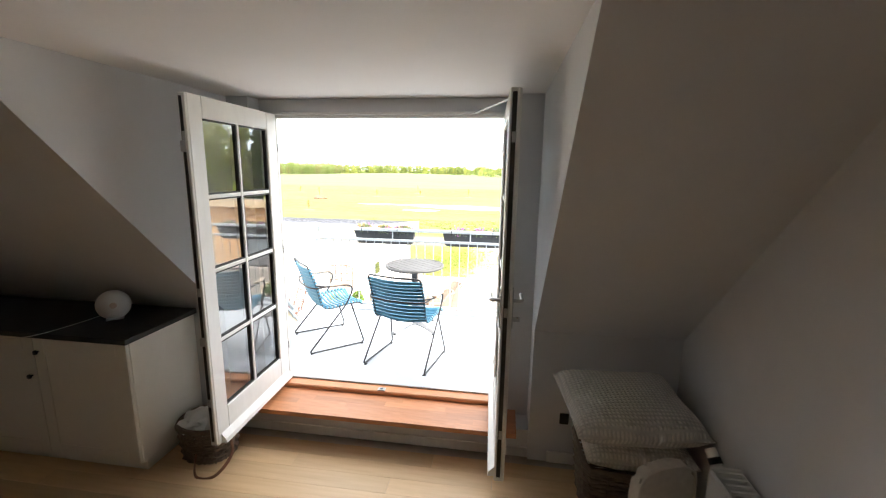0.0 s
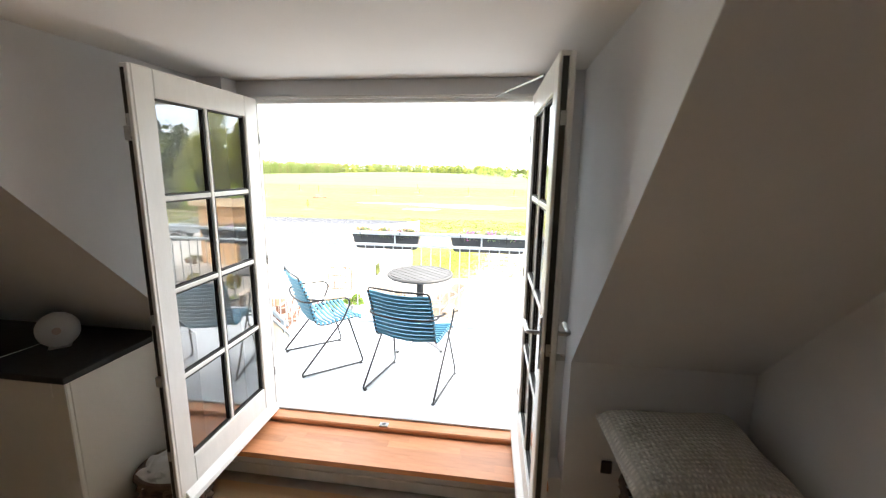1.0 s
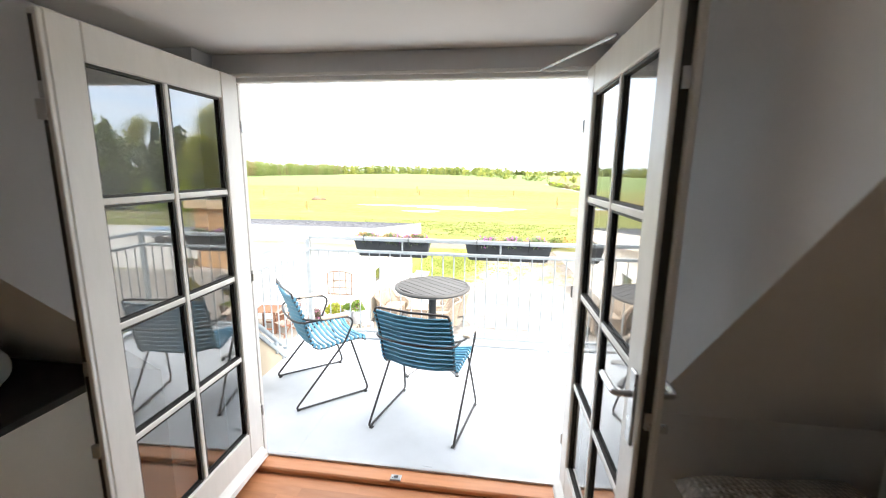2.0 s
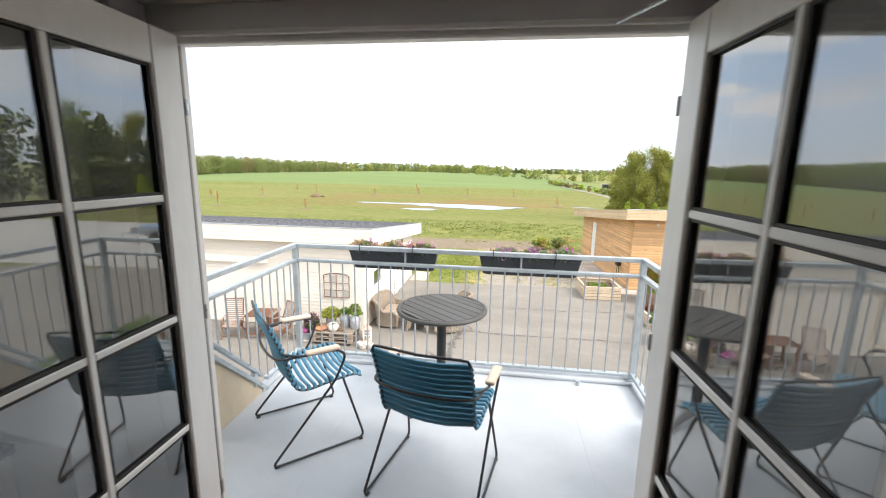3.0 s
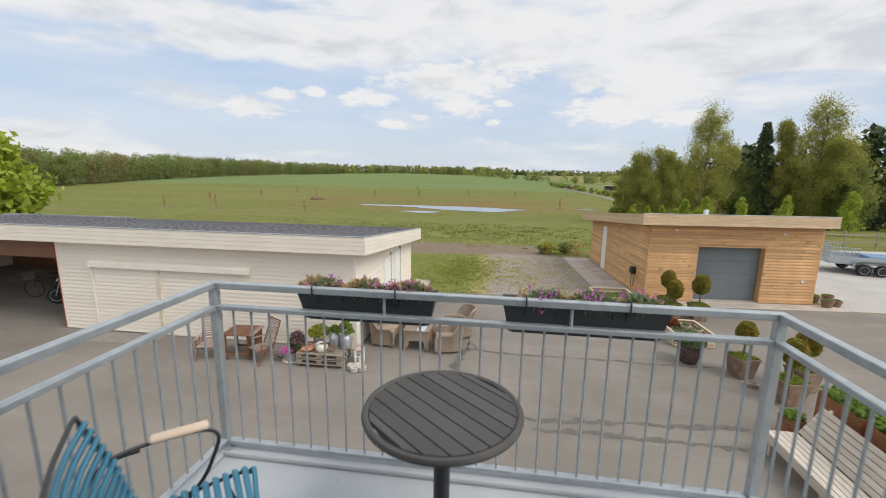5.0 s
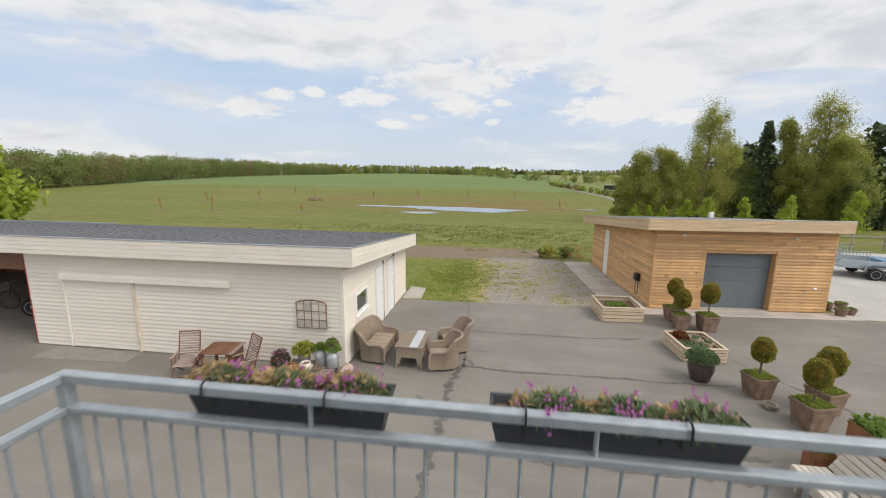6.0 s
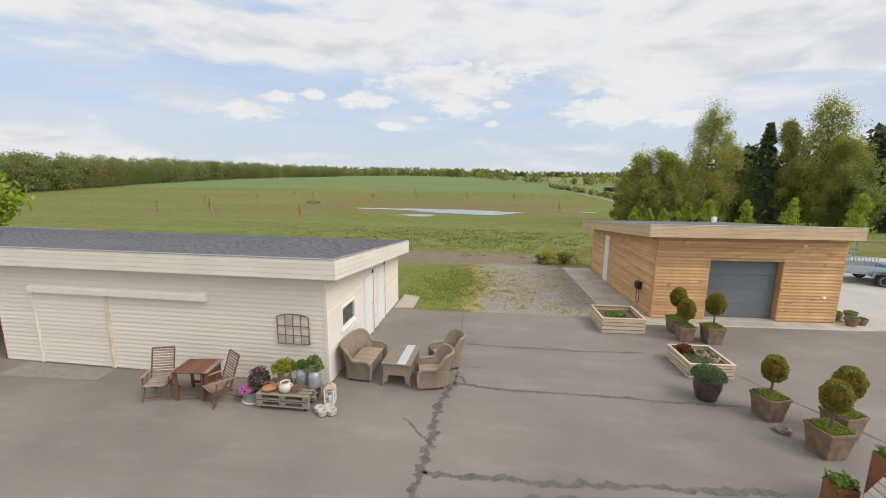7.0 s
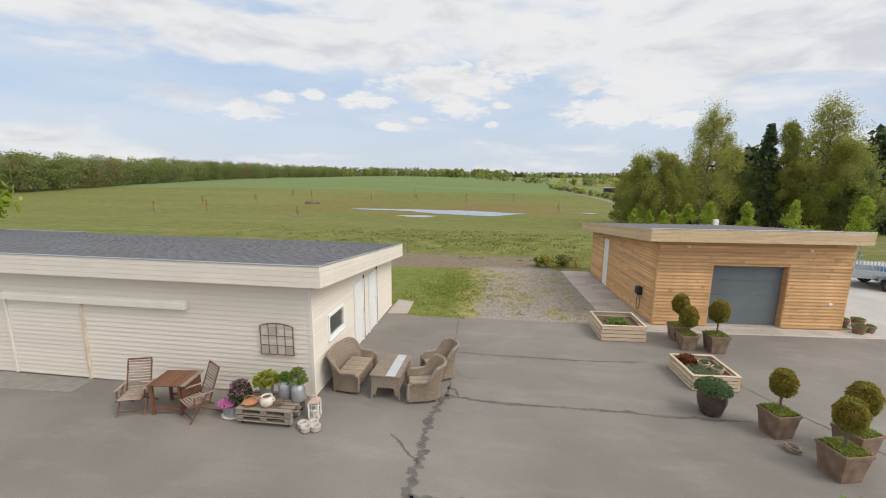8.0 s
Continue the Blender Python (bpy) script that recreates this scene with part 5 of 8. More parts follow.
def timber_garage():
    W, D = 6.35, 7.55
    g = thing("timber_garage", WG, "larch-clad flat-roofed garage with a grey door", "garage")
    rng = np.random.default_rng(4)
    pitch = 0.118
    m = board_unit("board", pitch, 0.02, M_LARCH, 0.021)
    hb = lambda v: 3.08 - 0.092 * (v + 0.45)
    DX0, DX1, DH = 1.85, 4.36, 2.23
    bm = bmesh.new()
    box(bm, 0.02, DX0, 0.02, 0.18, 0, 3.0); box(bm, DX1, W - 0.02, 0.02, 0.18, 0, 3.0); box(bm, DX0, DX1, 0.02, 0.18, DH, 3.0)
    front = part("wall", bm, M_LARCH, g)
    clad(front, m, pitch, 0.03, W - 0.03, 0.05, 3.02, [(DX0, DX1, 0, DH)], rng, (1.6, 4.2), lambda x, z, L: ((x, 0.02, z), (0, 0, 0)))
    side = part("wall", prism(bmesh.new(), [(0.18, 0), (D, 0), (D, hb(D)), (0.18, hb(0.18))], 0.02, 0.16), M_LARCH, g)
    z = 0.05
    while z < 3.0:
        far = min(D, (3.06 - z) / 0.092 - 0.45)
        clad(side, m, pitch, 0.02, max(0.3, far), z, z + pitch, [(4.98, 5.62, 0, 2.26)], rng, (1.6, 4.2), lambda x, zz, L: ((0.02, x + L, zz), (0, 0, -math.pi / 2)))
        z += pitch
    part("wall", B(W - 0.16, W - 0.02, 0.18, D, 0, 2.3), M_LARCH, g)
    part("wall", B(0.16, W - 0.16, D - 0.14, D, 0, 2.25), M_LARCH, g)
    part("corner_board", B(-0.018, 0.035, -0.012, 0.045, 0.03, 3.02, bev=0.003), M_LARCH, g)
    part("corner_board", B(W - 0.03, W + 0.018, -0.012, 0.045, 0.03, 3.02, bev=0.003), M_LARCH, g)
    part("plinth", B(0.03, W - 0.03, 0.03, D - 0.05, -0.06, 0.05), M_CONCRETE, g)
    # door set back in its opening
    part("reveal", B(DX1 - 0.03, DX1, 0.0, 0.30, 0.02, DH, bev=0.003), M_LARCH, g)
    part("reveal", B(DX0, DX0 + 0.03, 0.0, 0.30, 0.02, DH, bev=0.003), M_LARCH, g)
    part("reveal", B(DX0 + 0.03, DX1 - 0.03, 0.0, 0.30, DH - 0.03, DH, bev=0.003), M_LARCH, g)
    d = part("garage_door", B(DX0 + 0.03, DX1 - 0.03, 0.26, 0.30, 0.03, DH - 0.03), M_GREYDOOR, g, "grey sectional garage door")
    for k in range(4):
        z0 = 0.04 + k * 0.535
        part("section", B(DX0 + 0.04, DX1 - 0.04, 0.235, 0.26, z0, z0 + 0.527, bev=0.006), M_GREYDOOR, d)
    part("door_sill", B(DX0, DX1, -0.05, 0.26, -0.02, 0.03, bev=0.006), M_CONCRETE, g, "pale concrete sill")
    sd = part("side_door", B(-0.012, 0.019, 5.0, 5.6, 0.05, 2.24, bev=0.004), M_PVC, g, "narrow white side door")
    part("handle", tube(bmesh.new(), [(0.04, 5.1, 1.05), (-0.03, 5.1, 1.05), (-0.03, 5.22, 1.05)], 0.01), M_STEEL, sd)
    # roof edge
    ov = 0.45
    x0, x1 = -0.48, W + 0.10
    dz = -0.092 * (D + 2 * ov)
    for k in range(3):
        a, b = 3.06 + k * 0.138, 3.06 + k * 0.138 + 0.134
        part("fascia_board", B(x0, x1, -ov - 0.025, -ov, a, b, bev=0.003), M_FASCIAWOOD, g)
        for xs in (x0 - 0.027, x1 + 0.002):
            part("fascia_board", prism(bmesh.new(), [(-ov - 0.025, a), (D + ov, a + dz), (D + ov, b + dz), (-ov - 0.025, b)], xs, xs + 0.025), M_FASCIAWOOD, g)
    part("soffit", prism(bmesh.new(), [(-ov, 3.065), (D + ov, 3.065 + dz), (D + ov, 3.085 + dz), (-ov, 3.085)], x0, x1), M_FASCIAWOOD, g)
    part("roof", prism(bmesh.new(), [(-ov, 3.43), (D + ov, 3.43 + dz), (D + ov, 3.455 + dz), (-ov, 3.455)], x0, x1), M_SHINGLE, g, "grey felt roof")
    part("drip_edge", B(x0 - 0.03, x1 + 0.03, -ov - 0.035, -ov + 0.04, 3.475, 3.492, bev=0.003), M_ZINC, g)
    part("roof_vent", B(5.85, 6.05, D - 0.3, D - 0.12, 2.6, 3.02, bev=0.01), M_PVC, g, "white roof vent")
    for u, v, z in ((0.95, -0.1, 2.86), (4.9, -0.1, 2.80)):
        lamp = part("soffit_lamp", lathe(bmesh.new(), [(0.0, z - 0.06), (0.05, z - 0.05), (0.06, z), (0.045, z + 0.02)], 14, m=Matrix.Translation((u, v + 0.03, 0))), M_PVC, g, smooth=True)
    part("wall_tap", B(5.78, 5.90, -0.05, 0.0, 0.90, 0.98, bev=0.01), M_PVC, g, "white outdoor socket")
    part("wall_tap", B(0.72, 0.80, -0.05, 0.0, 0.76, 0.82, bev=0.01), M_PVC, g, "white outdoor socket")
    # hose reel
    reel = part("hose_reel", B(-0.20, 0.0, 0.92, 1.22, 0.82, 1.12, bev=0.05, seg=3), M_BLACKPLASTIC, g, "dark wall-mounted hose reel")
    part("hose", tube(bmesh.new(), smooth_path([(-0.12, 0.95, 0.84), (-0.12, 0.86, 0.55), (-0.12, 0.95, 0.28), (-0.12, 1.1, 0.32), (-0.12, 1.12, 0.6), (-0.12, 1.08, 0.82)], 5), 0.014, 6), mat("hose_green", (0.05, 0.09, 0.05), rough=0.5), reel, "hanging green hose")
    return g


timber_garage()

# flagstones along the timber garage
flag_mesh = to_mesh("flagstone", B(0.006, 0.794, 0.006, 0.494, -0.05, 0.03, bev=0.008), M_CONCRETE)
path_ob = tagged(new("flag_path"), "row of grey concrete flags along the timber garage", "path", kind="structure")
path_ob.matrix_world = WG
for j in range(17):
    for i in range(2):
        piece("flagstone", flag_mesh, path_ob, (-1.43 + 0.715 * i, -0.55 + 0.5 * j, 0), (0.895, 1, 1))
for i in range(14):
    piece("flagstone", flag_mesh, path_ob, (-0.10 + 0.52 * i, -0.60, 0.004), (0.66, 0.86, 1))


bm = B(-0.05, 7.2, -0.70, 0.06, -0.06, 0.018)
ob = structure("flag_bed", bm, M_CONCRETE, "concrete bed under the flags before the garage", "pavement")
ob.matrix_world = WG
bm = B(-1.46, -0.052, -0.70, 8.0, -0.06, 0.019)
ob = structure("flag_bed_side", bm, M_CONCRETE, "concrete bed under the flags beside the garage", "pavement")
ob.matrix_world = WG


# ---- seams in the asphalt ----
def seam(pts, width, seed, name="tar_seam"):
    """A ragged band of tar, its width and edges drifting along the line."""
    rng = np.random.default_rng(seed)
    pts = smooth_path([(x, y, 0) for x, y in pts], 40)
    n = len(pts)

    def drift(reach):
        k = np.ones(reach) / reach
        w = np.convolve(rng.normal(size=n + 2 * reach), k, "same")[reach:-reach]
        return w / (np.abs(w).max() + 1e-6)
    wob, wa, wb = drift(9) * 0.5, drift(7) * 0.6 + drift(3) * 0.35, drift(7) * 0.6 + drift(3) * 0.35
    bm = bmesh.new()
    L, R = [], []
    for i, p in enumerate(pts):
        a, b = pts[max(0, i - 1)], pts[min(n - 1, i + 1)]
        d = (b - a).normalized()
        nrm = Vector((-d.y, d.x, 0))
        end = min(1.0, 0.15 + min(i, n - 1 - i) / 12)
        q1, q2 = wob[i] + max(0.12, 0.55 + wa[i]) * end, -wob[i] + max(0.12, 0.55 + wb[i]) * end
        L.append(bm.verts.new((p.x + nrm.x * q1 * width, p.y + nrm.y * q1 * width, G + 0.0165)))
        R.append(bm.verts.new((p.x - nrm.x * q2 * width, p.y - nrm.y * q2 * width, G + 0.0165)))
    for i in range(n - 1):
        bm.faces.new((L[i], R[i], R[i + 1], L[i + 1]))
    return structure(name, bm, M_TAR, "dark tar seam in the asphalt", "asphalt seam")


seam([(-0.88, 16.4), (-0.84, 15.2), (-0.78, 14.0), (-0.68, 12.6), (-0.64, 11.4), (-0.66, 10.9)], 0.05, 1, "tar_seam_1")
seam([(-0.62, 11.05), (-0.80, 10.4), (-0.88, 9.9), (-0.90, 9.3), (-0.82, 8.75), (-0.90, 8.3), (-0.86, 7.7), (-0.92, 6.6), (-0.98, 4.6), (-1.0, 2.6)], 0.15, 2, "tar_seam_2")
seam([(-0.70, 13.42), (0.4, 13.40), (1.8, 13.40), (3.1, 13.42), (4.7, 13.62)], 0.05, 3, "tar_seam_3")
seam([(-0.66, 10.98), (0.1, 10.86), (0.9, 10.82), (2.1, 10.85), (3.3, 10.88), (4.5, 10.84), (6.0, 10.9)], 0.075, 4, "tar_seam_4")
seam([(-0.86, 7.75), (0.3, 7.78), (1.4, 7.84), (2.6, 7.92), (4.2, 8.06), (5.2, 8.1)], 0.115, 5, "tar_seam_5")
seam([(0.9, 7.44), (2.2, 7.48), (3.9, 7.48), (4.8, 7.44)], 0.10, 6, "tar_seam_6")
seam([(-1.56, 9.34), (-1.36, 9.12), (-1.14, 8.84), (-0.84, 8.56)], 0.05, 7, "tar_seam_7")
seam([(6.6, 12.6), (7.3, 11.2), (8.2, 9.6)], 0.04, 8, "tar_seam_8")
seam([(-0.66, 11.35), (-0.45, 11.25), (-0.35, 11.0)], 0.06, 10, "tar_seam_9")
bm = bmesh.new()
bm.faces.new([bm.verts.new((-0.12 + 0.42 * math.cos(a) * (1 + 0.12 * math.sin(3 * a)), 12.25 + 0.40 * math.sin(a) * (1 + 0.15 * math.cos(2 * a)), G + 0.0185)) for a in [2 * math.pi * k / 40 for k in range(40)]])
structure("damp_patch", bm, M_DAMP, "dark damp patch on the asphalt", "stain")


# ---- seating by the cream garage ----
def slat_chair(m, label, tilt):
    """Folding recliner of teak; faces -y."""
    c = thing("garden_recliner", m, label, "chair", "teak garden seats")
    a = radians(tilt)
    for s in (-1, 1):
        x = s * 0.26
        part("back_rail", tube(bmesh.new(), [(x, 0.10, 0.36), (x, 0.10 + 0.80 * math.sin(a), 0.36 + 0.80 * math.cos(a))], 0.018, 4), M_TEAK, c)
        part("seat_rail", B(x - 0.016, x + 0.016, -0.36, 0.14, 0.37, 0.41, bev=0.004), M_TEAK, c)
        part("leg", tube(bmesh.new(), [(x + s * 0.035, -0.36, 0.0), (x + s * 0.035, 0.06, 0.60)], 0.019, 4), M_TEAK, c)
        part("leg", tube(bmesh.new(), [(x + s * 0.015, 0.36, 0.0), (x + s * 0.015, -0.22, 0.40)], 0.019, 4), M_TEAK, c)
        part("armrest", B(x + s * 0.035 - 0.03, x + s * 0.035 + 0.03, -0.30, 0.24, 0.60, 0.625, bev=0.008), M_GREYTEAK, c)
        part("arm_post", tube(bmesh.new(), [(x + s * 0.035, -0.24, 0.41), (x + s * 0.035, -0.22, 0.60)], 0.016, 4), M_TEAK, c)
    st = to_mesh("slat", B(-0.245, 0.245, -0.022, 0.022, -0.008, 0.008, bev=0.003), M_GREYTEAK)
    for k in range(8):
        piece("slat", st, c, (0, -0.34 + k * 0.058, 0.415))
    for k in range(11):
        d = 0.08 + k * 0.066
        piece("slat", st, c, (0, 0.10 + d * math.sin(a), 0.36 + d * math.cos(a)), (1, 1, 1), (math.pi / 2 - a, 0, 0))
    part("cross_bar", tube(bmesh.new(), [(-0.28, -0.30, 0.09), (0.28, -0.30, 0.09)], 0.016, 4), M_TEAK, c)
    part("head_rail", tube(bmesh.new(), [(-0.26, 0.10 + 0.80 * math.sin(a), 0.36 + 0.80 * math.cos(a)), (0.26, 0.10 + 0.80 * math.sin(a), 0.36 + 0.80 * math.cos(a))], 0.022, 4), M_TEAK, c)
    return c


slat_chair(pose(-7.34, 9.37, G + 0.014, 0, 0, 18) @ Matrix.Scale(0.92, 4), "weathered teak recliner beside the folding table", 17)
slat_chair(pose(-5.82, 9.40, G + 0.014, 0, 0, -32) @ Matrix.Scale(0.92, 4), "weathered teak recliner turned towards the folding table", 20)


def fold_table(m):
    t = thing("folding_table", m, "red-brown teak folding table with one flap down", "table")
    for k in range(6):
        part("top_slat", B(-0.42 + k * 0.118, -0.42 + k * 0.118 + 0.112, -0.36, 0.36, 0.68, 0.705, bev=0.004), M_TEAK, t)
    for k in range(4):
        part("flap_slat", B(0.295 + 0.004 * k, 0.315 + 0.004 * k, -0.35, 0.35, 0.12 + k * 0.14, 0.25 + k * 0.14, bev=0.004), M_TEAK, t)
    part("end_slat", B(0.29, 0.40, -0.36, 0.36, 0.68, 0.705, bev=0.004), M_GREYTEAK, t, "silvered slat")
    for x, y in ((-0.36, -0.30), (-0.36, 0.30), (0.24, -0.30), (0.24, 0.30)):
        part("leg", B(x - 0.03, x + 0.03, y - 0.03, y + 0.03, 0, 0.68, bev=0.005), M_TEAK, t)
    part("stretcher", B(-0.33, 0.21, -0.32, -0.28, 0.12, 0.17), M_TEAK, t)
    part("stretcher", B(-0.33, 0.21, 0.28, 0.32, 0.12, 0.17), M_TEAK, t)
    return t


fold_table(pose(-6.48, 9.55, G + 0.014, 0, 0, 8))


def wicker_seat(m, w, label, cat, name):
    """A rolled-arm cane seat; faces -y, w is its inner width."""
    c = thing(name, m, label, cat, "wicker lounge set")
    h = w / 2
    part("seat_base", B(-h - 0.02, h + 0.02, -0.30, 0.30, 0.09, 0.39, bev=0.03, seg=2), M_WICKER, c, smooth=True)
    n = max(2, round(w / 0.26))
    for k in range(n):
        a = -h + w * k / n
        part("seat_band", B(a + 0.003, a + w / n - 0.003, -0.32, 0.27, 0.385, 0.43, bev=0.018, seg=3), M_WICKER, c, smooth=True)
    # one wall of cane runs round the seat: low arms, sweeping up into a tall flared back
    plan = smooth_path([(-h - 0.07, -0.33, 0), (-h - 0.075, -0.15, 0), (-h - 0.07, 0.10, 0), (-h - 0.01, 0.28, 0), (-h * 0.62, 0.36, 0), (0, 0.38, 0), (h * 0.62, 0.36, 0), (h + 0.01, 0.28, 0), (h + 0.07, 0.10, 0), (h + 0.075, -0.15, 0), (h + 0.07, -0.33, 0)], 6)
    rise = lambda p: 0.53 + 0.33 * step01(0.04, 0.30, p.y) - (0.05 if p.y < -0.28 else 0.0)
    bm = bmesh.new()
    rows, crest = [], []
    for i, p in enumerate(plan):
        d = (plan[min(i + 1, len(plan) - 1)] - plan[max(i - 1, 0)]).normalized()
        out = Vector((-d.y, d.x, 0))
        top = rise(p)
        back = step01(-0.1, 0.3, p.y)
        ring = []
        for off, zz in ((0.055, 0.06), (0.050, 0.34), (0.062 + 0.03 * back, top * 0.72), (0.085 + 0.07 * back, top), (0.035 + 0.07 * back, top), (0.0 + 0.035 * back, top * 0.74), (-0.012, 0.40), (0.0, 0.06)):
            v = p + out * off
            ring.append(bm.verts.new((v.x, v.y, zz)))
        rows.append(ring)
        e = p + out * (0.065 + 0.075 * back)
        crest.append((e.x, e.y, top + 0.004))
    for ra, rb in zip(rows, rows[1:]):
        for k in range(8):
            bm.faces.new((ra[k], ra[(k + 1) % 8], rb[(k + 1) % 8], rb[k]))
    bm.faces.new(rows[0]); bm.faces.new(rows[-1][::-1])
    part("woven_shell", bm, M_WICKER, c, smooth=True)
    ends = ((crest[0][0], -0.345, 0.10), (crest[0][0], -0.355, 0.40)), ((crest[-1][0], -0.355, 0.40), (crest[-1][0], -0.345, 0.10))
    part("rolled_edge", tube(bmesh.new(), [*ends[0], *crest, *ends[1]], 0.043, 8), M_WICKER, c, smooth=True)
    for s in (-1, 1):
        for y in (-0.29, 0.28):
            part("leg", tube(bmesh.new(), [(s * (h + 0.06), y, 0.0), (s * (h + 0.06), y, 0.10)], 0.022, 8), M_WICKER, c)
    return c


wicker_seat(pose(-3.03, 11.30, G + 0.014, 0, 0, 88), 1.02, "brown wicker two-seat sofa against the garage wall", "sofa", "wicker_sofa")
wicker_seat(pose(-1.20, 10.84, G + 0.014, 0, 0, -76), 0.41, "brown wicker armchair facing the low table", "armchair", "wicker_armchair")
wicker_seat(pose(-1.0, 11.88, G + 0.014, 0, 0, -66), 0.41, "brown wicker armchair with a rolled back", "armchair", "wicker_armchair")


def wicker_table(m):
    t = thing("coffee_table", m, "brown wicker coffee table with a pale runner", "table")
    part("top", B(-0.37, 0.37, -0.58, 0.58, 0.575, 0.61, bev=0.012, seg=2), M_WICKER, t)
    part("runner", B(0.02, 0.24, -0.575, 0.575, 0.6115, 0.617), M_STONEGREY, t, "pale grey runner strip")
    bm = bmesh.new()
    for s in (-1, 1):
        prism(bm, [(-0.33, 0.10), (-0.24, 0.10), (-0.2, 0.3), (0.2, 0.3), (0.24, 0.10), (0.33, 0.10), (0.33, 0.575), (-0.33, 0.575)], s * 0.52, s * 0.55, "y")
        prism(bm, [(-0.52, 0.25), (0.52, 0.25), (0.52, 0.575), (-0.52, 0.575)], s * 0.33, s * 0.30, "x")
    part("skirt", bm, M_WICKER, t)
    for x in (-0.32, 0.32):
        for y in (-0.53, 0.53):
            part("leg", tube(bmesh.new(), [(x * 1.05, y * 1.03, 0), (x, y, 0.25)], 0.026, 8), M_WICKER, t)
    return t


wicker_table(pose(-2.02, 11.1, G + 0.014, 0, 0, -1))


# ---- pallet and pots ----
def pallet(m):
    p = thing("pallet_table", m, "raw wooden pallet stack on castors holding pots", "pallet")
    top = to_mesh("deck_board", B(-0.60, 0.60, -0.05, 0.05, 0, 0.022, bev=0.003), M_PALLET)
    blk = to_mesh("block", B(-0.07, 0.07, -0.05, 0.05, 0, 0.085, bev=0.004), M_PALLET)
    for lv in (0, 1):
        z = 0.08 + lv * 0.155
        for y in (-0.33, -0.2, -0.07, 0.07, 0.2, 0.33):
            if lv or abs(y) in (0.33, 0.07):
                piece("deck_board", top, p, (0, y, z + 0.11))
        for y in (-0.33, 0, 0.33):
            piece("bottom_board", top, p, (0, y, z))
            for x in (-0.53, 0, 0.53):
                piece("block", blk, p, (x, y, z + 0.023))
    for x in (-0.5, 0.5):
        for y in (-0.3, 0.3):
            part("castor", lathe(bmesh.new(), [(0.0, -0.016), (0.038, -0.014), (0.038, 0.014), (0, 0.016)], 14, m=Matrix.Translation((x, y, 0.038)) @ Matrix.Rotation(math.pi / 2, 4, "X")), M_BLACKPLASTIC, p)
            part("castor_fork", B(x - 0.02, x + 0.02, y - 0.025, y + 0.025, 0.05, 0.08), M_STEEL, p)
    return p


PT = G + 0.014 + 0.368
pallet(pose(-4.24, 9.54, G + 0.014, 0, 0, 1))


def pot(name, m, profile, material, label, cat, square=0.0, seg=24, soil=None, group=""):
    d = thing(name, m, label, cat, group)
    part("pot", lathe(bmesh.new(), profile, seg, square), material, d, smooth=True)
    if soil:
        part("soil", lathe(bmesh.new(), [(soil[0], soil[1] - 0.02), (soil[0] * 0.98, soil[1])], seg, square), M_SOIL, d)
    return d


def dome(rng, n, r, c, h):
    d = rng.normal(size=(n, 3)); d /= np.linalg.norm(d, axis=1)[:, None]
    d[:, 2] = np.abs(d[:, 2]) * h
    return np.asarray(c) + d * r * rng.uniform(0.3, 1, (n, 1)) ** 0.5


rng = np.random.default_rng(77)
for k, (x, y) in enumerate(((-4.02, 9.72), (-3.70, 9.66))):
    can = pot("milk_can", pose(x, y, PT), [(0.13, 0), (0.145, 0.02), (0.145, 0.26), (0.125, 0.32), (0.085, 0.37), (0.085, 0.41), (0.105, 0.43), (0.10, 0.43), (0.07, 0.40)], M_CANMETAL, "old grey metal milk can planted with green leaves", "milk can", group="milk cans")
    for s in (-1, 1):
        part("handle", tube(bmesh.new(), corner_path([(s * 0.13, 0, 0.31), (s * 0.18, 0, 0.31), (s * 0.18, 0, 0.24), (s * 0.145, 0, 0.24)], 0.02), 0.01, 6), M_CANMETAL, can)
    foliage("plant", dome(rng, 420, 0.21 if k else 0.15, (0, 0, 0.42), 1.5 if k else 1.0), 0.055, L_GREEN, can, k, "green leafy plant")
    if k:
        foliage("blossom", dome(rng, 60, 0.20, (0, 0, 0.46), 1.5), 0.035, L_PINK, can, 5, "small pink blossoms")
w = pot("round_pot", pose(-4.22, 9.32, PT), [(0.07, 0), (0.13, 0.06), (0.145, 0.14), (0.11, 0.21), (0.095, 0.225), (0.11, 0.24), (0.095, 0.24), (0.08, 0.2)], M_WHITECLAY, "cream glazed round pot with two small handles", "pot", soil=(0.085, 0.21))
for s in (-1, 1):
    part("handle", tube(bmesh.new(), corner_path([(s * 0.12, 0, 0.20), (s * 0.17, 0, 0.20), (s * 0.165, 0, 0.13), (s * 0.14, 0, 0.13)], 0.02), 0.012, 6), M_WHITECLAY, w)
tc_ = pot("terracotta_bowl", pose(-4.60, 9.34, PT), [(0.10, 0), (0.15, 0.03), (0.165, 0.07), (0.15, 0.075), (0.02, 0.10)], M_TERRA, "orange terracotta lidded bowl", "bowl")
part("handle", tube(bmesh.new(), smooth_path([(-0.15, 0, 0.06), (-0.13, 0.02, 0.14), (0, 0.03, 0.18), (0.13, 0.02, 0.14), (0.15, 0, 0.06)], 5), 0.009, 6), M_TERRA, tc_)
yv = pot("glass_planter", pose(-4.46, 9.74, PT), [(0.11, 0), (0.14, 0.02), (0.16, 0.26), (0.15, 0.26), (0.13, 0.2)], M_ZINC, "grey tub with yellow-green plant", "pot", soil=(0.13, 0.22))
foliage("plant", dome(rng, 380, 0.27, (0, 0, 0.30), 0.95), 0.075, L_YELLOW, yv, 4, "yellow-green leaves")
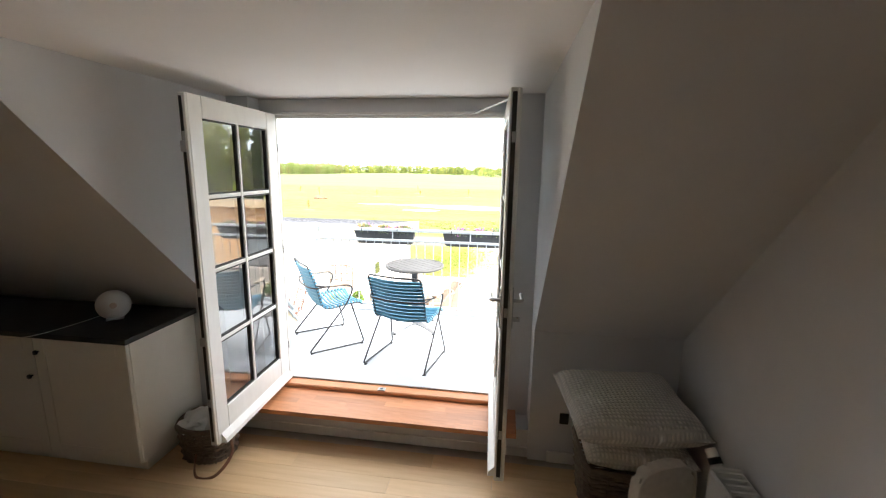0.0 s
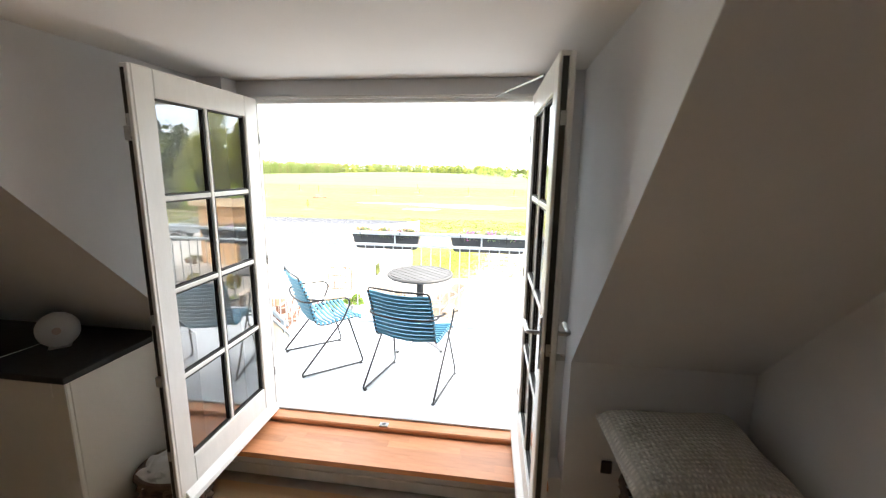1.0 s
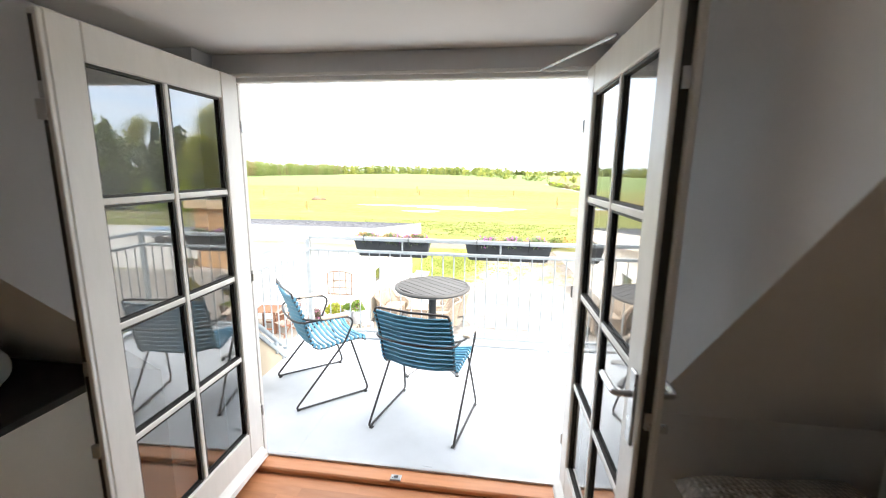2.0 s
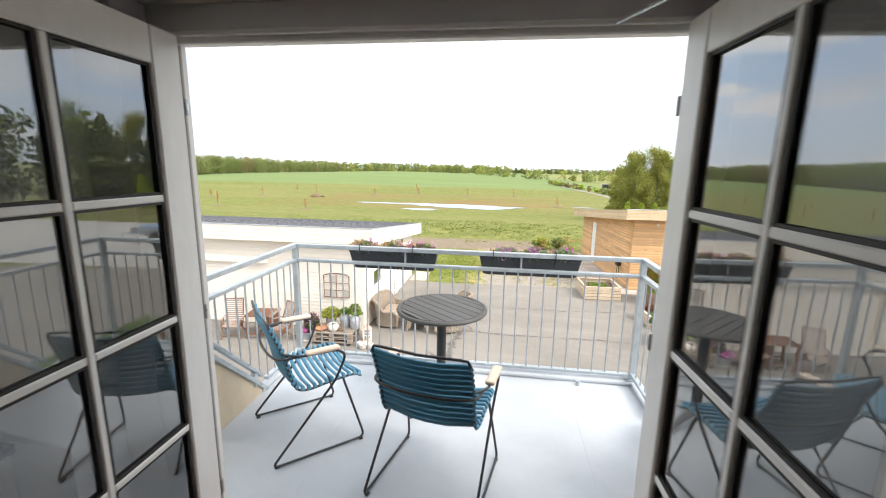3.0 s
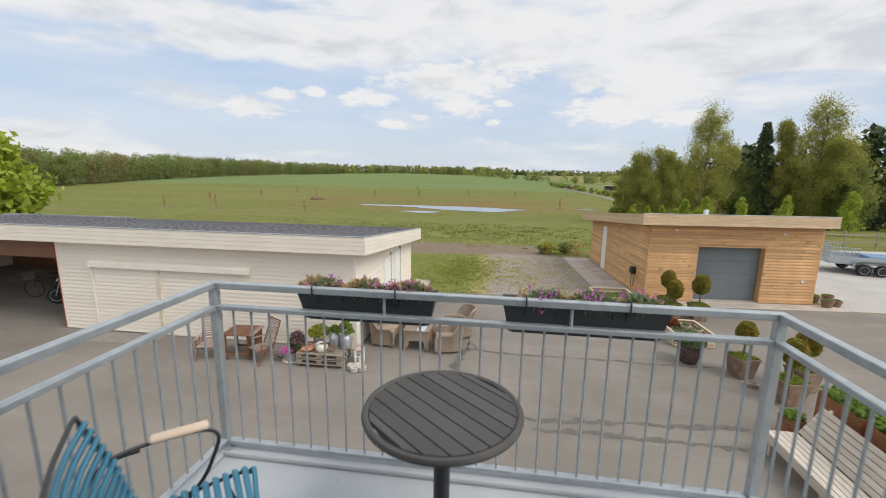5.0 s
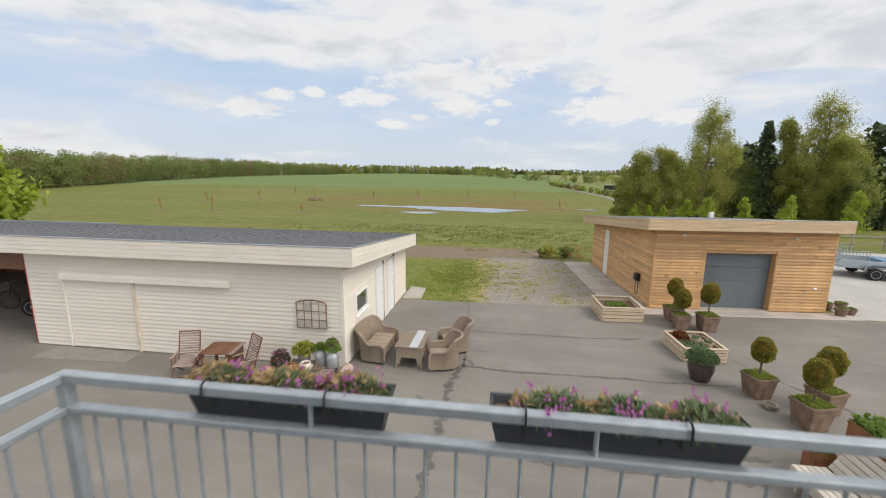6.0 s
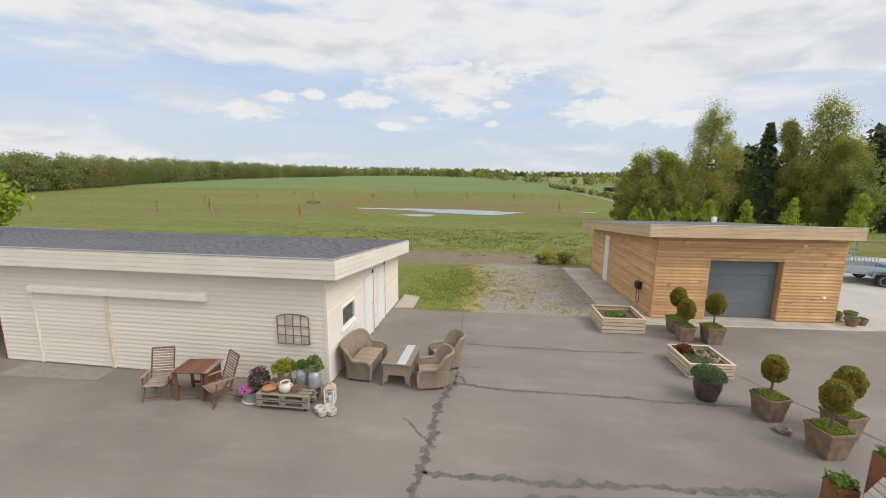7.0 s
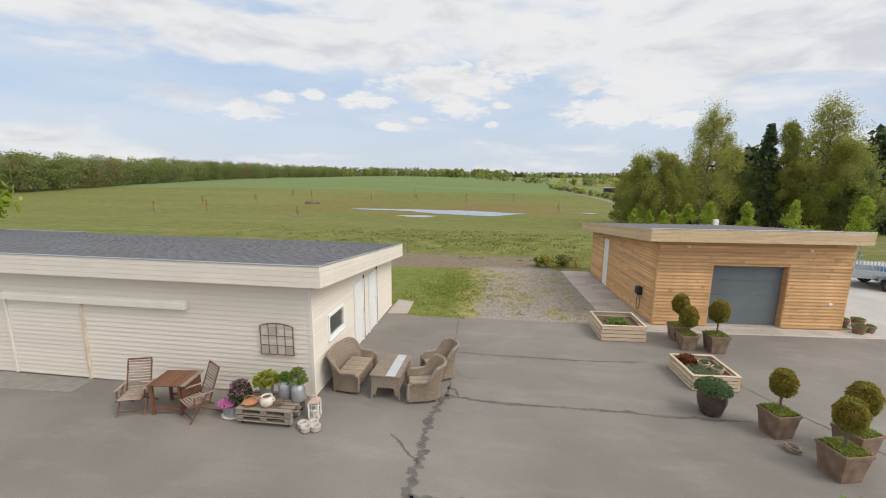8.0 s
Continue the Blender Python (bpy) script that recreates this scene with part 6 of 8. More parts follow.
foliage("blossom", dome(rng, 40, 0.26, (0, 0, 0.31), 0.9), 0.07, L_STRAW, yv, 6, "cream blossoms")
wire = thing("wire_ball", pose(-3.98, 9.36, PT + 0.012), "rusty wire ornament lying on the pallet", "ornament")
for k in range(6):
    a = math.pi * k / 6
    part("wire", tube(bmesh.new(), [(0.11 * math.cos(q) * math.cos(a), 0.11 * math.cos(q) * math.sin(a), 0.075 + 0.075 * math.sin(q)) for q in [2 * math.pi * j / 20 for j in range(20)]], 0.005, 5, closed=True), M_RUST, wire)
tub = pot("zinc_tub", pose(-5.10, 9.50, G + 0.044), [(0.19, 0), (0.22, 0.02), (0.25, 0.22), (0.26, 0.235), (0.24, 0.235), (0.22, 0.18)], M_ZINC, "zinc tub with pink and purple flowers", "tub", soil=(0.225, 0.20))
part("saucer", lathe(bmesh.new(), [(0.24, -0.03), (0.27, 0.0), (0.25, 0.004), (0.2, 0.002)], 24), M_WHITECLAY, tub, "white saucer")
foliage("shrub", dome(rng, 1100, 0.25, (0.10, 0.08, 0.30), 1.75), 0.04, leafy("dark_shrub_leaves", (0.10, 0.15, 0.05), (0.07, 0.10, 0.04)), tub, 9, "dark green shrub")
foliage("shrub_blossom", dome(rng, 420, 0.25, (0.10, 0.08, 0.46), 1.25), 0.03, leafy("dusky_petals", (0.45, 0.19, 0.31), (0.30, 0.11, 0.20)), tub, 10, "dusky pink blossom")
foliage("front_blossom", dome(rng, 420, 0.19, (-0.10, -0.12, 0.24), 0.7), 0.045, leafy("light_pink_petals", (0.80, 0.36, 0.66), (0.66, 0.22, 0.52)), tub, 12, "bright pink blossom")
lan = thing("lantern", pose(-3.34, 9.66, G + 0.014, 0, 0, 10), "white wooden lantern standing beside the pallet", "lantern")
part("base", B(-0.12, 0.12, -0.12, 0.12, 0, 0.03, bev=0.005), M_PALEWOOD, lan)
for x in (-0.1, 0.1):
    for y in (-0.1, 0.1):
        part("post", B(x - 0.014, x + 0.014, y - 0.014, y + 0.014, 0.03, 0.36), M_PVC, lan)
for z in (0.19,):
    for s in (-1, 1):
        part("bar", B(-0.086, 0.086, s * 0.1 - 0.008, s * 0.1 + 0.008, z, z + 0.015), M_PVC, lan)
        part("bar", B(-0.008, 0.008, s * 0.1 - 0.009, s * 0.1 + 0.009, 0.03, 0.19), M_PVC, lan)
bm = bmesh.new()
lathe(bm, [(0.16, 0.36), (0.165, 0.375), (0.06, 0.46), (0.05, 0.50)], 4, m=Matrix.Rotation(math.pi / 4, 4, "Z"))
part("lantern_roof", bm, mat("faded_pink_wood", (0.52, 0.38, 0.32), (0.44, 0.31, 0.26), rough=0.8), lan, "faded pink wooden roof")
part("candle", lathe(bmesh.new(), [(0.035, 0.03), (0.035, 0.15)], 14), M_WHITECLAY, lan)
for k, (x, y) in enumerate(((-3.42, 9.26), (-3.22, 9.33), (-3.30, 9.14), (-3.12, 9.20))):
    s = pot("stone_pot", pose(x, y, G + 0.014, 0, 0, 20 * k), [(0.075, 0), (0.10, 0.02), (0.105, 0.12), (0.08, 0.125), (0.055, 0.10), (0.05, 0.06)], M_STONE, "small empty carved stone pot on the asphalt", "pot", 0.35, 12, group="stone pots")


def iron_window(m):
    t = thing("iron_window", m, "rusty arched cast-iron window frame on the wall", "window frame")
    W, H = 0.40, 0.68
    arch = lambda x: H + 0.07 * (1 - (x / W) ** 2)
    fr = [(-W, 0, 0), (W, 0, 0), (W, 0, H)] + [(W - 2 * W * k / 10, 0, arch(W - 2 * W * k / 10)) for k in range(1, 10)] + [(-W, 0, H)]
    part("outer_frame", tube(bmesh.new(), fr, 0.017, 6, closed=True), M_RUST, t)
    for k in (1, 2, 3):
        x = -W + 2 * W * k / 4
        part("bar", tube(bmesh.new(), [(x, 0, 0), (x, 0, arch(x))], 0.011, 6), M_RUST, t)
    for z in (0.22, 0.45):
        part("bar", tube(bmesh.new(), [(-W, 0, z), (W, 0, z)], 0.011, 6), M_RUST, t)
    for i, j in ((1, 2), (0, 0), (1, 0), (3, 0)):
        part("dull_pane", B(-W + 0.2 * i + 0.014, -W + 0.2 * (i + 1) - 0.014, -0.003, 0.003, 0.225 * j + 0.014, 0.225 * (j + 1) - 0.014), M_STONE, t, "dusty remaining pane")
    return t


iron_window(pose(-4.51, 10.335, -2.245))


# ---- planters at the timber garage ----
def slat_box(m, w, d, h, rows, label):
    b = thing("slatted_planter", m, label, "planter", "slatted planters")
    g = h / rows
    for k in range(rows):
        z0, z1 = k * g + 0.012, (k + 1) * g - 0.012
        for s in (-1, 1):
            part("slat", B(-w / 2, w / 2, s * d / 2 - 0.014, s * d / 2 + 0.014, z0, z1, bev=0.004), M_PALEWOOD, b)
            part("slat", B(s * w / 2 - 0.014, s * w / 2 + 0.014, -d / 2 + 0.016, d / 2 - 0.016, z0, z1, bev=0.004), M_PALEWOOD, b)
    for x in (-1, 1):
        for y in (-1, 1):
            part("corner_post", B(x * w / 2 - x * 0.05 - 0.03, x * w / 2 - x * 0.05 + 0.03, y * d / 2 - y * 0.05 - 0.03, y * d / 2 - y * 0.05 + 0.03, 0, h - 0.01), M_PALEWOOD, b)
    for s in (-1, 1):
        part("rim_board", B(-w / 2 - 0.02, w / 2 + 0.02, s * (d / 2 - 0.015) - 0.04, s * (d / 2 - 0.015) + 0.04, h, h + 0.022, bev=0.004), M_PALEWOOD, b)
        part("rim_board", B(s * (w / 2 - 0.015) - 0.04, s * (w / 2 - 0.015) + 0.04, -d / 2 + 0.03, d / 2 - 0.03, h + 0.001, h + 0.021, bev=0.004), M_PALEWOOD, b)
    part("liner", B(-w / 2 + 0.018, w / 2 - 0.018, -d / 2 + 0.018, d / 2 - 0.018, 0.02, h * 0.72), M_SOIL, b, "dark soil")
    return b


b1 = slat_box(pose(4.42, 15.74, G + 0.014, 0, 0, 3), 1.38, 1.38, 0.50, 4, "pale slatted wooden planter box with low herbs")
foliage("herb", np.random.default_rng(2).uniform((-0.35, -0.2, 0.36), (0.3, 0.25, 0.47), (420, 3)), 0.06, L_GREEN, b1, 3, "low green herbs")
b2 = slat_box(pose(5.80, 12.80, G + 0.014, 0, 0, 4), 1.12, 1.25, 0.38, 4, "pale slatted wooden planter box with red leaves")
foliage("red_plant", dome(np.random.default_rng(3), 420, 0.26, (-0.25, 0.36, 0.27), 0.9), 0.075, L_RED, b2, 3, "red-brown leaves")
foliage("herb", np.random.default_rng(4).uniform((-0.45, -0.45, 0.26), (0.2, 0.1, 0.36), (420, 3)), 0.05, L_LAV, b2, 4, "grey-green herbs")
for k, (x, y) in enumerate(((0.08, 0.15), (0.30, -0.12))):
    ring_pot = pot("sunk_pot", pose(5.80 + x, 12.80 + y, G + 0.28), [(0.12, 0), (0.15, 0.14), (0.135, 0.14), (0.12, 0.11)], M_PALEWOOD, "pale round pot sunk in the planter box", "pot", soil=(0.125, 0.12), group="sunk pots")
    foliage("plant", dome(np.random.default_rng(30 + k), 120, 0.12, (0, 0, 0.12), 0.5), 0.05, L_LAV, ring_pot, k, "small grey-green plant")

vase = pot("glazed_vase", pose(5.26, 11.14, G + 0.014), [(0.16, 0), (0.22, 0.04), (0.295, 0.30), (0.30, 0.42), (0.255, 0.56), (0.265, 0.585), (0.24, 0.585), (0.22, 0.5)], M_DARKVASE, "dark brown glazed vase with a lavender bush", "vase", seg=32, soil=(0.225, 0.54))
foliage("bush", dome(np.random.default_rng(6), 5200, 0.38, (0, 0, 0.55), 0.72), 0.028, leafy("sage_leaves", (0.20, 0.27, 0.13), (0.13, 0.195, 0.085)), vase, 8, "grey-green bushy plant", 2.0, 0.35)


def topiary(m, w, stem, r, label):
    t = thing("topiary_pot", m, label, "potted tree", "clipped ball trees")
    h = 0.60 * w / 0.62
    stem = stem + 0.02
    q = w / 2
    part("pot", lathe(bmesh.new(), [(q * 0.72, 0), (q * 0.74, 0.02), (q * 0.94, h - 0.06), (q, h - 0.055), (q, h), (q * 0.9, h), (q * 0.86, h - 0.08)], 24, 0.92), M_RUSTCLAY, t, "square weathered brown clay pot")
    part("soil", lathe(bmesh.new(), [(q * 0.86, h - 0.09), (q * 0.87, h - 0.05)], 24, 0.92), M_SOIL, t)
    rg = np.random.default_rng(int(w * 1000 + stem * 100))
    pts = rg.uniform((-q * 0.85, -q * 0.85, h - 0.05), (q * 0.88, q * 0.88, h + 0.035), (2400, 3))
    foliage("underplanting", pts, 0.03, leafy("ground_cover", (0.32, 0.36, 0.06), (0.20, 0.25, 0.045)), t, 2, "low yellow-green ground cover")
    top = h + stem + r
    part("trunk", tube(bmesh.new(), [(0, 0, h - 0.05), (0.012, 0.008, h + stem * 0.5), (0, 0, top - r * 0.5)], [0.028, 0.024, 0.022], 8), M_BARK, t, smooth=True)
    d = rg.normal(size=(7600, 3)); d /= np.linalg.norm(d, axis=1)[:, None]
    bump = 1 + 0.06 * np.sin(d[:, :1] * 7 + d[:, 1:2] * 5) + 0.05 * np.sin(d[:, 2:] * 9)
    pts = d * r * bump * rg.uniform(0.55, 1.03, (7600, 1)) ** 0.35 * np.array([1, 1, 1.32]) + np.array([0, 0, top])
    # orange-brown leaves set only on the upper part of the ball
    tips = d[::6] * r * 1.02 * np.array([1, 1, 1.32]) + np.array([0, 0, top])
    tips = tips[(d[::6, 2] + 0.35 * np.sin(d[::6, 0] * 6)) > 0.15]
    shoots = foliage("brown_growth", tips, 0.026, leafy("brown_tips", (0.46, 0.28, 0.05), (0.34, 0.24, 0.045)), t, 6, "orange-brown shoot tips", 2.4)
    tagged(shoots, kind="stuff")
    foliage("clipped_ball", pts, 0.03, L_BALL, t, 5, "dense clipped olive-green ball", 2.6, 0.15)
    return t


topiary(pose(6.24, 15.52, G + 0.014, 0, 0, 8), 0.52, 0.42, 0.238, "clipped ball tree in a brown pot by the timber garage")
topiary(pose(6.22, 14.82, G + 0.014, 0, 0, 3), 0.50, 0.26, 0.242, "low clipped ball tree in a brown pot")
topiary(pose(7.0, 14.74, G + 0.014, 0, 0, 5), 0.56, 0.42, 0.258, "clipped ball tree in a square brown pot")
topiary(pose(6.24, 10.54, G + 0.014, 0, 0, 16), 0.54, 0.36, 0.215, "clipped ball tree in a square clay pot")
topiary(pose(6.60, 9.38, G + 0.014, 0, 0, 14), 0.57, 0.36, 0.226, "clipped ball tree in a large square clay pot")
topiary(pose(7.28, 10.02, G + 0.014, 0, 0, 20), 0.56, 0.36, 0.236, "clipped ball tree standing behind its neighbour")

rope = thing("rope_coil", pose(6.22, 9.98, G + 0.014), "coil of old brown rope on the asphalt", "rope")
part("coil", tube(bmesh.new(), [((0.11 + 0.03 * math.sin(3.3 * q)) * math.cos(q), (0.11 + 0.03 * math.cos(2.1 * q)) * math.sin(q), 0.022 + 0.011 * q / 3.14) for q in [2 * math.pi * j / 16 for j in range(64)]], 0.02, 6), M_PALLET, rope)

for k, (x, y, r, hh) in enumerate(((12.58, 17.06, 0.205, 0.31), (13.0, 17.2, 0.17, 0.25), (13.12, 17.85, 0.20, 0.29), (12.62, 17.78, 0.17, 0.27))):
    p = pot("clay_pot", pose(x, y, G + 0.016), [(r * 0.68, 0), (r * 0.72, 0.02), (r * 0.96, hh - 0.07), (r * 1.03, hh - 0.065), (r * 1.05, hh), (r * 0.92, hh), (r * 0.88, hh - 0.09)], M_CLAYPOT, "round weathered clay pot with a low plant beside the garage", "pot", soil=(r * 0.89, hh - 0.06), group="round clay pots")
    foliage("plant", dome(np.random.default_rng(60 + k), 320, r * 0.85, (0, 0, hh - 0.05), 0.45 + 0.2 * (k % 2)), 0.05, L_GREEN, p, k, "low green plant")


def bench(m):
    """Seat faces -x; runs along y."""
    b = thing("garden_bench", m, "long white-washed slatted wooden bench", "bench")
    L = 1.35
    for k in range(5):
        part("seat_slat", B(-0.42 + k * 0.105, -0.42 + k * 0.105 + 0.095, -L, L, 0.40, 0.43, bev=0.005), M_BENCHWOOD, b)
    for k in range(6):
        d = 0.06 + k * 0.105
        ob = part("back_slat", B(-0.014, 0.014, -L, L, -0.046, 0.046, bev=0.005), M_BENCHWOOD, b)
        ob.matrix_local = Matrix.Translation((0.12 + d * 0.52, 0, 0.42 + d * 0.82)) @ Matrix.Rotation(radians(32), 4, "Y")
    part("apron", B(-0.432, -0.408, -L, L, 0.27, 0.399, bev=0.004), M_BENCHWOOD, b)
    for y in (-L + 0.12, 0, L - 0.12):
        part("leg", B(-0.38, -0.32, y - 0.03, y + 0.03, 0, 0.40, bev=0.004), M_BENCHWOOD, b)
        part("leg", B(0.06, 0.12, y - 0.03, y + 0.03, 0, 0.40, bev=0.004), M_BENCHWOOD, b)
        part("back_support", tube(bmesh.new(), [(0.13, y, 0.38), (0.50, y, 0.96)], 0.028, 4), M_BENCHWOOD, b)
    return b


bench(pose(5.46, 6.12, G + 0.014, 0, 0, 0))


def corten(m, w, d, h, seed, label):
    c = thing("rusted_planter", m, label, "planter", "rusted steel planters")
    bm = bmesh.new()
    for s in (-1, 1):
        box(bm, -w / 2, w / 2, s * d / 2 - 0.006, s * d / 2 + 0.006, 0, h)
        box(bm, s * w / 2 - 0.006, s * w / 2 + 0.006, -d / 2 + 0.006, d / 2 - 0.006, 0, h)
    part("shell", bm, M_CORTEN, c, "rust-brown steel sheet")
    part("soil", B(-w / 2 + 0.007, w / 2 - 0.007, -d / 2 + 0.007, d / 2 - 0.007, 0.0, h - 0.06), M_SOIL, c)
    rg = np.random.default_rng(seed)
    pts = rg.uniform((-w / 2, -d / 2, h - 0.08), (w / 2, d / 2, h + 0.12), (int(2600 * w * d), 3))
    foliage("planting", pts, 0.06, L_GREEN, c, seed, "mixed low green plants")
    return c


corten(pose(6.42, 7.55, G + 0.014), 0.46, 0.95, 1.0, 41, "tall rusted steel planter behind the bench")
corten(pose(6.44, 6.50, G + 0.014), 0.46, 0.95, 1.0, 42, "tall rusted steel planter behind the bench")
corten(pose(6.46, 5.45, G + 0.014), 0.46, 0.95, 1.0, 43, "tall rusted steel planter behind the bench")
corten(pose(5.72, 7.86, G + 0.014), 0.30, 0.30, 0.50, 44, "small rusted steel planter at the bench end")


# ---- trailer, carport things ----
def wheel(parent, x, y, z, r, w):
    ty = part("wheel", lathe(bmesh.new(), [(r * 0.62, -w / 2), (r * 0.95, -w / 2), (r, -w * 0.3), (r, w * 0.3), (r * 0.95, w / 2), (r * 0.62, w / 2)], 28, m=Matrix.Translation((x, y, z)) @ Matrix.Rotation(math.pi / 2, 4, "X")), M_TYRE, parent, smooth=True)
    part("rim", lathe(bmesh.new(), [(0.02, -w * 0.50), (r * 0.45, -w * 0.47), (r * 0.66, -w * 0.51), (r * 0.66, w * 0.51), (r * 0.45, w * 0.47), (0.02, w * 0.50)], 20, m=Matrix.Translation((x, y, z)) @ Matrix.Rotation(math.pi / 2, 4, "X")), M_CANMETAL, ty, "steel rim", smooth=True)


def trailer(m):
    t = thing("car_trailer", m, "galvanised twin-axle trailer with a mesh ramp", "trailer")
    L, W = 1.75, 0.85
    part("bed", B(-L, L, -W, W, 0.52, 0.60), M_GALV, t)
    for s in (-1, 1):
        part("side_wall", B(-L, L, s * W - 0.015, s * W + 0.015, 0.60, 0.90, bev=0.004), M_GALV, t)
        for x in (-0.36, 0.36):
            wheel(t, x, s * (W + 0.14), 0.29, 0.29, 0.2)
        part("mudguard", tube(bmesh.new(), smooth_path([(-0.78, s * (W + 0.14), 0.42), (-0.68, s * (W + 0.14), 0.66), (-0.3, s * (W + 0.14), 0.70), (0.3, s * (W + 0.14), 0.70), (0.68, s * (W + 0.14), 0.66), (0.78, s * (W + 0.14), 0.42)], 4), 0.11, 8, flat=0.25), M_GALV, t, smooth=True)
    part("axle", B(-0.4, 0.4, -W, W, 0.28, 0.34), M_GALV, t)
    for z in (0.62, 0.76, 0.90, 1.04, 1.18, 1.38):
        part("ramp_rail", B(-L - 0.02, -L + 0.02, -W, W, z, z + 0.035), M_GALV, t)
    for k in range(15):
        y = -W + 2 * W * k / 14
        part("ramp_bar", B(-L - 0.01, -L + 0.01, y - 0.014, y + 0.014, 0.62, 1.4), M_GALV, t)
    for s in (-1, 1):
        for k in range(9):
            x = -L + 0.08 + k * 0.13
            part("side_bar", B(x - 0.014, x + 0.014, s * W - 0.008, s * W + 0.008, 0.9, 1.34), M_GALV, t)
        part("side_rail", B(-L, -L + 1.2, s * W - 0.014, s * W + 0.014, 1.34, 1.37), M_GALV, t)
    part("drawbar", tube(bmesh.new(), [(L, -0.5, 0.5), (L + 1.1, 0, 0.45)], 0.035, 6), M_GALV, t)
    part("drawbar", tube(bmesh.new(), [(L, 0.5, 0.5), (L + 1.1, 0, 0.45)], 0.035, 6), M_GALV, t)
    part("drawbar_foot", tube(bmesh.new(), [(L + 1.0, 0, 0), (L + 1.0, 0, 0.55)], 0.03, 8), M_GALV, t)
    part("load", B(0.0, 1.5, -0.6, 0.6, 0.61, 0.93, bev=0.05, seg=2), mat("blue_tarpaulin", (0.16, 0.27, 0.42), (0.11, 0.19, 0.31), rough=0.5, bump=0.5, fine=9, height=0.03), t, "folded blue tarpaulin")
    return t


trailer(pose(18.85, 24.0, G + 0.016, 0, 0, -12))


def motorbike(m):
    b = thing("motorcycle", m, "dark motorcycle with red tank parked in the carport", "motorcycle")
    wheel(b, -0.72, 0, 0.31, 0.31, 0.13)
    wheel(b, 0.72, 0, 0.31, 0.31, 0.13)
    part("engine", B(-0.28, 0.25, -0.16, 0.16, 0.25, 0.58, bev=0.06, seg=2), M_BLACKSTEEL, b)
    part("tank", B(-0.38, 0.12, -0.14, 0.14, 0.62, 0.86, bev=0.08, seg=3), M_REDPAINT, b, "glossy red tank", smooth=True)
    part("saddle", B(0.10, 0.78, -0.14, 0.14, 0.68, 0.80, bev=0.05, seg=2), M_BLACKPLASTIC, b, smooth=True)
    for s in (-1, 1):
        part("fork", tube(bmesh.new(), [(-0.72, s * 0.09, 0.31), (-0.48, s * 0.09, 0.98)], 0.025, 8), M_STEEL, b)
        part("handlebar", tube(bmesh.new(), smooth_path([(-0.46, 0, 1.0), (-0.44, s * 0.2, 1.05), (-0.34, s * 0.36, 1.02)], 4), 0.014, 6), M_BLACKSTEEL, b)
    part("headlamp", lathe(bmesh.new(), [(0.0, -0.05), (0.09, -0.03), (0.10, 0.04), (0.0, 0.05)], 16, m=Matrix.Translation((-0.62, 0, 0.88)) @ Matrix.Rotation(math.pi / 2, 4, "Y")), M_STEEL, b)
    part("exhaust", tube(bmesh.new(), [(-0.2, 0.17, 0.3), (0.3, 0.19, 0.27), (0.85, 0.2, 0.36)], 0.04, 8), M_STEEL, b, smooth=True)
    part("stand", tube(bmesh.new(), [(0.05, -0.12, 0.3), (0.1, -0.25, 0.0)], 0.012, 6), M_STEEL, b)
    return b


motorbike(pose(-14.9, 12.6, G + 0.014, 0, 0, 24))


def bicycle(m):
    b = thing("bicycle", m, "dark bicycle with a wire basket in the carport", "bicycle")
    for x in (-0.52, 0.52):
        ob = part("wheel", tube(bmesh.new(), [(x + 0.33 * math.cos(2 * math.pi * k / 28), 0, 0.35 + 0.33 * math.sin(2 * math.pi * k / 28)) for k in range(28)], 0.018, 6, closed=True), M_TYRE, b)
        for k in range(6):
            a = math.pi * k / 6
            part("spoke", tube(bmesh.new(), [(x - 0.32 * math.cos(a), 0, 0.35 - 0.32 * math.sin(a)), (x + 0.32 * math.cos(a), 0, 0.35 + 0.32 * math.sin(a))], 0.003, 4), M_STEEL, ob)
    for p, q in (((-0.52, 0.35), (-0.40, 0.95)), ((-0.43, 0.8), (0.1, 0.35)), ((0.1, 0.35), (0.2, 0.9)), ((0.1, 0.35), (0.52, 0.35)), ((0.17, 0.75), (0.52, 0.35)), ((-0.42, 0.85), (0.17, 0.75))):
        part("frame_tube", tube(bmesh.new(), [(p[0], 0, p[1]), (q[0], 0, q[1])], 0.016, 6), M_BLACKSTEEL, b)
    part("saddle", B(0.08, 0.34, -0.07, 0.07, 0.90, 0.96, bev=0.025), M_BLACKPLASTIC, b)
    part("handlebar", tube(bmesh.new(), smooth_path([(-0.30, -0.28, 0.98), (-0.42, -0.15, 1.02), (-0.40, 0, 1.0), (-0.42, 0.15, 1.02), (-0.30, 0.28, 0.98)], 4), 0.012, 6), M_STEEL, b)
    for k in range(4):
        z = 0.72 + 0.08 * k
        q = 0.13 + 0.012 * k
        part("basket_wire", tube(bmesh.new(), [(-0.62 - q, -q, z), (-0.62 + q * 0.9, -q, z), (-0.62 + q * 0.9, q, z), (-0.62 - q, q, z)], 0.005, 5, closed=True), M_STEEL, b)
    return b


bicycle(pose(-16.6, 12.9, G + 0.014, 0, 0, 15))


# ---- trees ----
CAM_F, CAM_R = Vector((-0.131, 0.991)), Vector((0.991, 0.131))


def spot(side, deep):
    """A place in the landscape: metres to the side and ahead along the view axis of the terrace."""
    p = CAM_F * deep + CAM_R * side
    return p.x + 0.4, p.y + 1.8


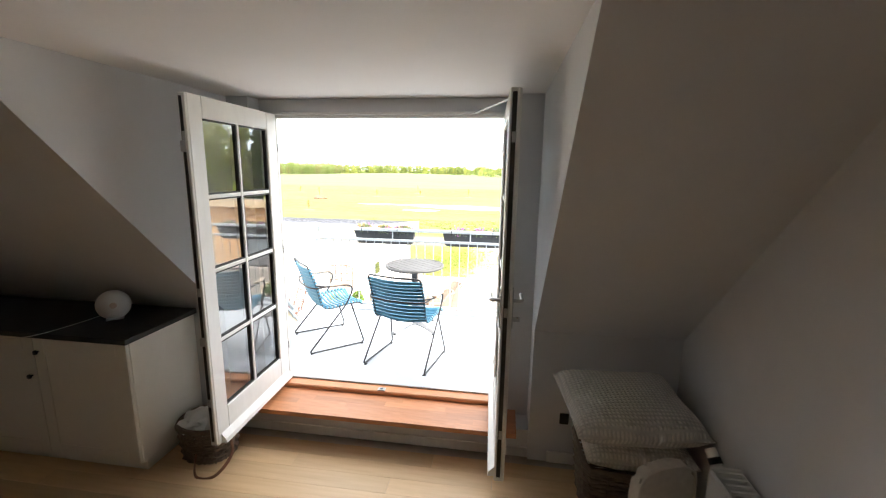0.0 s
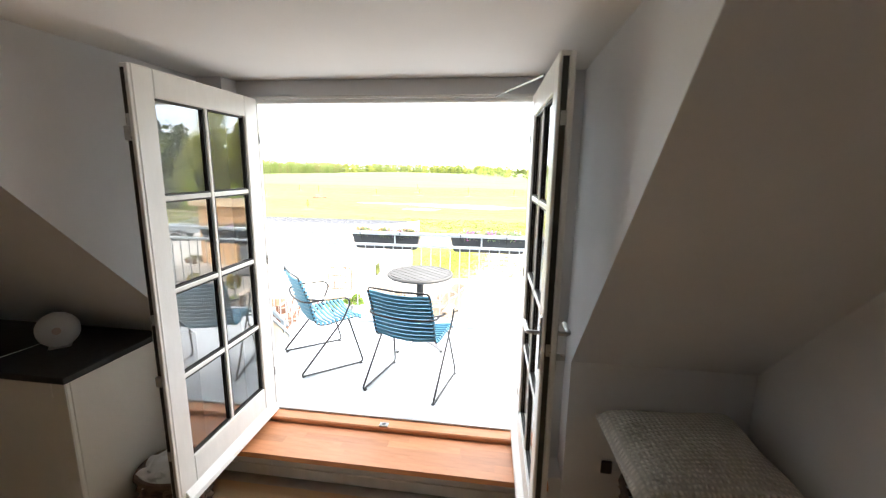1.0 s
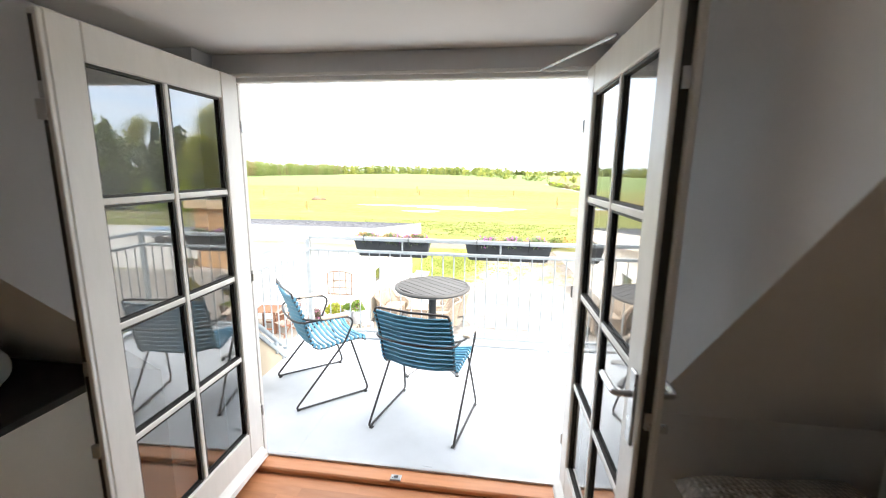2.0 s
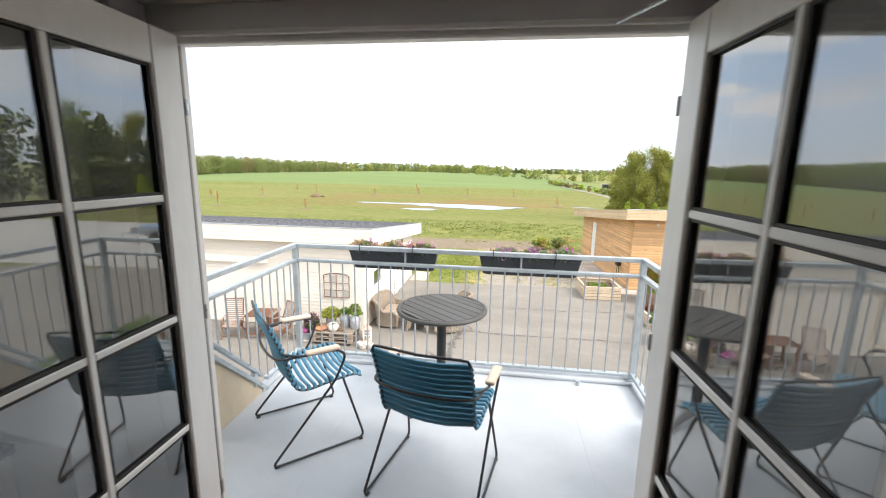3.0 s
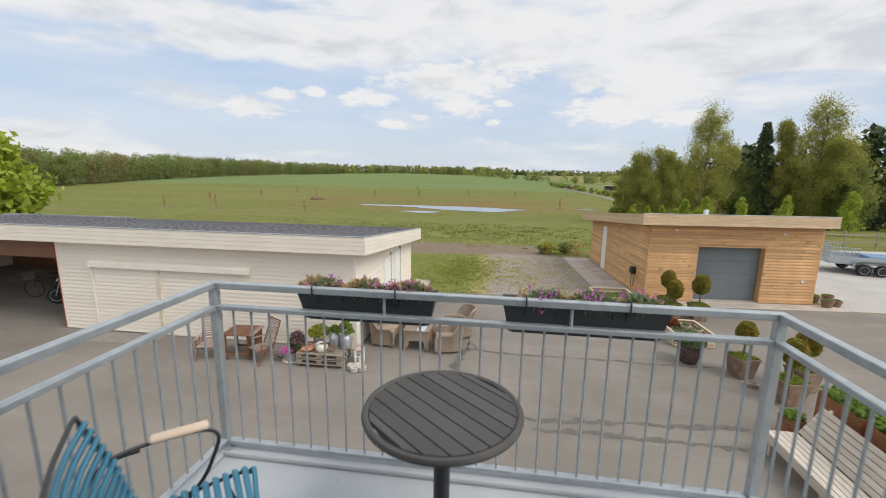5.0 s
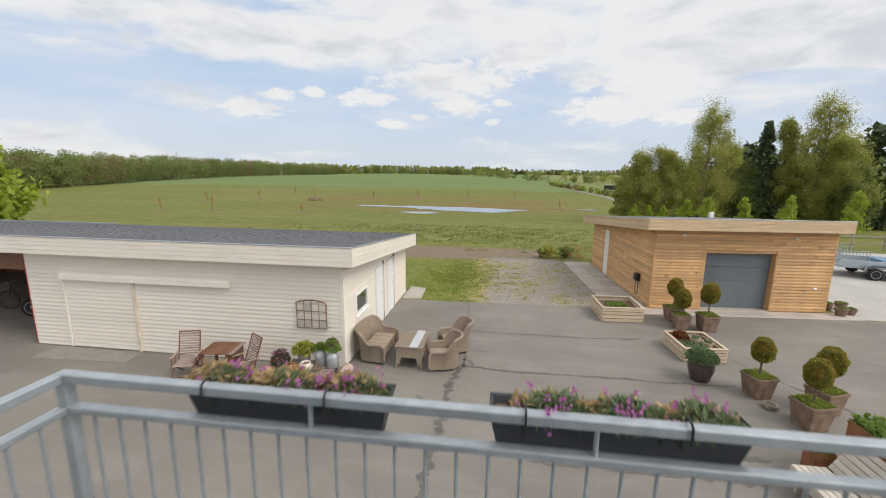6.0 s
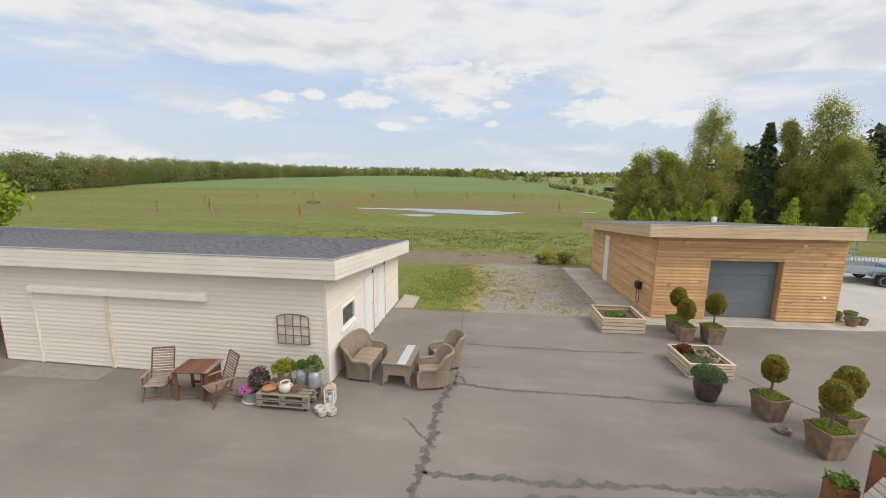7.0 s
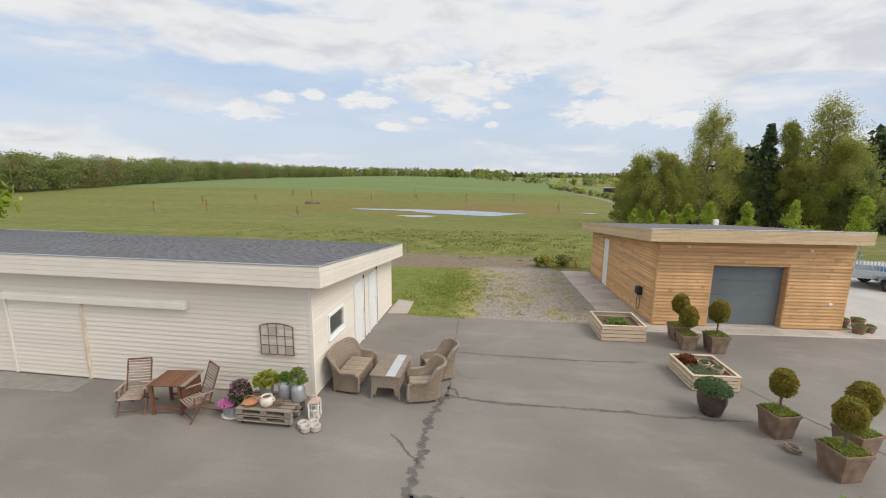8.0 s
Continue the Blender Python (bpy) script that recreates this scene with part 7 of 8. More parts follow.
def broad_tree(x, y, top, width, seed, leaf_mat, bark, label, n=7000, leaf=0.30, airy=0.5, low=0.2):
    rg = np.random.default_rng(seed)
    z0 = float(hgt(x, y)) - 0.05
    H = top - z0
    t = thing("tree", Matrix.Translation((x, y, z0)), label, "tree", "tall trees")
    bm = bmesh.new()
    lean = rg.normal(size=2) * 0.02 * H
    tube(bm, [(0, 0, 0), (lean[0] * 0.3, lean[1] * 0.3, H * 0.3), (lean[0] * 0.7, lean[1] * 0.7, H * 0.65), (lean[0], lean[1], H * 0.95)], [H * 0.014, H * 0.011, H * 0.007, 0.02], 8)
    cs, rs, ks = [], [], []
    limbs = 26
    for k in range(limbs):
        u = low + (1 - low) * (k + 0.5) / limbs
        prof = math.sin(min(1, (u - low) / (1 - low) * 1.15 + 0.12) * math.pi * 0.93) ** 0.75
        a = k * 2.4 + rg.uniform(-0.4, 0.4)
        rad = width / 2 * prof * rg.uniform(0.55, 1.0)
        c = np.array([math.cos(a) * rad * 0.75 + lean[0] * u, math.sin(a) * rad * 0.75 + lean[1] * u, H * u])
        tube(bm, [(lean[0] * u, lean[1] * u, H * (u - 0.08)), tuple(c * np.array([0.5, 0.5, 1]) + np.array([0, 0, -0.1])), tuple(c)], [H * 0.005, H * 0.003, 0.01], 5)
        for _ in range(3):
            cs.append(c + rg.normal(size=3) * np.array([0.25, 0.25, 0.22]) * width * 0.22)
            s = width * rg.uniform(0.10, 0.21)
            rs.append((s, s, s * rg.uniform(0.8, 1.5)))
            ks.append(int(n / limbs / 3))
    part("trunk", bm, bark, t)
    foliage("crown", blob_points(rg, cs, rs, ks, airy), leaf, leaf_mat, t, seed)
    return t


def spruce(x, y, top, width, seed, label="dark green spruce tree behind the garage"):
    rg = np.random.default_rng(seed)
    z0 = float(hgt(x, y)) - 0.05
    H = top - z0
    t = thing("conifer", Matrix.Translation((x, y, z0)), label, "tree", "conifers")
    part("trunk", tube(bmesh.new(), [(0, 0, 0), (0, 0, H * 0.6), (0, 0, H)], [H * 0.014, H * 0.008, 0.02], 8), M_BARK, t)
    pts = []
    for k in range(int(H * 2.2)):
        u = 0.06 + 0.94 * k / (H * 2.2)
        R = width / 2 * (1 - u) ** 0.95 + 0.05
        for j in range(9):
            a = rg.uniform(0, 2 * math.pi)
            q = rg.uniform(0.1, 1, 44) ** 0.7
            pts.append(np.stack([np.cos(a) * q * R + rg.normal(size=44) * 0.16, np.sin(a) * q * R + rg.normal(size=44) * 0.16, H * u - q * R * 0.35 + rg.normal(size=44) * 0.14], 1))
    foliage("crown", np.concatenate(pts), 0.23, L_CONIFER, t, seed)
    return t


L_BIRCH2 = leafy("aspen_leaves", (0.43, 0.415, 0.105), (0.31, 0.325, 0.08))
for k, (px, ty, deep, wd, kind) in enumerate((
        (1150, 270, 62, 6.5, "b"), (1128, 300, 66, 4.0, "b"), (1190, 262, 60, 5.0, "a"), (1258, 183, 60, 7.4, "a"), (1300, 250, 66, 6.5, "b"),
        (1215, 290, 68, 6, "o"), (1362, 222, 61.5, 8.2, "c"), (1328, 262, 72, 6.0, "c"), (1455, 171, 58, 9.0, "a"), (1398, 200, 60, 4.6, "a"), (1505, 240, 55, 7.5, "b"),
        (1428, 262, 70, 7, "c"), (1350, 300, 62, 6, "o"), (1552, 226, 60, 7.0, "c"), (1612, 215, 62, 8.0, "c"), (1530, 290, 54, 5, "o"), (1670, 190, 60, 9.0, "a"), (1750, 210, 58, 9.0, "c"), (1840, 170, 58, 9.0, "o"))):
    side = (px - 806) / 744 * deep
    x, y = spot(side, deep)
    top = 1.93 + deep * (304.6 + 0.014 * (px - 784) - ty) / 760
    if kind == "c":
        spruce(x, y, top, wd, 100 + k)
    else:
        lm, bk, lb = {"b": (L_BIRCH, M_BIRCHBARK, "slender birch tree with olive spring leaves"), "a": (L_BIRCH2, M_BARK, "tall airy aspen with golden-green spring leaves"), "o": (L_OAK, M_BARK, "leafy dark green tree at the wood's edge")}[kind]
        broad_tree(x, y, top - 0.13 * (top - G), wd * 1.2, 100 + k, lm, bk, lb, n=34000, leaf=0.125, airy=0.8, low=0.10)

for k, (px, by, hh, deep) in enumerate(((1120, 375, 2.6, 50), (1147, 380, 2.5, 49), (1173, 385, 2.5, 47), (1214, 390, 3.2, 45), (1252, 394, 3.4, 43.5), (1320, 398, 3.4, 41.5), (1403, 404, 3.6, 39.5), (1448, 406, 1.4, 38.5), (1525, 412, 4.0, 37), (1640, 415, 4.0, 35))):
    x, y = spot((px - 784) / 744 * deep, deep)
    rg = np.random.default_rng(300 + k)
    z0 = float(hgt(x, y)) - 0.03
    t = thing("young_tree", Matrix.Translation((x, y, z0)), "young bright green tree in a planted row", "tree", "row of young trees")
    part("trunk", tube(bmesh.new(), [(0, 0, 0), (0.03, 0, hh * 0.5), (0, 0, hh * 0.95)], [0.05, 0.035, 0.01], 6), M_BARK, t)
    part("stake", tube(bmesh.new(), [(0.22, 0.1, 0), (0.22, 0.1, 1.1)], 0.03, 5), M_PALLET, t)
    cs = [(rg.normal() * hh * 0.13 * (1.1 - u), rg.normal() * hh * 0.13 * (1.1 - u), hh * (0.18 + 0.8 * u)) for u in np.linspace(0, 1, 16)]
    rs = [(hh * (0.22 - 0.13 * u),) * 3 for u in np.linspace(0, 1, 16)]
    foliage("crown", blob_points(rg, cs, rs, [130] * 16, 0.75), 0.13, L_BRIGHT, t, k)

# maple behind the carport
broad_tree(-27.3, 19.3, 2.9, 4.6, 401, L_BRIGHT, M_BARK, "bright green maple behind the carport", n=5200, leaf=0.30, low=0.22)


def woods(name, line, depth, count, hmin, hmax, leaf, n, seed, label, mats, spread=0.17):
    """A belt of trees far off along a line."""
    rg = np.random.default_rng(seed)
    seg = [math.dist(a, b) for a, b in zip(line, line[1:])]
    sets = [[] for _ in mats]
    V, F = [], []
    for i in range(count):
        u = rg.uniform(0, sum(seg))
        j = 0
        while u > seg[j]:
            u -= seg[j]; j += 1
        q = u / seg[j]
        off = rg.uniform(0, depth)
        x = line[j][0] * (1 - q) + line[j + 1][0] * q - off * 0.8
        y = line[j][1] * (1 - q) + line[j + 1][1] * q + off * 0.5
        z = float(hgt(x, y))
        h = rg.uniform(hmin, hmax)
        w = h * rg.uniform(spread * 0.8, spread * 1.3)
        cs = [(x + rg.normal() * w * 0.42, y + rg.normal() * w * 0.42, z + h * v) for v in (0.16, 0.32, 0.48, 0.62, 0.74, 0.83, 0.90)]
        rs = [(w * s * rg.uniform(0.8, 1.15), w * s * rg.uniform(0.8, 1.15), h * rg.uniform(0.10, 0.15)) for s in (0.7, 0.95, 1.1, 1.15, 1.05, 0.85, 0.6)]
        sets[int(rg.integers(len(mats)))].append(blob_points(rg, cs, rs, [n] * 7, 0.5))
        b = len(V)
        s = h * 0.012
        V += [(x - s, y, z - 0.2), (x + s, y, z - 0.2), (x + s * 0.5, y, z + h * 0.6), (x - s * 0.5, y, z + h * 0.6), (x, y - s, z - 0.2), (x, y + s, z - 0.2), (x, y + s * 0.5, z + h * 0.6), (x, y - s * 0.5, z + h * 0.6)]
        F += [(b, b + 1, b + 2, b + 3), (b + 4, b + 5, b + 6, b + 7)]
    for pts, m in zip(sets, mats):
        if not pts:
            continue
        ob = new(name, leaf_mesh(name, np.concatenate(pts), leaf, m, rg, 1.2))
        tagged(ob, label, "woodland", kind="stuff")
    me = bpy.data.meshes.new("far_trunks")
    me.from_pydata(V, [], F)
    me.materials.append(M_BARK)
    tagged(new("far_trunks", me), "thin grey trunks inside the far woodland", "woodland", kind="stuff")


woods("woodland", [(-240, 60), (-166, 112), (-190, 200), (-214, 310), (-224, 430), (-224, 580)], 26, 620, 8.5, 15.5, 0.52, 62, 50, "belt of dense spring woodland beyond the meadow", (L_OAK, L_OAK, L_WOODLIGHT, L_WOODLIGHT, L_WOODB), 0.27)
woods("far_woodland", [(-224, 560), (-150, 640), (-60, 720), (20, 760)], 40, 240, 9, 16, 1.6, 12, 51, "distant belt of mixed trees on the skyline", (L_OAK, L_BIRCH), 0.24)
woods("distant_trees", [(-140, 900), (0, 980), (150, 900), (420, 1050), (760, 1100)], 60, 520, 5, 13, 1.7, 10, 52, "distant trees along the horizon", (L_OAK, L_OAK, L_WOODB), 0.3)
woods("field_bushes", [(-20, 420), (30, 330), (62, 300), (96, 360), (190, 420), (330, 480)], 26, 120, 3, 9, 1.0, 10, 53, "loose bushes between the far fields", (L_OAK, L_BIRCH), 0.42)
woods("hedge_bushes", [(28, 250), (36, 190), (42, 150), (44, 128)], 3, 60, 1.0, 2.6, 0.6, 8, 54, "low hedge beside the field track", (L_OAK, L_WOODB, L_BRIGHT), 0.5)
woods("track_bushes", [(46, 158), (56, 166), (68, 158)], 8, 26, 2.0, 3.8, 0.6, 12, 55, "green bushes by the field track", (L_BRIGHT, L_OAK), 0.5)
woods("garden_bushes", [(2.6, 25.4), (3.9, 25.8), (5.0, 26.0)], 0.4, 11, 0.35, 0.75, 0.10, 18, 56, "low brown and olive bushes beyond the gravel", (L_OAK, L_YELLOW, L_TWIG), 0.5)
woods("right_woods", [(48, 72), (70, 60), (110, 40), (150, 0)], 16, 130, 11, 16, 0.8, 22, 57, "dark wood behind the tall trees", (L_OAK, L_CONIFER), 0.2)
woods("right_backing", [(30, 78), (38, 74), (52, 66)], 9, 46, 8, 12, 0.55, 40, 58, "dense undergrowth behind the tall trees", (L_OAK, L_BIRCH, L_CONIFER), 0.26)

# saplings in the meadow
for k, (x, y) in enumerate(((-67, 75.5), (-57.5, 78), (-77.4, 102.8), (-68.4, 112.6), (-38, 77), (-58.2, 126.6), (-39.3, 127.8), (-26.1, 132.5), (-10.2, 132.7), (4.3, 137.7), (13.7, 101.7), (-30, 148), (-72, 141))):
    rg = np.random.default_rng(500 + k)
    z0 = float(hgt(x, y))
    t = thing("sapling", Matrix.Translation((x, y, z0)), "thin brown sapling tied to a stake in the meadow", "sapling", "saplings in the meadow")
    hh = rg.uniform(2.0, 3.0)
    part("stem", tube(bmesh.new(), [(0, 0, -0.05), (0.03, 0, hh)], [0.035, 0.012], 5), M_BARK, t)
    part("stake", tube(bmesh.new(), [(0.3, 0, -0.05), (0.3, 0, 1.2)], 0.035, 5), M_PALLET, t)
    foliage("twigs", blob_points(rg, [(0, 0, hh * 0.45), (0, 0, hh * 0.7), (0, 0, hh * 0.9)], [(0.35, 0.35, 0.5), (0.3, 0.3, 0.45), (0.18, 0.18, 0.35)], [70, 60, 40]), 0.13, L_TWIG, t, k)
    part("bed", lathe(bmesh.new(), [(1.5, -0.05), (1.3, 0.05), (0.4, 0.10)], 16), M_SOIL, t, "ring of bare brown soil")


def water(name, outline, z):
    m = bpy.data.materials.new("still_water")
    m.use_nodes = True
    bs = m.node_tree.nodes["Principled BSDF"]
    bs.inputs["Base Color"].default_value = (0.16, 0.19, 0.20, 1)
    bs.inputs["Roughness"].default_value = 0.08
    bs.inputs["Specular IOR Level"].default_value = 1.0
    nt = m.node_tree
    co = node(nt, "ShaderNodeTexCoord")
    n3 = node(nt, "ShaderNodeTexNoise", Scale=2.2, Detail=3.0)
    nt.links.new(co.outputs["Object"], n3.inputs["Vector"])
    bp = node(nt, "ShaderNodeBump", Strength=0.12, Distance=0.02)
    nt.links.new(n3.outputs["Fac"], bp.inputs["Height"]); nt.links.new(bp.outputs[0], bs.inputs["Normal"])
    bm = bmesh.new()
    prism(bm, outline, z - 0.01, z, "z")
    return structure(name, bm, m, "shallow bright pool in the wet meadow", "pond")


def blot(cx, cy, rx, ry, seed, slope=0.0, n=60):
    rg = np.random.default_rng(seed)
    ph = rg.uniform(0, 6.28, 4)
    res = []
    for k in range(n):
        a = 2 * math.pi * k / n
        q = 1 + 0.16 * math.sin(2 * a + ph[0]) + 0.13 * math.sin(3 * a + ph[1]) + 0.09 * math.sin(5 * a + ph[2]) + 0.07 * math.sin(9 * a + ph[3])
        res.append((cx + rx * q * math.cos(a), cy + ry * q * math.sin(a) + slope * rx * math.cos(a)))
    return res


water("pond", blot(-9, 96.0, 14.0, 5.0, 1, -0.06), -7.045)
water("pond_1", blot(-26.0, 99.0, 9.0, 1.5, 3, -0.10), -7.05)
water("pond_2", blot(-16.5, 86.0, 4.2, 1.7, 5, -0.05), -7.04)
water("pond_3", blot(20.0, 101.0, 2.6, 0.8, 7), -7.045)

# field track, far car, shed and farmhouses
trk = smooth_path([(24, 44, 0), (21.5, 60, 0), (22.5, 78, 0), (28, 100, 0), (34, 122, 0), (36, 150, 0), (33, 190, 0), (27, 260, 0)], 8)
bm = bmesh.new()
prev = None
for i, p in enumerate(trk):
    d = (trk[min(i + 1, len(trk) - 1)] - trk[max(i - 1, 0)]).normalized()
    nrm = Vector((-d.y, d.x, 0)) * 1.3
    a, b = p + nrm, p - nrm
    cur = [bm.verts.new((v.x, v.y, float(hgt(v.x, v.y)) + 0.06)) for v in (a, b)]
    if prev:
        bm.faces.new((prev[0], prev[1], cur[1], cur[0]))
    prev = cur
structure("road", bm, M_TRACK, "pale gravel track through the fields", "road")

fx, fy = 34.6, 124.0
fz = float(hgt(fx, fy))
car = thing("parked_car", Matrix.Translation((fx, fy, fz + 0.06)) @ Matrix.Rotation(0.5, 4, "Z"), "black car parked by the field track", "car")
part("body", prism(bmesh.new(), [(-2.1, 0.35), (2.1, 0.35), (2.1, 0.85), (1.2, 0.95), (0.7, 1.5), (-1.2, 1.5), (-1.9, 0.95), (-2.1, 0.8)], -0.85, 0.85, "y"), M_BLACKPLASTIC, car)
for x in (-1.35, 1.35):
    for s in (-0.8, 0.8):
        wheel(car, x, s, 0.32, 0.32, 0.2)
sx_, sy_ = 52.5, 212.0
sz_ = float(hgt(sx_, sy_))
shed = thing("field_shed", Matrix.Translation((sx_, sy_, sz_)), "low dark field shed with a pale roof", "shed")
part("wall", B(-3.5, 3.5, -1.5, 1.5, 0, 2.0), M_BLACKPLASTIC, shed)
part("roof", B(-3.8, 3.8, -1.8, 1.8, 2.0, 2.2), M_STONE, shed)
for k, (x, y, w) in enumerate(((330, 900, 7), (240, 980, 6))):
    z = float(hgt(x, y))
    hs = thing("farmhouse", Matrix.Translation((x, y, z)) @ Matrix.Rotation(0.4 * k, 4, "Z"), "small distant farmhouse with a red roof", "house", "distant farms")
    part("wall", B(-w, w, -4, 4, 0, 4), M_WHITETRIM, hs)
    part("roof", prism(bmesh.new(), [(-4.5, 4), (4.5, 4), (0, 8)], -w - 0.3, w + 0.3, "x"), M_TERRA, hs)


# fence beyond the drive
def fence():
    f = thing("field_fence", Matrix.Identity(4), "pale wooden post and rail fence beyond the drive", "fence")
    a, b = Vector((15.5, 32.0)), Vector((44.0, 34.5))
    n = 13
    pm = to_mesh("post", B(-0.05, 0.05, -0.05, 0.05, -0.1, 1.2, bev=0.01), M_PALLET)
    for k in range(n + 1):
        p = a.lerp(b, k / n)
        piece("post", pm, f, (p.x, p.y, float(hgt(p.x, p.y))))
    rm = to_mesh("rail", B(0, 1, -0.02, 0.02, -0.05, 0.05), M_PALLET)
    step_v = (b - a) / n
    for k in range(n):
        p = a.lerp(b, k / n)
        for z in (0.45, 0.95):
            piece("rail", rm, f, (p.x, p.y - 0.07, float(hgt(p.x, p.y)) + z), (step_v.length, 1, 1), (0, 0, math.atan2(step_v.y, step_v.x)))
    return f


fence()
post = thing("marker_post", Matrix.Translation((-5.47, 28.35, float(hgt(-5.47, 28.35)))), "short grey marker post at the lawn edge", "post")
part("post", B(-0.05, 0.05, -0.05, 0.05, -0.1, 1.15, bev=0.01), M_PALLET, post)


# ---- attic room ----
def cabinet():
    c = thing("low_cabinet", Matrix.Translation((0, 0, FL)), "white low cabinet with panelled doors under the slope", "cabinet")
    x0, x1, y0, y1 = -3.28, -1.355, -0.89, -0.315
    part("body", B(x0, x1, y0 + 0.02, y1, 0.09, 0.925, bev=0.003), M_CABINET, c)
    part("plinth", B(x0, x1 - 0.03, y0 + 0.07, y1, 0.0, 0.088), M_CABINET, c)
    for k in range(3):
        e = x1 - 0.673 * k
        a = max(x0, e - 0.673)
        d = part("cabinet_door", B(a + 0.002, e - 0.002, y0, y0 + 0.019, 0.10, 0.92, bev=0.002), M_CABINET, c)
        bm = bmesh.new()
        for p in ((a + 0.002, a + 0.08, 0.10, 0.92), (e - 0.08, e - 0.002, 0.10, 0.92), (a + 0.08, e - 0.08, 0.10, 0.18), (a + 0.08, e - 0.08, 0.84, 0.92)):
            box(bm, p[0], p[1], y0 - 0.006, y0 - 0.0005, p[2], p[3], bev=0.002)
        part("door_moulding", bm, M_CABINET, d)
        part("knob", lathe(bmesh.new(), [(0.006, 0), (0.006, 0.012), (0.015, 0.016), (0.014, 0.026), (0, 0.03)], 12, m=Matrix.Translation((e - 0.04 if k % 2 else a + 0.035, y0 - 0.006, 0.66 if k % 2 else 0.83)) @ Matrix.Rotation(math.pi / 2, 4, "X")), M_BLACKPLASTIC, d, "small dark knob")
    return c


cabinet()
top = thing("worktop", Matrix.Translation((0, 0, FL)), "matt black worktop lying on the low cabinet", "worktop")
part("slab", B(-3.28, -1.335, -0.915, -0.306, 0.927, 0.962, bev=0.003), M_BLACKTOP, top)

# round wake-up light with its cord, not lit
lampd = thing("disc_lamp", pose(-1.72, -0.60, FL + 0.962, 0, 0, 44), "round white wake-up light standing on the worktop", "lamp")
body_m = Matrix.Translation((0, 0, 0.10)) @ Matrix.Rotation(radians(82), 4, "X")
part("disc", lathe(bmesh.new(), [(0.0, 0.055), (0.045, 0.05), (0.075, 0.037), (0.097, 0.012), (0.10, 0.0), (0.092, -0.022), (0.066, -0.037), (0, -0.04)], 40, m=body_m), M_DISC, lampd, "frosted white disc", smooth=True)
part("display", lathe(bmesh.new(), [(0.0, 0.0562), (0.020, 0.0552)], 20, m=body_m), mat("warm_display", (0.62, 0.48, 0.42), (0.55, 0.42, 0.37), rough=0.4), lampd, "faint warm display")
part("foot", B(-0.05, 0.05, -0.04, 0.05, 0.0, 0.012, bev=0.004), M_DISC, lampd)
part("cord", tube(bmesh.new(), smooth_path([(-0.05, 0.05, 0.03), (-0.20, 0.0, 0.006), (-0.40, -0.12, 0.006), (-0.60, -0.10, 0.006), (-0.78, -0.30, 0.006)], 6), 0.0025, 6), M_DISC, lampd, "thin white cord")


def cane_basket(m, rx, ry, h, label, square):
    b = thing("wicker_basket", m, label, "basket", "wicker baskets")
    n = 30
    rows = max(5, int(h / 0.026))
    def pt(k, z, off):
        a = 2 * math.pi * k / n
        c, s = math.cos(a), math.sin(a)
        q = 1 + (1 / max(abs(c), abs(s)) - 1) * square
        g = 0.88 + 0.12 * z / h
        return (c * q * (rx + off) * g, s * q * (ry + off) * g, z)
    for j in range(rows):
        z = 0.014 + (h - 0.02) * j / (rows - 1)
        part("weave_strand", tube(bmesh.new(), [pt(k, z, 0.006 if (k + j) % 2 else -0.006) for k in range(n)], 0.011, 5, closed=True), M_DARKWICKER, b)
    for k in range(0, n, 2):
        part("stake", tube(bmesh.new(), [pt(k, 0.0, 0), pt(k, h, 0)], 0.007, 5), M_DARKWICKER, b)
    part("rim", tube(bmesh.new(), [pt(k, h, 0) for k in range(n)], 0.018, 6, closed=True), M_DARKWICKER, b)
    part("bottom", prism(bmesh.new(), [pt(k, 0, -0.012)[:2] for k in range(n)], 0.002, 0.014, "z"), M_DARKWICKER, b)
    return b


bk = cane_basket(pose(-1.10, -0.58, FL), 0.19, 0.165, 0.25, "dark wicker basket with a leather strap and white cloth", 0.15)
part("strap", tube(bmesh.new(), smooth_path([(0.18, -0.05, 0.22), (0.25, -0.12, 0.10), (0.20, -0.24, 0.012), (0.08, -0.26, 0.01), (0.02, -0.17, 0.1)], 6), 0.010, 6, flat=0.3), M_TEAK, bk, "brown leather strap")
rg = np.random.default_rng(9)
bm = bmesh.new()
bmesh.ops.create_icosphere(bm, subdivisions=4, radius=1)
for v in bm.verts:
    w_ = noise.noise(v.co * 2.4) * 0.35 + noise.noise(v.co * 6) * 0.14
    v.co = Vector((v.co.x * 0.15, v.co.y * 0.13, v.co.z * 0.075)) * (1 + w_)
cl = tagged(part("cloth", bm, M_CLOTH, None, smooth=True), "crumpled white cloth lying in the basket", "cloth")
cl.location = (-1.13, -0.60, FL + 0.235)

bb = cane_basket(pose(1.70, -0.60, FL), 0.29, 0.24, 0.36, "pale wicker chest under the folded cushions", 0.85)


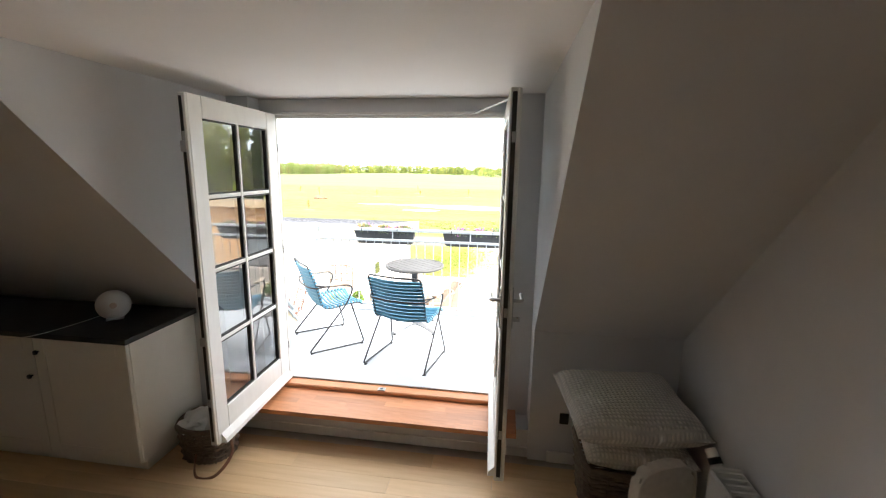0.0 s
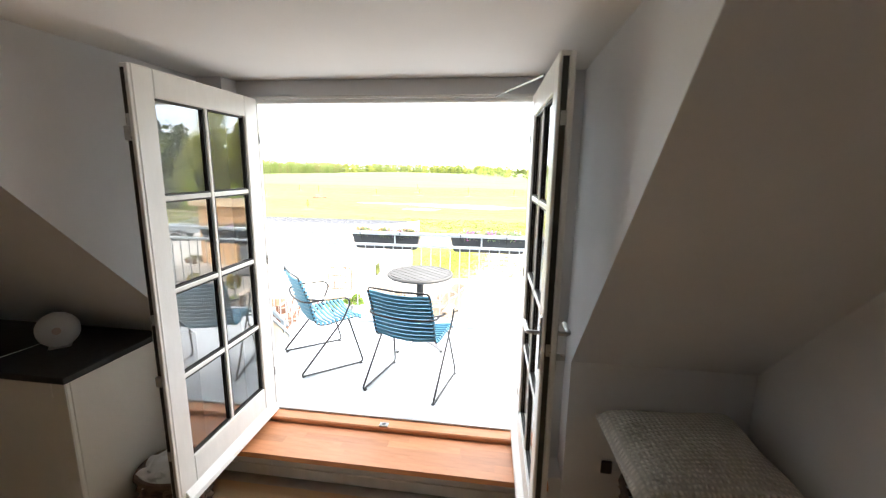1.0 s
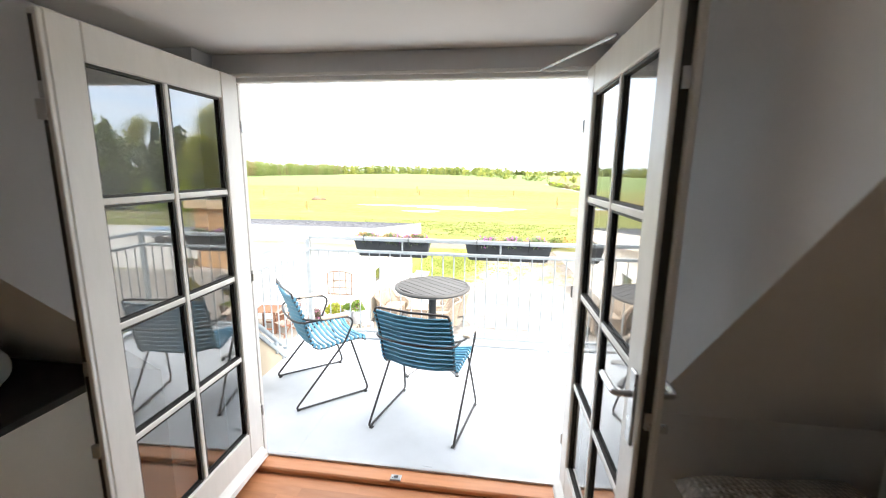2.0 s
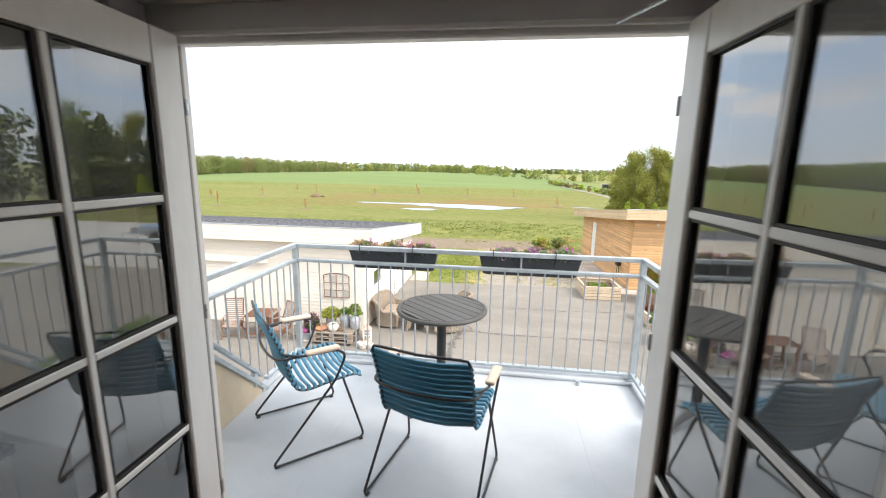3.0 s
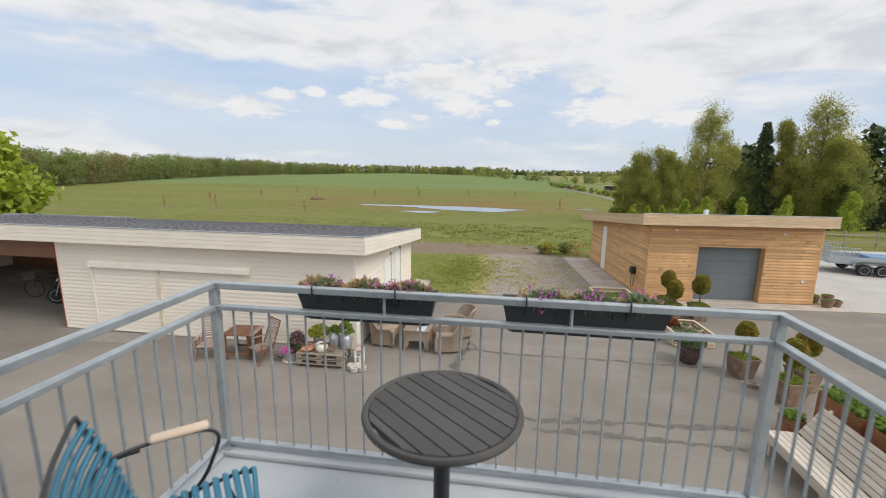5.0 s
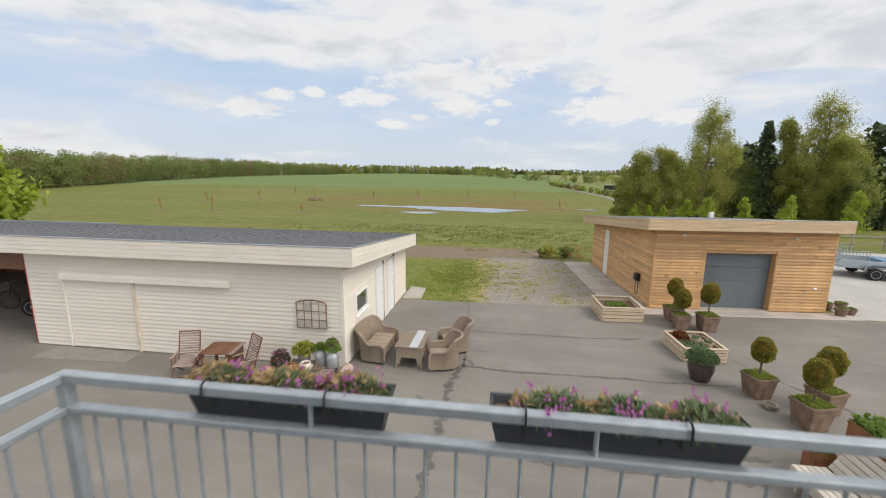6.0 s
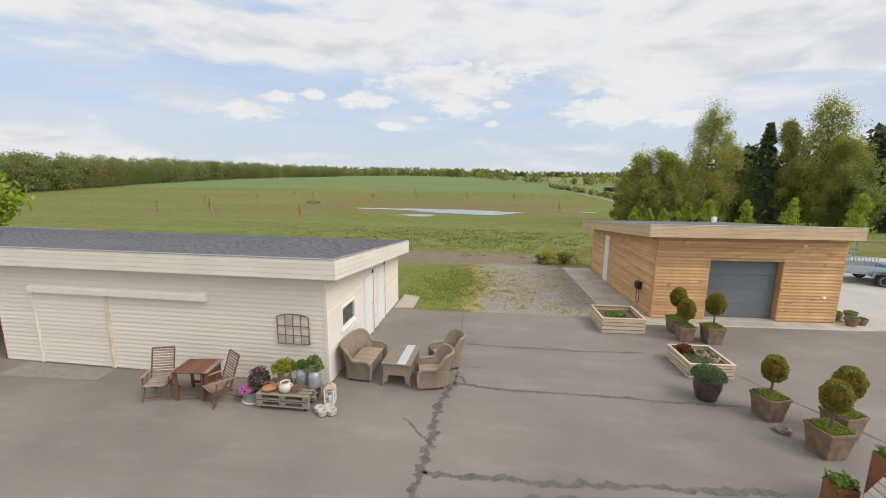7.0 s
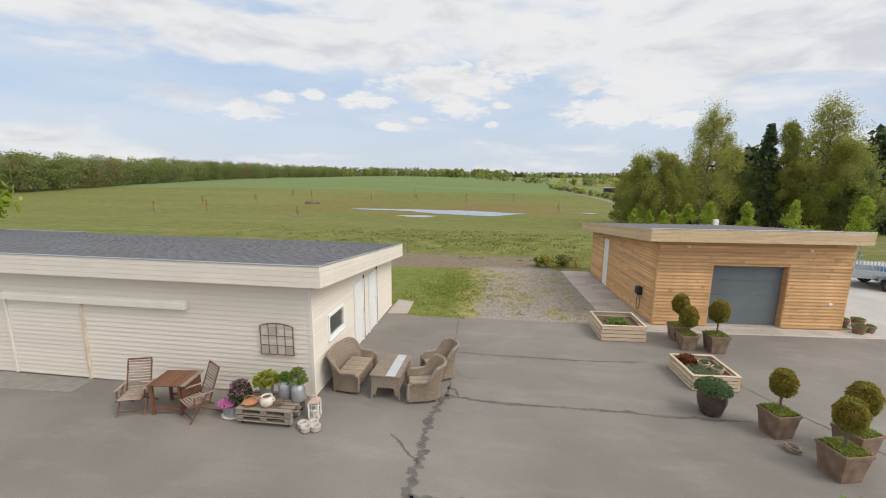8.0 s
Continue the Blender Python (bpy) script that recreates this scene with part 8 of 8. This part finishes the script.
def cushion(name, m, w, d, th, material, label):
    bm = bmesh.new()
    n = 22
    grid = {}
    for side in (1, -1):
        for i in range(n + 1):
            for j in range(n + 1):
                u, v = 2 * i / n - 1, 2 * j / n - 1
                e = max(0.0, (1 - u ** 4) * (1 - v ** 4))
                edge = i in (0, n) or j in (0, n)
                pinch = 1 - 0.06 * (1 - abs(u)) * abs(v) ** 3 - 0.06 * (1 - abs(v)) * abs(u) ** 3
                key = (i, j) if edge else (i, j, side)
                if key not in grid:
                    z = side * th / 2 * e ** 0.45 + 0.012 * math.sin(3 * u + 1) * math.cos(2.5 * v)
                    grid[key] = bm.verts.new((u * w / 2 * pinch, v * d / 2 * pinch, z))
        def g(i, j):
            return grid[(i, j)] if (i in (0, n) or j in (0, n)) else grid[(i, j, side)]
        for i in range(n):
            for j in range(n):
                f = [g(i, j), g(i + 1, j), g(i + 1, j + 1), g(i, j + 1)]
                bm.faces.new(f if side > 0 else f[::-1])
    ob = tagged(part(name, bm, material, None, smooth=True), label, "cushion", "stacked cushions")
    ob.matrix_world = m
    return ob


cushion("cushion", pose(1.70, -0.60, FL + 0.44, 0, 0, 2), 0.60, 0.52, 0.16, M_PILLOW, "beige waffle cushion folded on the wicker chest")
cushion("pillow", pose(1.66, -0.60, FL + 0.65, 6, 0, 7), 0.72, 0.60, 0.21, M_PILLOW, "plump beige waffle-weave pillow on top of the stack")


def radiator():
    r = thing("radiator", Matrix.Translation((1.99, -1.62, FL)), "white panel radiator with a grille on the gable wall", "radiator")
    part("front_panel", B(-0.095, -0.075, -0.55, 0.50, 0.12, 0.66, bev=0.008), M_RADIATOR, r)
    part("back_panel", B(0.03, 0.05, -0.55, 0.50, 0.12, 0.66, bev=0.008), M_RADIATOR, r)
    for y in (-0.555, 0.503):
        part("end_cap", B(-0.09, 0.05, y, y + 0.012, 0.12, 0.668, bev=0.004), M_RADIATOR, r)
    for k in range(26):
        y = -0.53 + k * 0.04
        part("grille_bar", B(-0.075, 0.03, y, y + 0.012, 0.655, 0.668), M_RADIATOR, r)
    part("bracket", B(0.05, 0.08, -0.03, 0.03, 0.2, 0.6), M_RADIATOR, r)
    v = part("thermostat", tube(bmesh.new(), [(-0.03, 0.52, 0.62), (-0.055, 0.60, 0.70)], [0.024, 0.027], 14), M_RADIATOR, r, "white and black thermostat head", smooth=True)
    part("thermostat_ring", tube(bmesh.new(), [(-0.040, 0.552, 0.652), (-0.046, 0.572, 0.673)], 0.029, 14), M_BLACKPLASTIC, v, smooth=True)
    part("pipe", tube(bmesh.new(), [(-0.03, 0.52, 0.62), (-0.03, 0.53, 0.0)], 0.009, 8), M_RADIATOR, r)
    return r


radiator()


def shell_chair():
    c = thing("upholstered_chair", pose(1.735, -1.40, FL + 0.001, 0, 0, 22), "beige upholstered chair with a rounded back", "chair")
    bm = bmesh.new()
    pr = smooth_path([(-0.15, 0, 0.40), (-0.147, 0, 0.64), (-0.11, 0, 0.71), (0.0, 0, 0.73), (0.11, 0, 0.71), (0.147, 0, 0.64), (0.15, 0, 0.40)], 5)
    prism(bm, [(p.x, p.z) for p in pr], 0.17, 0.23, "y")
    bmesh.ops.bevel(bm, geom=list(bm.edges), offset=0.015, segments=2, affect="EDGES")
    part("backrest", bm, M_LINEN, c, smooth=True)
    part("seat", B(-0.15, 0.15, -0.24, 0.20, 0.36, 0.46, bev=0.035, seg=3), M_LINEN, c, smooth=True)
    part("piping", tube(bmesh.new(), [(p.x, 0.17, p.z) for p in pr], 0.006, 6), M_LINEN, c)
    for x in (-0.12, 0.12):
        for y in (-0.2, 0.18):
            part("leg", tube(bmesh.new(), [(x, y, 0.0), (x * 0.9, y * 0.9, 0.37)], [0.013, 0.018], 8), M_BLACKSTEEL, c)
    return c


shell_chair()
sock = thing("wall_socket", pose(1.37, -0.304, 0.105), "small dark wall socket on the knee wall", "socket")
part("plate", B(-0.03, 0.03, -0.012, 0.0, -0.04, 0.04, bev=0.004), M_BLACKPLASTIC, sock)


for k, (x, y, s) in enumerate(((-52.0, 112.0, 1.1), (-50.2, 112.6, 0.7))):
    bm = bmesh.new()
    bmesh.ops.create_icosphere(bm, subdivisions=3, radius=1)
    for v in bm.verts:
        v.co = Vector((v.co.x * 1.3, v.co.y, max(v.co.z, -0.1) * 0.7)) * s * (1 + 0.3 * noise.noise(v.co * 2.5 + Vector((k * 5, 0, 0))))
    heap = tagged(part("earth_heap", bm, M_SOIL, None), "low dark earth heap in the meadow", "earth heap", "earth heaps")
    heap.location = (x, y, float(hgt(x, y)))
